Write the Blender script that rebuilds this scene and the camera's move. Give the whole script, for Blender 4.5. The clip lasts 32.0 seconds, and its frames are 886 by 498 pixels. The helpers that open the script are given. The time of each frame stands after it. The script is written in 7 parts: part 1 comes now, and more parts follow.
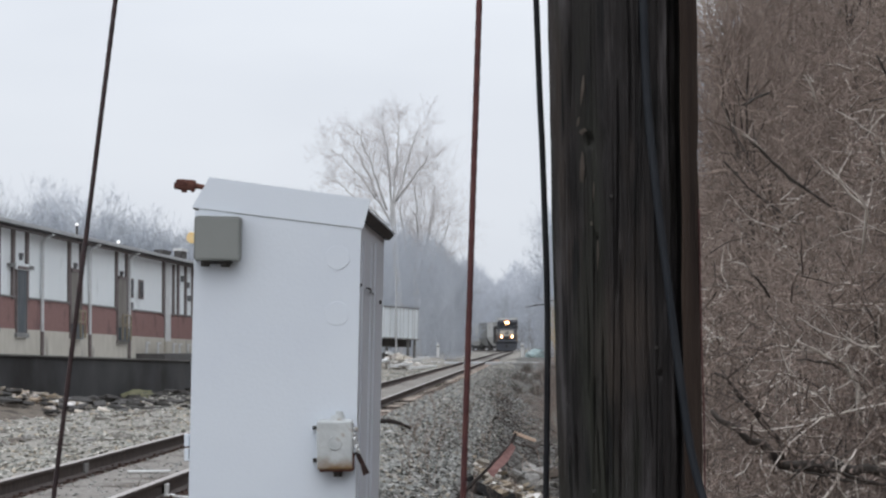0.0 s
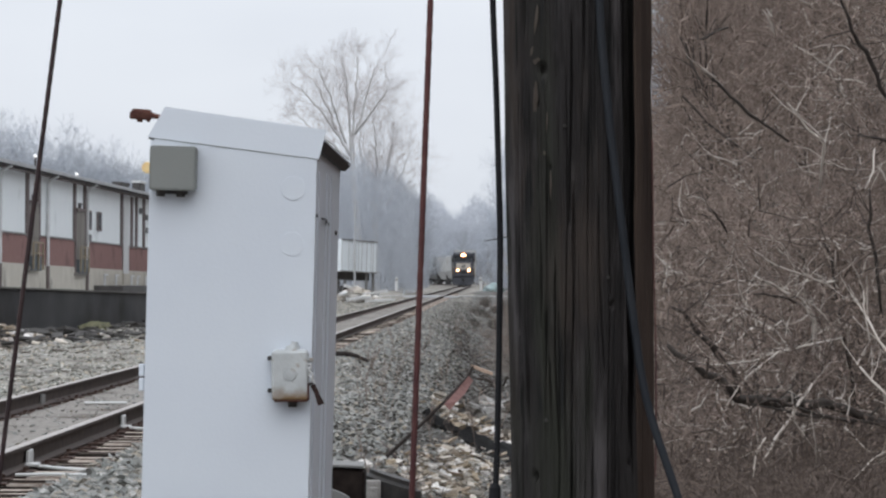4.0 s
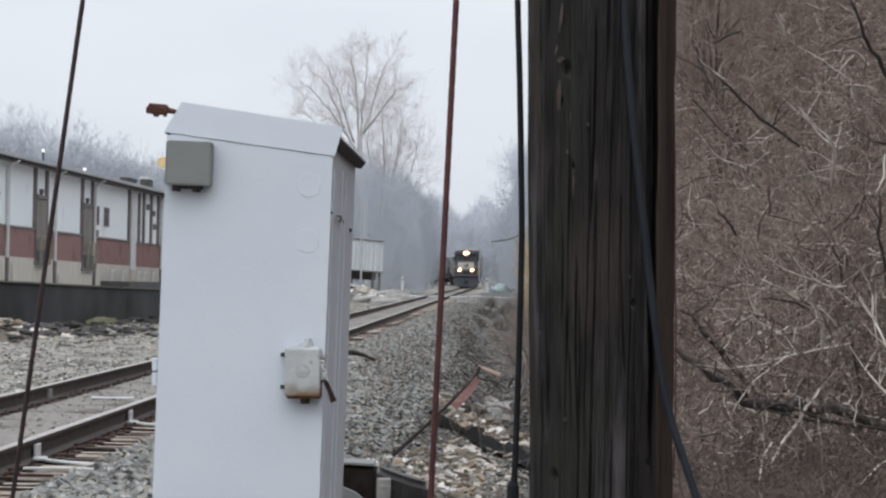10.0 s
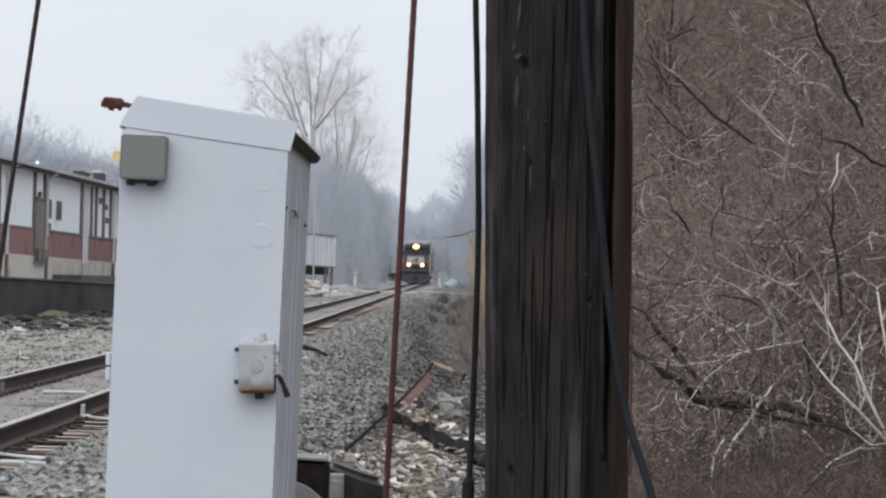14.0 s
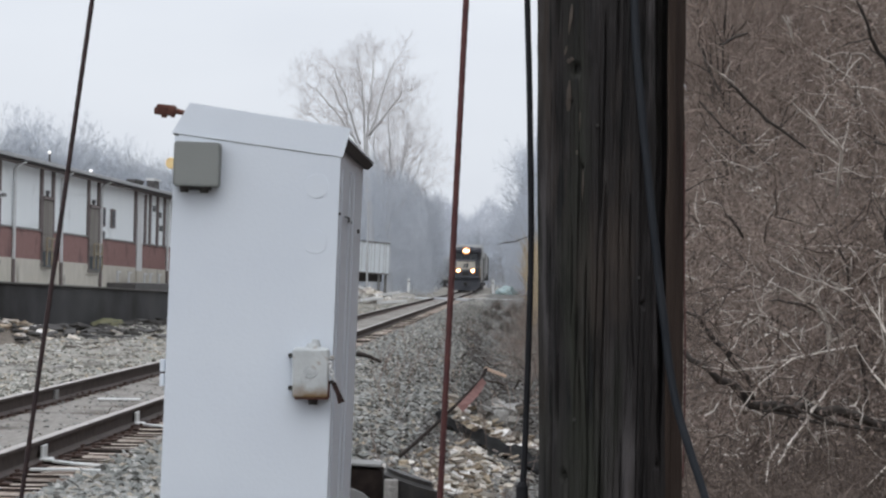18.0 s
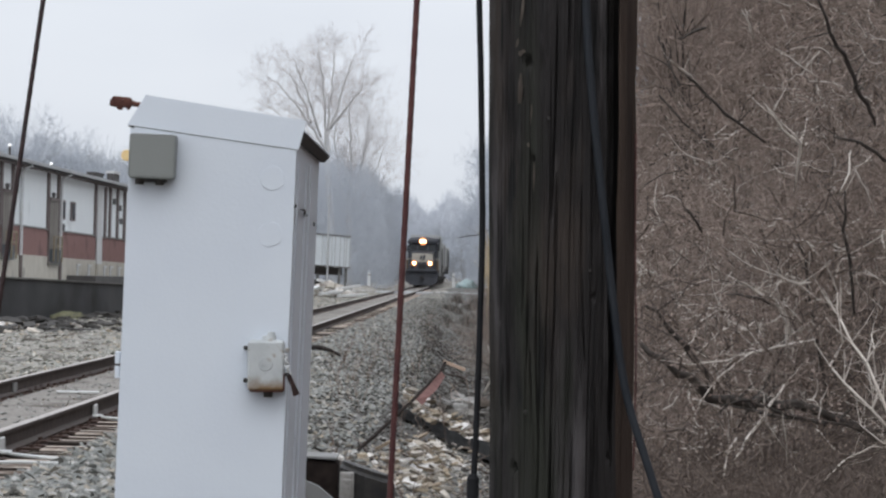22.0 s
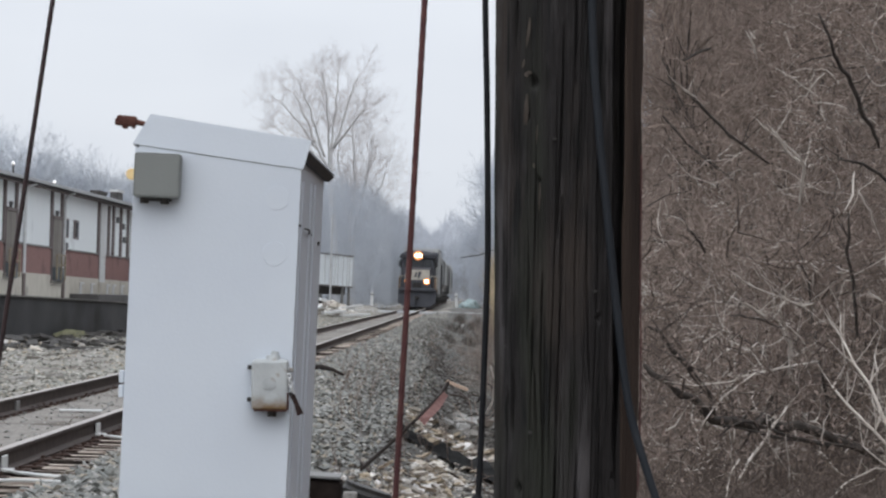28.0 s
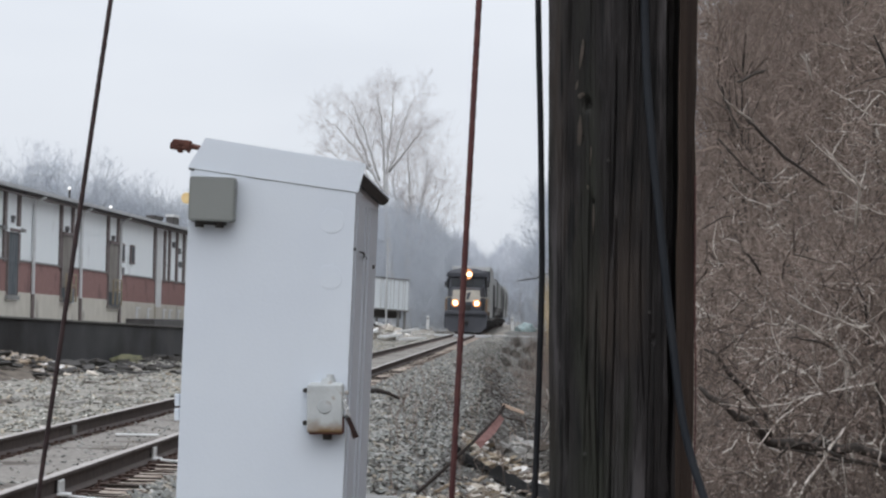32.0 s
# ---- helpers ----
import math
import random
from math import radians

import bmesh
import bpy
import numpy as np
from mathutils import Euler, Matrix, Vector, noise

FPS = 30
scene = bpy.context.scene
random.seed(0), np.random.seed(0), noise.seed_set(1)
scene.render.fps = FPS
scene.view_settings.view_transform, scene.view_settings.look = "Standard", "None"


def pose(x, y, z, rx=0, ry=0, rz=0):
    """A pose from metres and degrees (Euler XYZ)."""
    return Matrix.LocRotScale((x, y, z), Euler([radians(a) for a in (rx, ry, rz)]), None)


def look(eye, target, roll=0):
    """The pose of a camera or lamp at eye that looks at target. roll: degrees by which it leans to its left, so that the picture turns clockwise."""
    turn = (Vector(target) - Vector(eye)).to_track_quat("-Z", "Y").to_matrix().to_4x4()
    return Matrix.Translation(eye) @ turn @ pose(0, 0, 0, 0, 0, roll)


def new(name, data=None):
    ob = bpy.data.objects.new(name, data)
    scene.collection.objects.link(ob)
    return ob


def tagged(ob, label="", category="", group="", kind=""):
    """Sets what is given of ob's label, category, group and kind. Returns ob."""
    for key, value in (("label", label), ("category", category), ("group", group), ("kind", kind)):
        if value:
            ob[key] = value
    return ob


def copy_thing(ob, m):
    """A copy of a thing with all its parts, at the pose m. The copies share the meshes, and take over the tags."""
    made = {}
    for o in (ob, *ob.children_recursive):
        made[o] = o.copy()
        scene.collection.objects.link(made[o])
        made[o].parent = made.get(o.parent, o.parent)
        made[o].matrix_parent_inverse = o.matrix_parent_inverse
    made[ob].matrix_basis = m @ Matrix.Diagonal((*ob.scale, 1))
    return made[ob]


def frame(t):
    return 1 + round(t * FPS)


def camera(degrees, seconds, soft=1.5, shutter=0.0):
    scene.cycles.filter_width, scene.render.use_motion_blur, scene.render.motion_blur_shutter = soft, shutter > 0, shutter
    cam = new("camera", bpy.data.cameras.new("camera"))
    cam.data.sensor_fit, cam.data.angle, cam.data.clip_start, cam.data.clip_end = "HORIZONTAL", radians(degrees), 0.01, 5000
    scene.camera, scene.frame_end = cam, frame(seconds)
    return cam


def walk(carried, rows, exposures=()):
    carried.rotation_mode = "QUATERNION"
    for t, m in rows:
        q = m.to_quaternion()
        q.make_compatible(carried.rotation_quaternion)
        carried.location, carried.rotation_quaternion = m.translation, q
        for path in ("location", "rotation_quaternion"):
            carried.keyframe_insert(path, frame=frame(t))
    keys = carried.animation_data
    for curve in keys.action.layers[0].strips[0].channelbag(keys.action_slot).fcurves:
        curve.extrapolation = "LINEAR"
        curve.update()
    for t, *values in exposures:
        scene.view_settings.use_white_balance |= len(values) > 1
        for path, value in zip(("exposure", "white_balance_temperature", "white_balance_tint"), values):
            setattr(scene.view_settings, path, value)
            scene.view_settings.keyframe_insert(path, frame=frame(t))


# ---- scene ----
# Camera: seconds, yaw, pitch, roll in degrees, then the eye
PATH = [
    (0, 1.147, 1.582, 0.041, 0.0096, -0.0001, 1.3206),
    (0.5, 1.46, 1.838, -0.272, 0.0087, 0.0177, 1.3238),
    (1, 1.392, 1.618, -0.171, 0.0116, 0.0037, 1.3211),
    (1.5, 1.116, 1.006, -0.103, 0.0188, -0.0025, 1.3148),
    (2, 0.975, 0.779, 0.104, 0.0192, 0.0065, 1.315),
    (2.5, 0.681, 0.804, 0.301, 0.0219, 0.0092, 1.3139),
    (3, 0.501, 0.717, 0.32, 0.0223, 0.0009, 1.3136),
    (3.5, 0.496, 0.444, 0.26, 0.0222, -0.0012, 1.3122),
    (5.5, 0.18, 0.609, 0.831, 0.02, -0.0084, 1.3081),
    (6, 0.227, 0.631, 1.02, 0.0099, 0.0074, 1.3078),
    (6.5, 0.288, 0.711, 1.123, 0.0003, -0.0079, 1.307),
    (7, 0.201, 0.844, 1.243, -0.004, -0.0032, 1.3064),
    (7.5, 0.02, 0.913, 1.309, -0.0046, 0.0018, 1.3078),
    (8, -0.048, 0.925, 1.276, -0.0078, -0.0006, 1.3064),
    (8.5, 0.056, 1.113, 1.117, -0.01, 0.01, 1.3112),
    (9, 0.064, 0.893, 1.002, -0.0092, 0.0131, 1.3068),
    (9.5, 0.281, 0.499, 0.9, -0.0099, -0.0108, 1.3048),
    (10, 0.554, 0.471, 1.103, -0.0093, -0.0031, 1.304),
    (10.5, 0.604, 0.578, 1.267, -0.0053, -0.0155, 1.3065),
    (11, 0.574, 0.514, 1.27, -0.0023, -0.0151, 1.3059),
    (11.5, 0.608, 0.587, 1.242, -0.0032, -0.0075, 1.3064),
    (12, 0.703, 0.845, 1.378, -0.0136, -0.0193, 1.3066),
    (12.5, 0.63, 0.879, 1.509, -0.0219, -0.0082, 1.3058),
    (13, 0.218, 0.685, 1.403, -0.0206, 0.0004, 1.3049),
    (13.5, -0.075, 0.51, 1.379, -0.0165, 0.0058, 1.305),
    (15.5, -0.459, 0.331, 1.452, -0.0284, -0.0112, 1.3035),
    (16, -0.099, 0.387, 1.393, -0.0338, -0.0093, 1.3039),
    (16.5, 0.525, 0.727, 1.202, -0.0417, -0.0049, 1.3036),
    (17, 0.906, 0.967, 1.053, -0.0401, 0.0064, 1.3038),
    (17.5, 0.807, 0.732, 1.049, -0.0256, -0.0003, 1.3011),
    (18, 0.656, 0.503, 1.172, -0.0162, -0.0015, 1.3005),
    (18.5, 0.273, 0.445, 1.253, -0.0061, 0.004, 1.3004),
    (19, 0, 0.51, 1.2, 0, 0, 1.3),
    (19.5, -0.053, 0.612, 1.229, 0.0033, 0.0021, 1.3008),
    (20, -0.037, 0.578, 1.276, 0.0071, -0.0055, 1.2994),
    (20.5, 0.054, 0.41, 1.294, 0.0052, -0.0117, 1.2984),
    (21, 0.089, 0.319, 1.324, 0.0047, 0.0076, 1.2959),
    (21.5, 0.02, 0.396, 1.32, 0.0043, -0.0054, 1.2992),
    (22, -0.009, 0.409, 1.28, 0.0035, -0.006, 1.2979),
    (22.5, -0.012, 0.42, 1.292, 0.0032, -0.0052, 1.2986),
    (23, 0.131, 0.567, 1.214, 0.0007, -0.0047, 1.2996),
    (23.5, 0.249, 0.689, 1.13, 0.0025, -0.0133, 1.3012),
    (24, 0.307, 0.694, 1.099, 0.0041, -0.0122, 1.3001),
    (24.5, 0.344, 0.672, 1.17, 0.0018, -0.0154, 1.3),
    (26.5, 0.315, 0.631, 1.448, 0.0006, -0.0111, 1.2979),
    (27, 0.209, 0.621, 1.474, -0.0013, -0.0055, 1.2978),
    (27.5, 0.079, 0.671, 1.55, -0.0015, 0.0003, 1.2988),
    (28, 0.05, 0.744, 1.528, -0.0014, -0.0123, 1.2987),
    (28.5, -0.028, 0.878, 1.526, -0.0005, -0.0152, 1.3012),
    (29, -0.083, 0.948, 1.666, -0.0047, -0.0176, 1.2997),
    (29.5, -0.168, 0.863, 1.758, -0.005, -0.0042, 1.2994),
    (30, -0.296, 0.722, 1.749, -0.0003, -0.0061, 1.2978),
    (30.5, -0.233, 0.734, 1.582, 0.0033, 0.0064, 1.2983),
    (31, 0.155, 1.088, 1.338, 0.0029, 0.0106, 1.2971),
    (31.5, 0.64, 1.244, 1.276, -0, 0.0167, 1.2975),
    (32, 1, 1.12, 1.318, 0.0018, -0.0178, 1.2952),
]
cam = camera(14.89, 32.0, soft=2.35)
walk(cam, [(t, pose(x, y, z, 90 + pitch, 0, yaw) @ pose(0, 0, 0, 0, 0, roll)) for t, yaw, pitch, roll, x, y, z in PATH],
     exposures=[(0, -0.02), (1, -0.07), (2, -0.02), (3, 0.02), (6, -0.01), (12, 0.02), (15, 0), (32, 0)])

# ---- light: an overcast winter day ----
world = bpy.data.worlds.new("overcast")
scene.world = world
world.use_nodes = True
wn, wl = world.node_tree.nodes, world.node_tree.links
wn.clear()
sky = wn.new("ShaderNodeTexSky")
sky.sky_type, sky.sun_disc = "NISHITA", False
sky.sun_elevation, sky.sun_rotation = radians(38), radians(215)
sky.air_density, sky.dust_density = 1.0, 4.0
sky_bg = wn.new("ShaderNodeBackground")
sky_bg.inputs["Strength"].default_value = 0.05
wl.new(sky.outputs[0], sky_bg.inputs["Color"])
cloud_pos = wn.new("ShaderNodeTexCoord")
cloud_map = wn.new("ShaderNodeMapping")
cloud_map.inputs["Scale"].default_value = (1.5, 1.5, 5.0)
cloud_noise = wn.new("ShaderNodeTexNoise")
cloud_noise.inputs["Scale"].default_value = 3.0
cloud_noise.inputs["Detail"].default_value = 4.0
cloud_ramp = wn.new("ShaderNodeValToRGB")
cloud_ramp.color_ramp.elements[0].position, cloud_ramp.color_ramp.elements[0].color = 0.3, (0.66, 0.70, 0.77, 1)
cloud_ramp.color_ramp.elements[1].position, cloud_ramp.color_ramp.elements[1].color = 0.7, (0.76, 0.80, 0.86, 1)
cloud_bg = wn.new("ShaderNodeBackground")
cloud_bg.inputs["Strength"].default_value = 1.0
wl.new(cloud_pos.outputs["Generated"], cloud_map.inputs["Vector"])
wl.new(cloud_map.outputs[0], cloud_noise.inputs["Vector"])
wl.new(cloud_noise.outputs["Fac"], cloud_ramp.inputs["Fac"])
# an overcast sky is brighter towards the zenith
cloud_axis = wn.new("ShaderNodeSeparateXYZ")
cloud_height = wn.new("ShaderNodeMapRange")
cloud_height.inputs["From Min"].default_value, cloud_height.inputs["From Max"].default_value = 0.0, 1.0
cloud_height.inputs["To Min"].default_value, cloud_height.inputs["To Max"].default_value = 1.05, 2.55
wl.new(cloud_pos.outputs["Generated"], cloud_axis.inputs[0])
wl.new(cloud_axis.outputs["Z"], cloud_height.inputs["Value"])
wl.new(cloud_height.outputs["Result"], cloud_bg.inputs["Strength"])
wl.new(cloud_ramp.outputs[0], cloud_bg.inputs["Color"])
cloud_mix = wn.new("ShaderNodeMixShader")
cloud_mix.inputs["Fac"].default_value = 0.93
wl.new(sky_bg.outputs[0], cloud_mix.inputs[1])
wl.new(cloud_bg.outputs[0], cloud_mix.inputs[2])
world_out = wn.new("ShaderNodeOutputWorld")
wl.new(cloud_mix.outputs[0], world_out.inputs["Surface"])

sun_data = bpy.data.lights.new("sun", "SUN")
sun_data.energy, sun_data.angle, sun_data.color = 0.55, radians(40), (1.0, 0.97, 0.93)
sun = new("sun", sun_data)
sun.matrix_world = look((0, 0, 50), (3, 38, 0))

# glowing sheet in place of haze, closes the distance behind the far woods
mist = bpy.data.materials.new("far haze glow")
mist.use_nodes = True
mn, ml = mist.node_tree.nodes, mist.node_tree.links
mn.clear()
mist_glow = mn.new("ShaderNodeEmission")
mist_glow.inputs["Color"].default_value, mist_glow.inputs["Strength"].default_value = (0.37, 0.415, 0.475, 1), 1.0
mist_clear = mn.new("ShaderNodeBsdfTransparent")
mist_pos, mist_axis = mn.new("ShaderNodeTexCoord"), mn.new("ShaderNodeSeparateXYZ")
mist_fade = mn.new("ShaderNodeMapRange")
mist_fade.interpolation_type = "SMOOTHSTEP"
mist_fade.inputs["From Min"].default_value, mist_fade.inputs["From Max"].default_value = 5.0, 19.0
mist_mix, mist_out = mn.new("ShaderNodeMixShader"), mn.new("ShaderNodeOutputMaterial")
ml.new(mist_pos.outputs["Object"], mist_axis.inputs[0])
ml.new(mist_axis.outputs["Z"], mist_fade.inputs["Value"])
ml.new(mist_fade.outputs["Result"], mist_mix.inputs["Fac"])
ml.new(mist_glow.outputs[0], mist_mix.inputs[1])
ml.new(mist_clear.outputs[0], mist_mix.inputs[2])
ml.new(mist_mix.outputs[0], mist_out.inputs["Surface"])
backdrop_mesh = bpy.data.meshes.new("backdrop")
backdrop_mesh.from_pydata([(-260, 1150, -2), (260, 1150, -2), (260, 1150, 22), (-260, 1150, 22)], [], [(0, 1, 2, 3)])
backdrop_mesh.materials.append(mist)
tagged(new("backdrop", backdrop_mesh), "glowing backdrop sheet for the haze behind the far woods", "backdrop", kind="structure")

# ---- materials ----
def material(name, color, rough=0.8, metal=0.0, color2=None, scale=6.0, detail=5.0, spots=None, spot_scale=1.5, spot_at=0.58,
             bump=0.0, bump_scale=40.0, stretch=(1, 1, 1), vary=0.0, emission=None, power=0.0, island=False, spec=0.3):
    """Base colour broken by a fine grain (color2) and by larger stains (spots), with relief."""
    m = bpy.data.materials.new(name)
    m.use_nodes = True
    nodes, links = m.node_tree.nodes, m.node_tree.links
    bsdf = nodes["Principled BSDF"]
    bsdf.inputs["Roughness"].default_value, bsdf.inputs["Metallic"].default_value = rough, metal
    bsdf.inputs["Specular IOR Level"].default_value = spec
    bsdf.inputs["Base Color"].default_value = (*color, 1)
    pos = nodes.new("ShaderNodeTexCoord")
    shape = nodes.new("ShaderNodeMapping")
    shape.inputs["Scale"].default_value = stretch
    links.new(pos.outputs["Object"], shape.inputs["Vector"])
    out = None

    def noise_at(s, d):
        n = nodes.new("ShaderNodeTexNoise")
        n.inputs["Scale"].default_value, n.inputs["Detail"].default_value = s, d
        links.new(shape.outputs[0], n.inputs["Vector"])
        return n.outputs["Fac"]

    def mixed(fac, a, b):
        x = nodes.new("ShaderNodeMix")
        x.data_type = "RGBA"
        links.new(fac, x.inputs["Factor"])
        for value, socket in ((a, x.inputs["A"]), (b, x.inputs["B"])):
            if isinstance(value, tuple):
                socket.default_value = (*value, 1)
            else:
                links.new(value, socket)
        return x.outputs["Result"]

    def ramp(fac, lo, hi):
        r = nodes.new("ShaderNodeMapRange")
        r.inputs["From Min"].default_value, r.inputs["From Max"].default_value = lo, hi
        links.new(fac, r.inputs["Value"])
        return r.outputs["Result"]

    if color2:
        out = mixed(ramp(noise_at(scale, detail), 0.32, 0.68), color, color2)
    if spots:
        out = mixed(ramp(noise_at(spot_scale, 6.0), spot_at, spot_at + 0.1), out or color, spots)
    if vary:
        src = nodes.new("ShaderNodeNewGeometry").outputs["Random Per Island"] if island else nodes.new("ShaderNodeObjectInfo").outputs["Random"]
        hsv = nodes.new("ShaderNodeHueSaturation")
        if out:
            links.new(out, hsv.inputs["Color"])
        else:
            hsv.inputs["Color"].default_value = (*color, 1)
        v = nodes.new("ShaderNodeMapRange")
        v.inputs["To Min"].default_value, v.inputs["To Max"].default_value = 1 - vary, 1 + vary
        links.new(src, v.inputs["Value"])
        links.new(v.outputs["Result"], hsv.inputs["Value"])
        out = hsv.outputs["Color"]
    if out:
        links.new(out, bsdf.inputs["Base Color"])
    if bump:
        b = nodes.new("ShaderNodeBump")
        b.inputs["Strength"].default_value, b.inputs["Distance"].default_value = bump, 0.02
        links.new(noise_at(bump_scale, 6.0), b.inputs["Height"])
        links.new(b.outputs["Normal"], bsdf.inputs["Normal"])
    if emission:
        bsdf.inputs["Emission Color"].default_value = (*emission, 1)
        bsdf.inputs["Emission Strength"].default_value = power
    return m


RAIL_SIDE = material("rusted rail steel", (0.048, 0.038, 0.035), 0.8, 0.1, (0.085, 0.064, 0.056), 8)
RAIL_TOP = material("worn rail head", (0.42, 0.38, 0.36), 0.5, 0.3, (0.30, 0.27, 0.25), 4)
# tie sides: dark creosote, deepened with the shade between the ties
TIE_SIDE = material("creosoted tie side darkened for shade", (0.022, 0.017, 0.015), 0.95, 0, (0.05, 0.038, 0.032), 6, vary=0.3)
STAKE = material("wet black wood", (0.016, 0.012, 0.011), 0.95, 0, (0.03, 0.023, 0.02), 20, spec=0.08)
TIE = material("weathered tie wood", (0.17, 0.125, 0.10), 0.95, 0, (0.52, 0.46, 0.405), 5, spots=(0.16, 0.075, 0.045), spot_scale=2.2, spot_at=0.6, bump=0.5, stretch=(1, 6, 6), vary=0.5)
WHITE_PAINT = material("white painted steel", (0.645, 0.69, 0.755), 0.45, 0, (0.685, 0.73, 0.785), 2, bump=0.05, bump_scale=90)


def zoned_ground(name, zones):
    """Ground whose zones run along the track: each (soil, second tone, patches, from, to) measured from the track's middle line."""
    m = material(name, (0.1, 0.1, 0.1), 0.98, bump=0.9, bump_scale=11)
    nodes, links = m.node_tree.nodes, m.node_tree.links
    pos = nodes.new("ShaderNodeTexCoord")
    axes = nodes.new("ShaderNodeSeparateXYZ")
    links.new(pos.outputs["Object"], axes.inputs[0])

    def grain(scale, detail):
        n = nodes.new("ShaderNodeTexNoise")
        n.inputs["Scale"].default_value, n.inputs["Detail"].default_value = scale, detail
        links.new(pos.outputs["Object"], n.inputs["Vector"])
        return n.outputs["Fac"]

    def math_node(kind, p, q):
        n = nodes.new("ShaderNodeMath")
        n.operation = kind
        for socket, value in zip(n.inputs, (p, q)):
            if isinstance(value, (int, float)):
                socket.default_value = value
            else:
                links.new(value, socket)
        return n.outputs[0]

    def span(value, lo, hi):
        n = nodes.new("ShaderNodeMapRange")
        n.inputs["From Min"].default_value, n.inputs["From Max"].default_value = lo, hi
        links.new(value, n.inputs["Value"])
        return n.outputs["Result"]

    def blend(fac, p, q):
        n = nodes.new("ShaderNodeMix")
        n.data_type = "RGBA"
        links.new(fac, n.inputs["Factor"])
        for socket, value in ((n.inputs["A"], p), (n.inputs["B"], q)):
            if isinstance(value, tuple):
                socket.default_value = (*value, 1)
            else:
                links.new(value, socket)
        return n.outputs["Result"]

    side = math_node("ADD", axes.outputs["X"], math_node("MULTIPLY", axes.outputs["Y"], -0.0075))
    side = math_node("ADD", side, 4.36)
    ragged = math_node("MULTIPLY", math_node("ADD", grain(1.3, 6.0), -0.5), 1.6)
    fine, coarse = span(grain(12.0, 9.0), 0.32, 0.68), span(grain(0.65, 6.0), 0.53, 0.63)
    out = None
    for tone, second, patch, lo, hi, rough in zones:
        colour = blend(coarse, blend(fine, tone, second), patch)
        if out is None:
            out = colour
            continue
        edge = math_node("ADD", side, math_node("MULTIPLY", ragged, rough))
        mask = math_node("MULTIPLY", span(edge, lo - 0.12, lo + 0.12), span(edge, hi + 0.12, hi - 0.12))
        out = blend(mask, out, colour)
    links.new(out, nodes["Principled BSDF"].inputs["Base Color"])
    return m


GROUND_ALL = zoned_ground("gravel, soil and leaf litter", (
    ((0.082, 0.078, 0.073), (0.172, 0.168, 0.158), (0.056, 0.050, 0.045), 0, 0, 0),
    ((0.205, 0.19, 0.168), (0.30, 0.285, 0.255), (0.085, 0.068, 0.055), -9.5, 2.9, 0.6),
    ((0.145, 0.130, 0.116), (0.29, 0.272, 0.25), (0.085, 0.070, 0.060), -0.7, 0.68, 0.05),
    ((0.075, 0.058, 0.049), (0.13, 0.101, 0.086), (0.05, 0.038, 0.03), 5.4, 4000, 0.9),
    ((0.075, 0.058, 0.049), (0.13, 0.101, 0.086), (0.05, 0.038, 0.03), -4000, -30, 0.9)))
RUST = material("rust", (0.075, 0.03, 0.025), 0.9, 0.1, (0.13, 0.058, 0.043), 30, bump=0.4, bump_scale=120)
PLATE_RUST = material("dull tie plate", (0.05, 0.032, 0.027), 0.9, 0.1, (0.08, 0.05, 0.04), 30)
WOOD_BROWN = material("split brown wood", (0.028, 0.019, 0.0155), 0.9, 0, (0.060, 0.042, 0.033), 30, 8, bump=0.8, bump_scale=60, stretch=(1, 1, 0.06))
GREY_BOX = material("grey green enamel", (0.215, 0.225, 0.215), 0.5, 0, (0.235, 0.245, 0.235), 3, bump=0.04, bump_scale=80)
ALU = material("dull cast aluminium", (0.41, 0.43, 0.435), 0.6, 0.15, (0.52, 0.54, 0.545), 11, spots=(0.27, 0.20, 0.14), spot_scale=9, spot_at=0.60, bump=0.15, bump_scale=90)
ALU_WORN = material("stained cast aluminium", (0.43, 0.45, 0.455), 0.6, 0.15, (0.55, 0.57, 0.57), 9, spots=(0.25, 0.16, 0.09), spot_scale=13, spot_at=0.60, bump=0.2, bump_scale=60)
DARK_METAL = material("dark steel", (0.035, 0.035, 0.037), 0.6, 0.4, (0.06, 0.055, 0.05), 20)
SIDE_PAINT = material("pale grey side panel", (0.54, 0.568, 0.615), 0.5, 0.1, (0.59, 0.615, 0.66), 3, bump=0.05, bump_scale=60)
BLACK_RUBBER = material("black cable sheath", (0.011, 0.011, 0.013), 0.7, 0, (0.018, 0.018, 0.02), 15, spec=0.15)
GREY_CABLE = material("grey cable sheath", (0.016, 0.019, 0.024), 0.7, 0, (0.024, 0.027, 0.032), 15, spec=0.2)
RED_ROD = material("rusty red guy rod", (0.085, 0.035, 0.038), 0.7, 0.2, (0.13, 0.055, 0.05), 25)
GUY_STEEL = material("weathered guy strand", (0.045, 0.033, 0.035), 0.6, 0.3, (0.07, 0.045, 0.045), 40)
FLAG_RED = material("faded red plastic", (0.20, 0.10, 0.09), 0.85, 0, (0.13, 0.065, 0.058), 9)
RAW_WOOD = material("raw lumber", (0.58, 0.43, 0.33), 0.85, 0, (0.46, 0.34, 0.26), 20, stretch=(6, 1, 6))
DARK_STICK = material("dark wet wood", (0.055, 0.042, 0.036), 0.9, 0, (0.09, 0.07, 0.06), 20)
ASPHALT = material("broken asphalt", (0.045, 0.043, 0.042), 0.95, 0, (0.09, 0.085, 0.08), 12, vary=0.4, bump=0.5, bump_scale=40)
MOSS = material("moss", (0.085, 0.085, 0.042), 1.0, 0, (0.155, 0.148, 0.088), 5, bump=0.6, bump_scale=40)
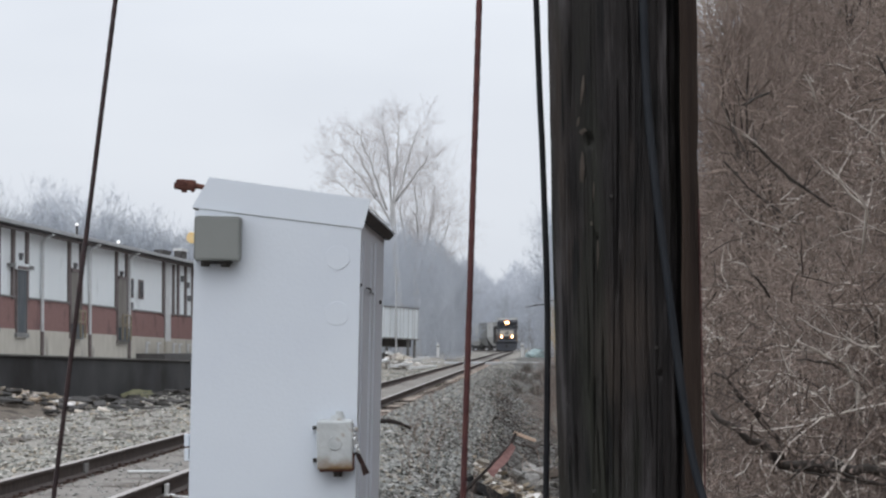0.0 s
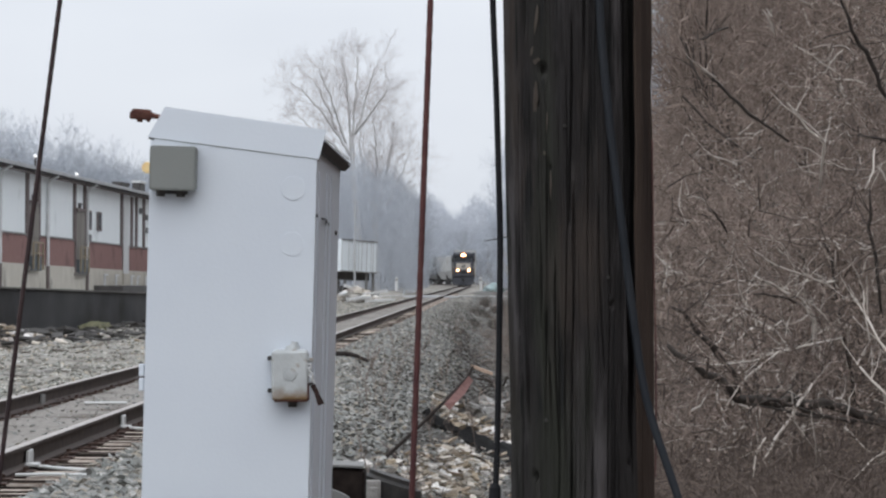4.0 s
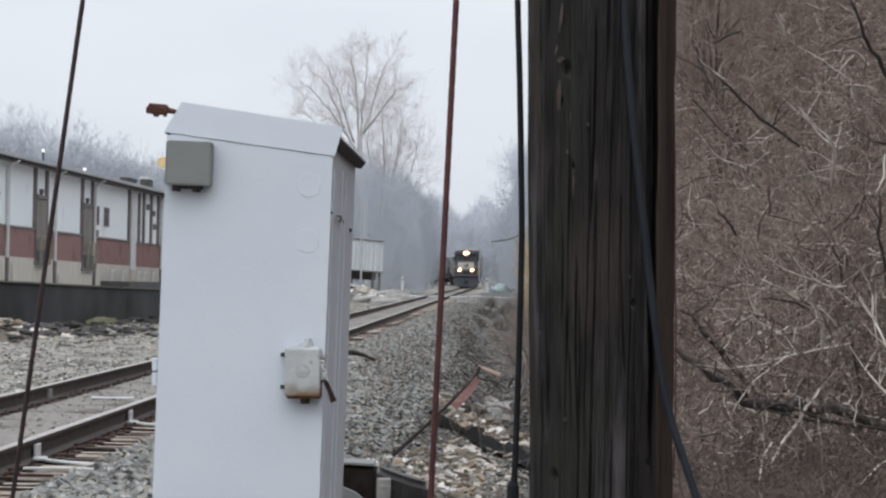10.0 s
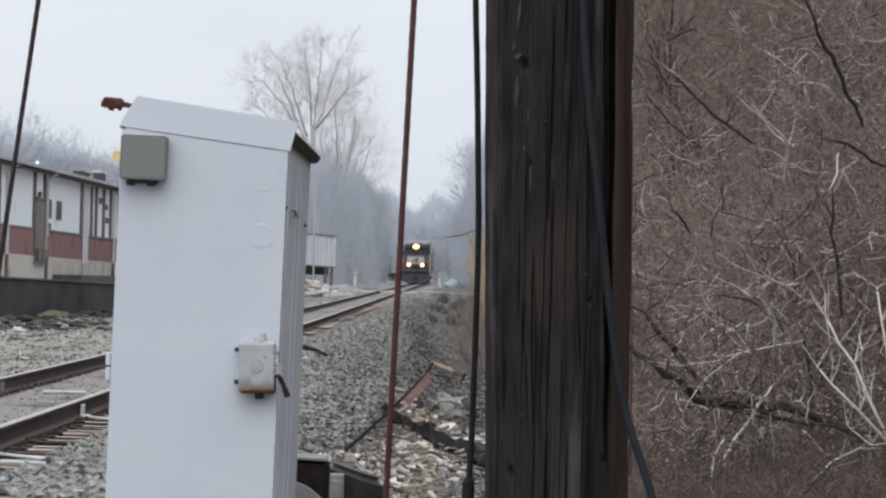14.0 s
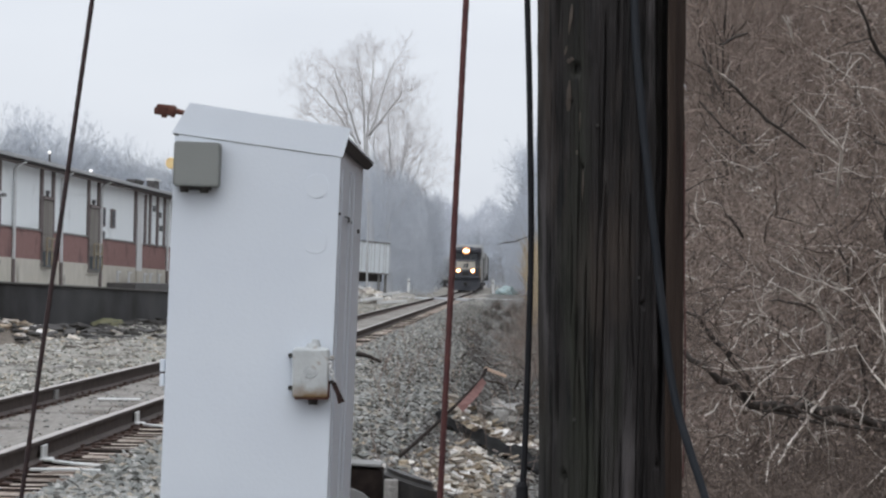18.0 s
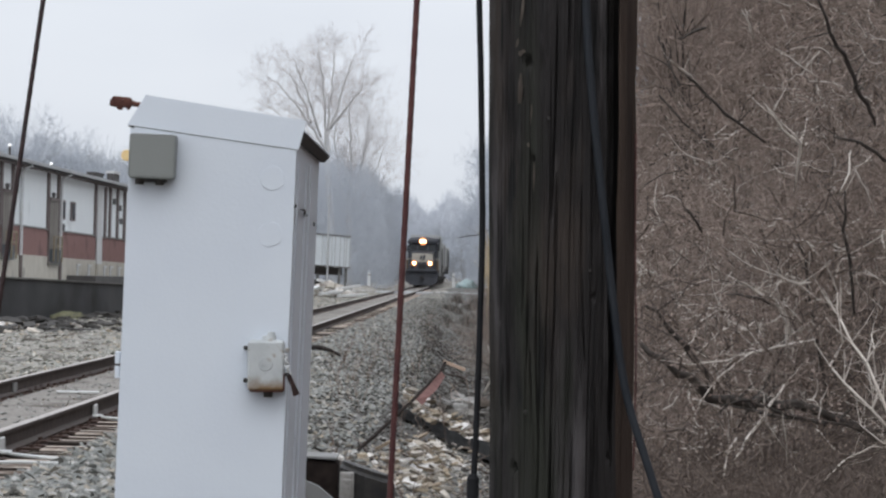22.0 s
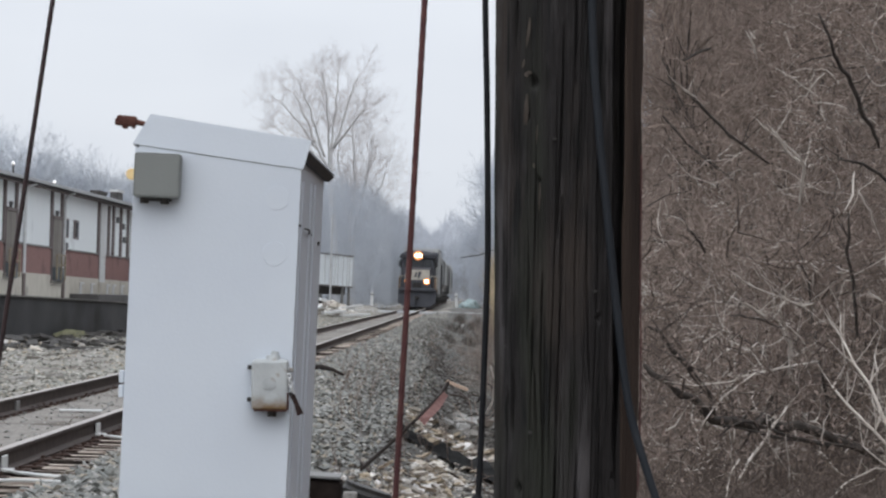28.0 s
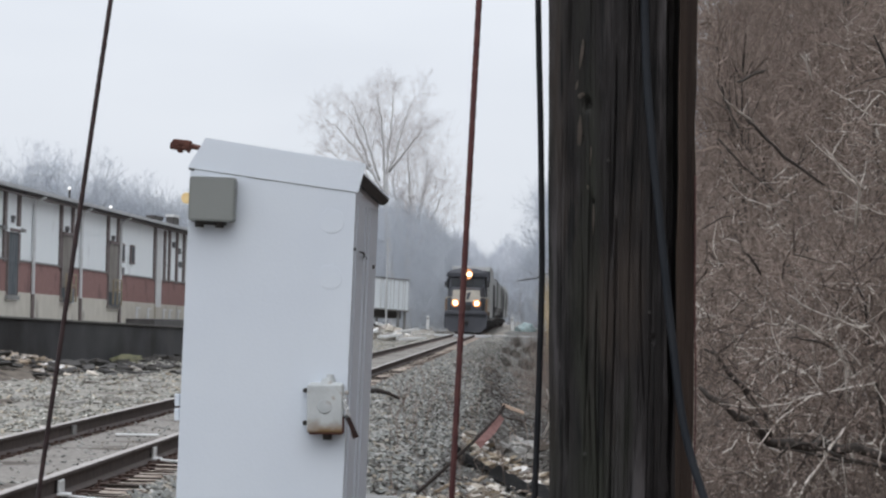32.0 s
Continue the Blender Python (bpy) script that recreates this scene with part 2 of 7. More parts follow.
BLACK_SHEET = material("black plastic sheet", (0.010, 0.010, 0.011), 0.75, 0, (0.022, 0.021, 0.021), 5, spots=(0.06, 0.05, 0.042), spot_scale=4, spot_at=0.62, bump=0.8, bump_scale=9, spec=0.12)
MOUND_SOIL = material("brown heaped soil", (0.085, 0.068, 0.054), 1.0, 0, (0.17, 0.145, 0.12), 5, 9, spots=(0.05, 0.04, 0.032), spot_scale=2.0, spot_at=0.55, bump=1.0, bump_scale=9)
WET_CONCRETE = material("stained dark concrete", (0.037, 0.038, 0.041), 0.9, 0, (0.074, 0.074, 0.077), 1.4, 8, spots=(0.022, 0.021, 0.021), spot_scale=0.5, spot_at=0.52, bump=0.3, bump_scale=12, stretch=(1, 0.22, 0.35))
WALL_CAP = material("stained wall cap", (0.10, 0.095, 0.09), 0.9, 0, (0.17, 0.165, 0.155), 0.6, 6)
LAMP_BODY = material("grey lamp body", (0.13, 0.13, 0.135), 0.7, 0, (0.18, 0.18, 0.18), 6)
COPING = material("grey coping", (0.19, 0.19, 0.185), 0.9, 0, (0.26, 0.255, 0.25), 2)
PLINTH = material("weathered beige plinth", (0.47, 0.44, 0.375), 0.95, 0, (0.55, 0.515, 0.45), 1.5, 7, spots=(0.32, 0.30, 0.26), spot_scale=0.6, spot_at=0.6, bump=0.2)
BRICK_BAND = material("red brown brickwork", (0.225, 0.125, 0.112), 0.95, 0, (0.275, 0.16, 0.145), 8, 8, spots=(0.18, 0.105, 0.098), spot_scale=0.9, spot_at=0.55, bump=0.4, bump_scale=9)
SIDING = material("pale grey siding", (0.78, 0.815, 0.825), 0.7, 0, (0.81, 0.84, 0.845), 0.8, 6, spots=(0.64, 0.67, 0.67), spot_scale=0.5, spot_at=0.6, bump=0.1)
TRIM_BROWN = material("dark brown trim", (0.15, 0.125, 0.12), 0.8, 0, (0.185, 0.155, 0.148), 5)
ROOF_GREY = material("grey roofing", (0.36, 0.365, 0.37), 0.8, 0, (0.44, 0.445, 0.45), 1.2)
GUTTER = material("dark gutter", (0.065, 0.06, 0.06), 0.7, 0, (0.09, 0.085, 0.08), 3)
DOOR_DARK = material("dark boarded door", (0.20, 0.185, 0.165), 0.85, 0, (0.26, 0.24, 0.218), 2, stretch=(1, 1, 0.2))
DOOR_BLUE = material("dark blue grey door", (0.075, 0.09, 0.10), 0.6, 0, (0.13, 0.145, 0.155), 1.5, stretch=(1, 1, 0.3))
PIPE_WHITE = material("white downspout", (0.62, 0.63, 0.63), 0.6, 0, (0.55, 0.55, 0.54), 3)
PALE_GREEN = material("pale green panel", (0.50, 0.545, 0.53), 0.7, 0, (0.54, 0.58, 0.565), 1.2)
YELLOW = material("yellow rail paint", (0.30, 0.25, 0.17), 0.7, 0, (0.24, 0.20, 0.145), 6)
GLASS_DARK = material("dark window glass", (0.022, 0.025, 0.028), 0.12, 0, spec=0.4)
TRAILER_WHITE = material("white trailer skin", (0.80, 0.85, 0.88), 0.5, 0, (0.75, 0.80, 0.83), 0.9)
LAMP_WHITE = material("bright lamp", (0.9, 0.9, 0.9), 0.5, emission=(1.0, 0.98, 0.95), power=0.85)
HEADLIGHT = material("headlight beam", (1, 0.8, 0.5), 0.3, emission=(1.0, 0.66, 0.36), power=9.0)
# emissive discs of this orange stand in for the halo round the train's lamps
LAMP_HALO = material("orange lamp halo", (0.6, 0.3, 0.15), 0.4, emission=(1.0, 0.38, 0.14), power=0.8)
# black paint raised towards blue-grey, the haze put into its base colour
LOCO_BLACK = material("black locomotive paint lifted for haze", (0.056, 0.060, 0.072), 0.55, 0, (0.076, 0.078, 0.088), 1.2, spots=(0.10, 0.094, 0.092), spot_scale=0.9, spot_at=0.6)
LOCO_NOSE = material("pale nose stripes", (0.50, 0.465, 0.40), 0.6, 0, (0.42, 0.39, 0.34), 3)
# brown whose tint carries the lamps' light on the locomotive's side
LOCO_LIT_SIDE = material("brown side sill tinted for lamp light", (0.17, 0.115, 0.07), 0.8, 0, (0.12, 0.08, 0.055), 2)
ROAD = material("worn crossing asphalt", (0.38, 0.39, 0.40), 0.95, 0, (0.46, 0.47, 0.48), 1.5)
ROAD_WHITE = material("white line paint", (0.62, 0.63, 0.63), 0.8, 0, (0.5, 0.5, 0.5), 2)
TEAL_TARP = material("pale teal tarpaulin", (0.20, 0.27, 0.27), 0.7, 0, (0.28, 0.34, 0.34), 2)
BARK_PALE = material("pale sycamore bark", (0.58, 0.57, 0.565), 0.9, 0, (0.45, 0.44, 0.435), 1.2)
TWIG_PALE = material("pale grey twigs", (0.62, 0.59, 0.585), 0.95, 0, (0.52, 0.49, 0.485), 0.7)
# woodland bark and twigs: distance haze is mixed into these base tones
BARK_HAZE = material("bark paled for haze", (0.36, 0.37, 0.39), 0.95, 0, (0.41, 0.415, 0.43), 0.8)
TWIG_HAZE = material("twigs paled blue-grey for haze", (0.43, 0.46, 0.505), 0.95, 0, (0.53, 0.56, 0.605), 0.35, vary=0.25)
TWIG_FAR_HAZE = material("far woods twigs paled for haze", (0.42, 0.445, 0.49), 0.95, 0, (0.50, 0.525, 0.57), 0.35, vary=0.2)
BRUSH = material("brown brush stems", (0.168, 0.127, 0.106), 0.95, 0, (0.335, 0.268, 0.23), 0.7, 6, vary=0.42, island=True)
BRUSH_PALE = material("pale dry stems", (0.68, 0.62, 0.56), 0.9, 0, (0.48, 0.425, 0.375), 3, spots=(0.22, 0.175, 0.145), spot_scale=3, spot_at=0.6)
UNDERGROWTH = material("dark low stems", (0.085, 0.066, 0.056), 0.95, 0, (0.16, 0.125, 0.106), 0.9, 6, vary=0.5, island=True)
SCRUB = material("dark grey scrub", (0.075, 0.064, 0.062), 0.95, 0, (0.15, 0.135, 0.128), 0.9, 6, vary=0.5, island=True)
DITCH_WEED = material("grey tan dry weeds", (0.165, 0.150, 0.135), 0.95, 0, (0.33, 0.31, 0.28), 0.9, 6, vary=0.5, island=True)
LIMB_DARK = material("dark limb bark", (0.034, 0.028, 0.025), 0.95, 0, (0.07, 0.06, 0.053), 6, bump=0.5, bump_scale=30)
DRY_GRASS = material("dry yellow grass", (0.56, 0.465, 0.32), 0.95, 0, (0.44, 0.365, 0.26), 0.8, vary=0.3, island=True)
AMBER = material("amber reflector", (0.88, 0.60, 0.27), 0.35, 0, (0.92, 0.70, 0.36), 30)
DEAD_LEAF = material("dead leaf", (0.14, 0.105, 0.087), 0.95, 0, (0.235, 0.185, 0.16), 0.8, vary=0.5, island=True)


def stone_material(name, tones, island):
    """Broken stone, each piece with a tone of its own out of a range."""
    m = material(name, tones[0], 0.92, bump=0.5, bump_scale=50)
    nodes, links = m.node_tree.nodes, m.node_tree.links
    ramp = nodes.new("ShaderNodeValToRGB")
    els = ramp.color_ramp.elements
    while len(els) < len(tones):
        els.new(0.5)
    for i, tone in enumerate(tones):
        els[i].position, els[i].color = i / (len(tones) - 1), (*tone, 1)
    src = nodes.new("ShaderNodeNewGeometry").outputs["Random Per Island"] if island else nodes.new("ShaderNodeObjectInfo").outputs["Random"]
    links.new(src, ramp.inputs["Fac"])
    grain = nodes.new("ShaderNodeTexNoise")
    grain.inputs["Scale"].default_value = 25.0
    pos = nodes.new("ShaderNodeTexCoord")
    links.new(pos.outputs["Object"], grain.inputs["Vector"])
    hsv = nodes.new("ShaderNodeHueSaturation")
    span = nodes.new("ShaderNodeMapRange")
    span.inputs["To Min"].default_value, span.inputs["To Max"].default_value = 0.6, 1.4
    links.new(grain.outputs["Fac"], span.inputs["Value"])
    links.new(span.outputs["Result"], hsv.inputs["Value"])
    links.new(ramp.outputs[0], hsv.inputs["Color"])
    links.new(hsv.outputs["Color"], nodes["Principled BSDF"].inputs["Base Color"])
    return m


STONE_TONES = ((0.08, 0.078, 0.072), (0.16, 0.165, 0.155), (0.22, 0.227, 0.217), (0.26, 0.257, 0.24), (0.19, 0.196, 0.188), (0.31, 0.275, 0.225), (0.23, 0.23, 0.218), (0.44, 0.43, 0.41))
BALLAST = stone_material("ballast stone", STONE_TONES, True)
BALLAST_PALE = stone_material("pale yard gravel", [tuple(min(0.7, c * k) for c, k in zip(tone, (1.36, 1.33, 1.27))) for tone in STONE_TONES], True)
STONE_SINGLE = stone_material("single ballast stone", STONE_TONES, False)
RUBBLE = stone_material("broken stone and masonry", ((0.13, 0.10, 0.078), (0.42, 0.345, 0.25), (0.60, 0.56, 0.50), (0.32, 0.25, 0.18), (0.78, 0.76, 0.74), (0.47, 0.39, 0.29)), False)
PALE_DEBRIS = stone_material("pale boards and plaster", ((0.62, 0.60, 0.56), (0.50, 0.45, 0.38), (0.76, 0.75, 0.73), (0.34, 0.29, 0.25), (0.68, 0.66, 0.62)), False)
CHUNK = stone_material("broken concrete", ((0.14, 0.12, 0.10), (0.30, 0.29, 0.27), (0.42, 0.40, 0.37), (0.22, 0.21, 0.20), (0.55, 0.54, 0.52)), False)
SOIL_BITS = stone_material("soil clods and dark stones", ((0.035, 0.030, 0.026), (0.065, 0.057, 0.05), (0.11, 0.103, 0.094), (0.05, 0.043, 0.038), (0.16, 0.152, 0.14), (0.08, 0.07, 0.06)), True)
PADLOCK = material("dark brown rusty lock", (0.022, 0.013, 0.012), 0.8, 0.2, (0.045, 0.024, 0.02), 40)
RUBBLE_BITS = stone_material("small broken masonry", ((0.16, 0.12, 0.09), (0.36, 0.30, 0.23), (0.52, 0.47, 0.40), (0.30, 0.25, 0.20), (0.62, 0.60, 0.56), (0.20, 0.19, 0.18)), True)
SCAR = material("pale wood scar", (0.15, 0.125, 0.108), 0.9, 0, (0.09, 0.07, 0.058), 60, stretch=(1, 1, 0.15), bump=0.6, bump_scale=80)


def layered(name, base, layers, rough, stretch, bump_scale):
    """Old wood: a dark base with patches of other tones, each layer (colour, scale, from, to, length along the grain)."""
    m = material(name, base, rough, bump=0.7, bump_scale=bump_scale, stretch=stretch)
    nodes, links = m.node_tree.nodes, m.node_tree.links
    pos = nodes.new("ShaderNodeTexCoord")
    last = None
    for k, (tone, scale, lo, hi, along) in enumerate(layers):
        shape = nodes.new("ShaderNodeMapping")
        shape.inputs["Scale"].default_value = (1, 1, along)
        shape.inputs["Location"].default_value = (3.1 * k, 1.7 * k, 0.9 * k)
        links.new(pos.outputs["Object"], shape.inputs["Vector"])
        grain = nodes.new("ShaderNodeTexNoise")
        grain.inputs["Scale"].default_value, grain.inputs["Detail"].default_value, grain.inputs["Roughness"].default_value = scale, 8.0, 0.6
        links.new(shape.outputs[0], grain.inputs["Vector"])
        span = nodes.new("ShaderNodeMapRange")
        span.inputs["From Min"].default_value, span.inputs["From Max"].default_value = lo, hi
        links.new(grain.outputs["Fac"], span.inputs["Value"])
        mix = nodes.new("ShaderNodeMix")
        mix.data_type = "RGBA"
        links.new(span.outputs["Result"], mix.inputs["Factor"])
        mix.inputs["B"].default_value = (*tone, 1)
        if last is None:
            mix.inputs["A"].default_value = (*base, 1)
        else:
            links.new(last, mix.inputs["A"])
        last = mix.outputs["Result"]
    links.new(last, nodes["Principled BSDF"].inputs["Base Color"])
    return m


POLE_WOOD = layered("creosoted pole wood", (0.021, 0.0185, 0.0182),
                    [((0.076, 0.069, 0.070), 11, 0.50, 0.64, 0.16), ((0.042, 0.033, 0.028), 7, 0.53, 0.65, 0.22), ((0.026, 0.027, 0.021), 5, 0.55, 0.66, 0.14),
                     ((0.010, 0.010, 0.010), 34, 0.57, 0.65, 0.08), ((0.058, 0.052, 0.050), 40, 0.62, 0.72, 0.10), ((0.007, 0.006, 0.006), 14, 0.56, 0.66, 0.14)], 0.85, (1, 1, 0.12), 45)


# ---- building helpers ----
def xc(y):
    """The track's middle line, straight before the far curve to the left."""
    far = max(0.0, y - 520.0)
    return -4.36 + 0.0075 * y - far * far / 1250.0


def mesh_of(name, bm, mat, smooth=False):
    me = bpy.data.meshes.new(name)
    bm.to_mesh(me)
    bm.free()
    for m in (mat if isinstance(mat, (list, tuple)) else [mat]):
        me.materials.append(m)
    if smooth:
        for p in me.polygons:
            p.use_smooth = True
    return me


def thing(name, label, category, m=None, group="", kind=""):
    ob = new(name)
    ob.empty_display_size = 0.2
    if m is not None:
        ob.matrix_world = m
    return tagged(ob, label, category, group, kind)


def part(name, bm, mat, parent=None, label="", smooth=False, m=None):
    ob = new(name, bm if isinstance(bm, bpy.types.Mesh) else mesh_of(name, bm, mat, smooth))
    if parent is not None:
        ob.parent = parent
    if m is not None:
        ob.matrix_basis = m
    return tagged(ob, label)


def box(bm, lo, hi, bevel=0.0, m=None, mat=0):
    made = bmesh.ops.create_cube(bm, size=1)["verts"]
    c = [(a + b) / 2 for a, b in zip(lo, hi)]
    s = [b - a for a, b in zip(lo, hi)]
    for v in made:
        v.co = Vector((v.co.x * s[0] + c[0], v.co.y * s[1] + c[1], v.co.z * s[2] + c[2]))
    faces = list({f for v in made for f in v.link_faces})
    if bevel:
        edges = list({e for v in made for e in v.link_edges})
        r = bmesh.ops.bevel(bm, geom=edges, offset=bevel, segments=2, affect="EDGES", profile=0.5)
        made = list({v for f in r["faces"] for v in f.verts} | {v for v in made if v.is_valid})
        faces = list({f for v in made for f in v.link_faces})
    for f in faces:
        f.material_index = mat
    if m is not None:
        bmesh.ops.transform(bm, matrix=m, verts=made)
    return bm


def cylinder(bm, a, b, r1, r2=None, seg=12, caps=True):
    a, b = Vector(a), Vector(b)
    made = bmesh.ops.create_cone(bm, cap_ends=caps, segments=seg, radius1=r1, radius2=r1 if r2 is None else r2, depth=(b - a).length)["verts"]
    turn = (b - a).to_track_quat("Z", "Y").to_matrix().to_4x4()
    bmesh.ops.transform(bm, matrix=Matrix.Translation((a + b) / 2) @ turn, verts=made)
    return bm


def tube(bm, points, radii, seg=8):
    """A round bar along points, as one skin."""
    points = [Vector(p) for p in points]
    if not isinstance(radii, (list, tuple)):
        radii = [radii] * len(points)
    rings, up = [], None
    for i, p in enumerate(points):
        d = (points[min(i + 1, len(points) - 1)] - points[max(i - 1, 0)]).normalized()
        if up is None:
            up = d.orthogonal().normalized()
        up = (up - d * up.dot(d)).normalized()
        side = d.cross(up)
        rings.append([bm.verts.new(p + radii[i] * (math.cos(2 * math.pi * k / seg) * up + math.sin(2 * math.pi * k / seg) * side)) for k in range(seg)])
    for r0, r1 in zip(rings, rings[1:]):
        for k in range(seg):
            bm.faces.new((r0[k], r0[(k + 1) % seg], r1[(k + 1) % seg], r1[k]))
    for ring in (rings[0][::-1], rings[-1]):
        bm.faces.new(ring)
    return bm


def smooth_step(a, b, v):
    v = np.clip((v - a) / (b - a), 0, 1)
    return v * v * (3 - 2 * v)


# ---- ground ----
def ground_z(x, y):
    x, y = np.asarray(x, float), np.asarray(y, float)
    s = x - (-4.36 + 0.0075 * y)
    depth = 0.25 * (1 - smooth_step(205, 230, y)) + 0.95 * smooth_step(14, 34, y) * (1 - smooth_step(150, 205, y))
    bed = -0.21 - 0.10 * smooth_step(1.7, 2.4, np.abs(s)) + 0.042 * (1 - smooth_step(0.5, 0.66, np.abs(s + 0.05))) * smooth_step(24, 30, y) + 0.045 * (1 - smooth_step(-1.0, -0.85, s)) * (1 - smooth_step(1.6, 2.0, -s))
    bed = bed + 0.25 * smooth_step(212, 232, y) * (1 - smooth_step(241, 252, y)) * smooth_step(1.6, 2.2, np.abs(s)) - 0.14 * smooth_step(0.80, 0.92, s) * (1 - smooth_step(1.0, 1.25, s))
    bed = bed + 0.36 * smooth_step(240.8, 243, y) * (1 - smooth_step(250, 262, y)) * smooth_step(1.9, 2.8, np.abs(s))
    ditch = -depth * smooth_step(2.3, 4.6, s)
    rise = np.maximum(0, s - 5.9 - 3.0 * smooth_step(190, 260, y) - 3.2 * (1 - smooth_step(28, 62, y)))
    hill = 1.25 * rise * smooth_step(0, 1.6, rise) * (1 - 0.7 * smooth_step(300, 420, y))
    hill = np.where(hill > 20, 20 + (hill - 20) * 0.1, hill)
    bank = 1.2 * smooth_step(26, 60, -s)
    lumps = 0.05 * np.sin(x * 1.9 + 1.3 * np.sin(y * 0.7)) * np.sin(y * 0.83 + x * 0.6) * smooth_step(2.6, 4.0, np.abs(s))
    return bed + ditch + hill + bank + lumps


def graded(stops):
    out = []
    for a, b, step in stops:
        n = max(1, int(round((b - a) / step)))
        out += [a + (b - a) * i / n for i in range(n)]
    return np.array(out + [stops[-1][1]])


gx = graded([(-1500, -200, 130), (-200, -40, 8), (-40, -14, 1.3), (-14, -6, 0.3), (-6, -1.5, 0.12), (-1.5, 8, 0.3), (8, 40, 1.3), (40, 200, 8), (200, 1500, 130)])
gy = graded([(-600, -20, 58), (-20, 15, 0.6), (15, 90, 0.5), (90, 260, 1.5), (260, 640, 5), (640, 3200, 128)])
gX, gY = np.meshgrid(gx, gy)
gZ = ground_z(gX, gY)
nx, ny = len(gx), len(gy)
g_faces = [(j * nx + i, j * nx + i + 1, (j + 1) * nx + i + 1, (j + 1) * nx + i) for j in range(ny - 1) for i in range(nx - 1)]
g_mesh = bpy.data.meshes.new("ground")
g_mesh.from_pydata(np.stack([gX, gY, gZ], -1).reshape(-1, 3).tolist(), [], g_faces)
g_mesh.materials.append(GROUND_ALL)
for p in g_mesh.polygons:
    p.use_smooth = True
tagged(new("ground", g_mesh), "grey gravel and brown soil ground with a ditch and a bank", "ground", kind="structure")




# ---- quick mesh builders for branches and stones ----
def mesh_np(name, verts, faces, mats, mat_index=None, flat=False):
    """A mesh from arrays of points and of faces that all have the same number of corners."""
    verts, faces = np.asarray(verts, np.float32), np.asarray(faces, np.int32)
    me = bpy.data.meshes.new(name)
    me.vertices.add(len(verts))
    me.vertices.foreach_set("co", verts.ravel())
    k = faces.shape[1]
    me.loops.add(faces.size)
    me.loops.foreach_set("vertex_index", faces.ravel())
    me.polygons.add(len(faces))
    me.polygons.foreach_set("loop_start", np.arange(0, faces.size, k, dtype=np.int32))
    me.update(calc_edges=True)
    for m in (mats if isinstance(mats, (list, tuple)) else [mats]):
        me.materials.append(m)
    if mat_index is not None:
        me.polygons.foreach_set("material_index", np.asarray(mat_index, np.int32))
    if flat:
        me.shade_flat()
    return me


def bars(a, b, ra, rb, sides=3):
    """Tapered bars from points a to b: corners and faces."""
    a, b = np.asarray(a, float), np.asarray(b, float)
    d = b - a
    d /= np.maximum(np.linalg.norm(d, axis=1, keepdims=True), 1e-9)
    ref = np.where(np.abs(d[:, 2:3]) > 0.9, [[1.0, 0, 0]], [[0, 0, 1.0]])
    u = np.cross(d, ref)
    u /= np.linalg.norm(u, axis=1, keepdims=True)
    w = np.cross(d, u)
    ang = 2 * np.pi * np.arange(sides) / sides
    ring = np.cos(ang)[None, :, None] * u[:, None] + np.sin(ang)[None, :, None] * w[:, None]
    v = np.concatenate([a[:, None] + ring * np.asarray(ra)[:, None, None], b[:, None] + ring * np.asarray(rb)[:, None, None]], 1)
    n = len(a)
    k = np.arange(sides)
    quad = np.stack([k, (k + 1) % sides, sides + (k + 1) % sides, sides + k], 1)
    f = (np.arange(n) * 2 * sides)[:, None, None] + quad[None]
    return v.reshape(-1, 3), f.reshape(-1, 4)


def branch_bars(segs, sides):
    arr = np.array([(*p, *q, r0, r1) for p, q, r0, r1 in segs])
    return bars(arr[:, :3], arr[:, 3:6], arr[:, 6], arr[:, 7], sides)


def grow(rng, height, lean=0.0, spread=0.55, trunk_r=0.25, first=0.3, levels=5, kids=(5, 4, 4, 3, 3), up=0.25, shrink=0.62, wiggle=0.12):
    """The limbs and twigs of a bare tree as two lists of bars."""
    limbs, twigs = [], []

    def shoot(p, d, length, r, level):
        n = 5 if level == 0 else (4 if level < 3 else 2)
        spots = []
        for i in range(n):
            d = (d + Vector(rng.normal(0, wiggle, 3)) + Vector((0, 0, up * 0.25 if level else 0.05))).normalized()
            q = p + d * (length / n)
            r2 = r * (1 - 0.55 / n) if level else r * (1 - 0.75 / n)
            (limbs if level == 0 else twigs).append((p, q, r, r2))
            p, r = q, r2
            spots.append((p.copy(), d.copy(), r))
        if level >= levels - 1:
            return
        count = kids[level]
        for c in range(count):
            f = first if level == 0 else 0.25
            i = min(n - 1, int((f + (1 - f) * (c + rng.uniform(0.2, 1)) / count) * n))
            q, dd, rr = spots[i]
            side = dd.orthogonal().normalized()
            side.rotate(Matrix.Rotation(rng.uniform(0, 2 * math.pi), 3, dd))
            nd = (dd * (1 - spread) + side * spread * rng.uniform(0.8, 1.3) + Vector((0, 0, up))).normalized()
            shoot(q, nd, length * shrink * rng.uniform(0.7, 1.15), max(rr * 0.62, 0.004), level + 1)

    shoot(Vector((0, 0, -0.3)), Vector((lean, 0, 1)).normalized(), height * 0.62, trunk_r, 0)
    return limbs, twigs


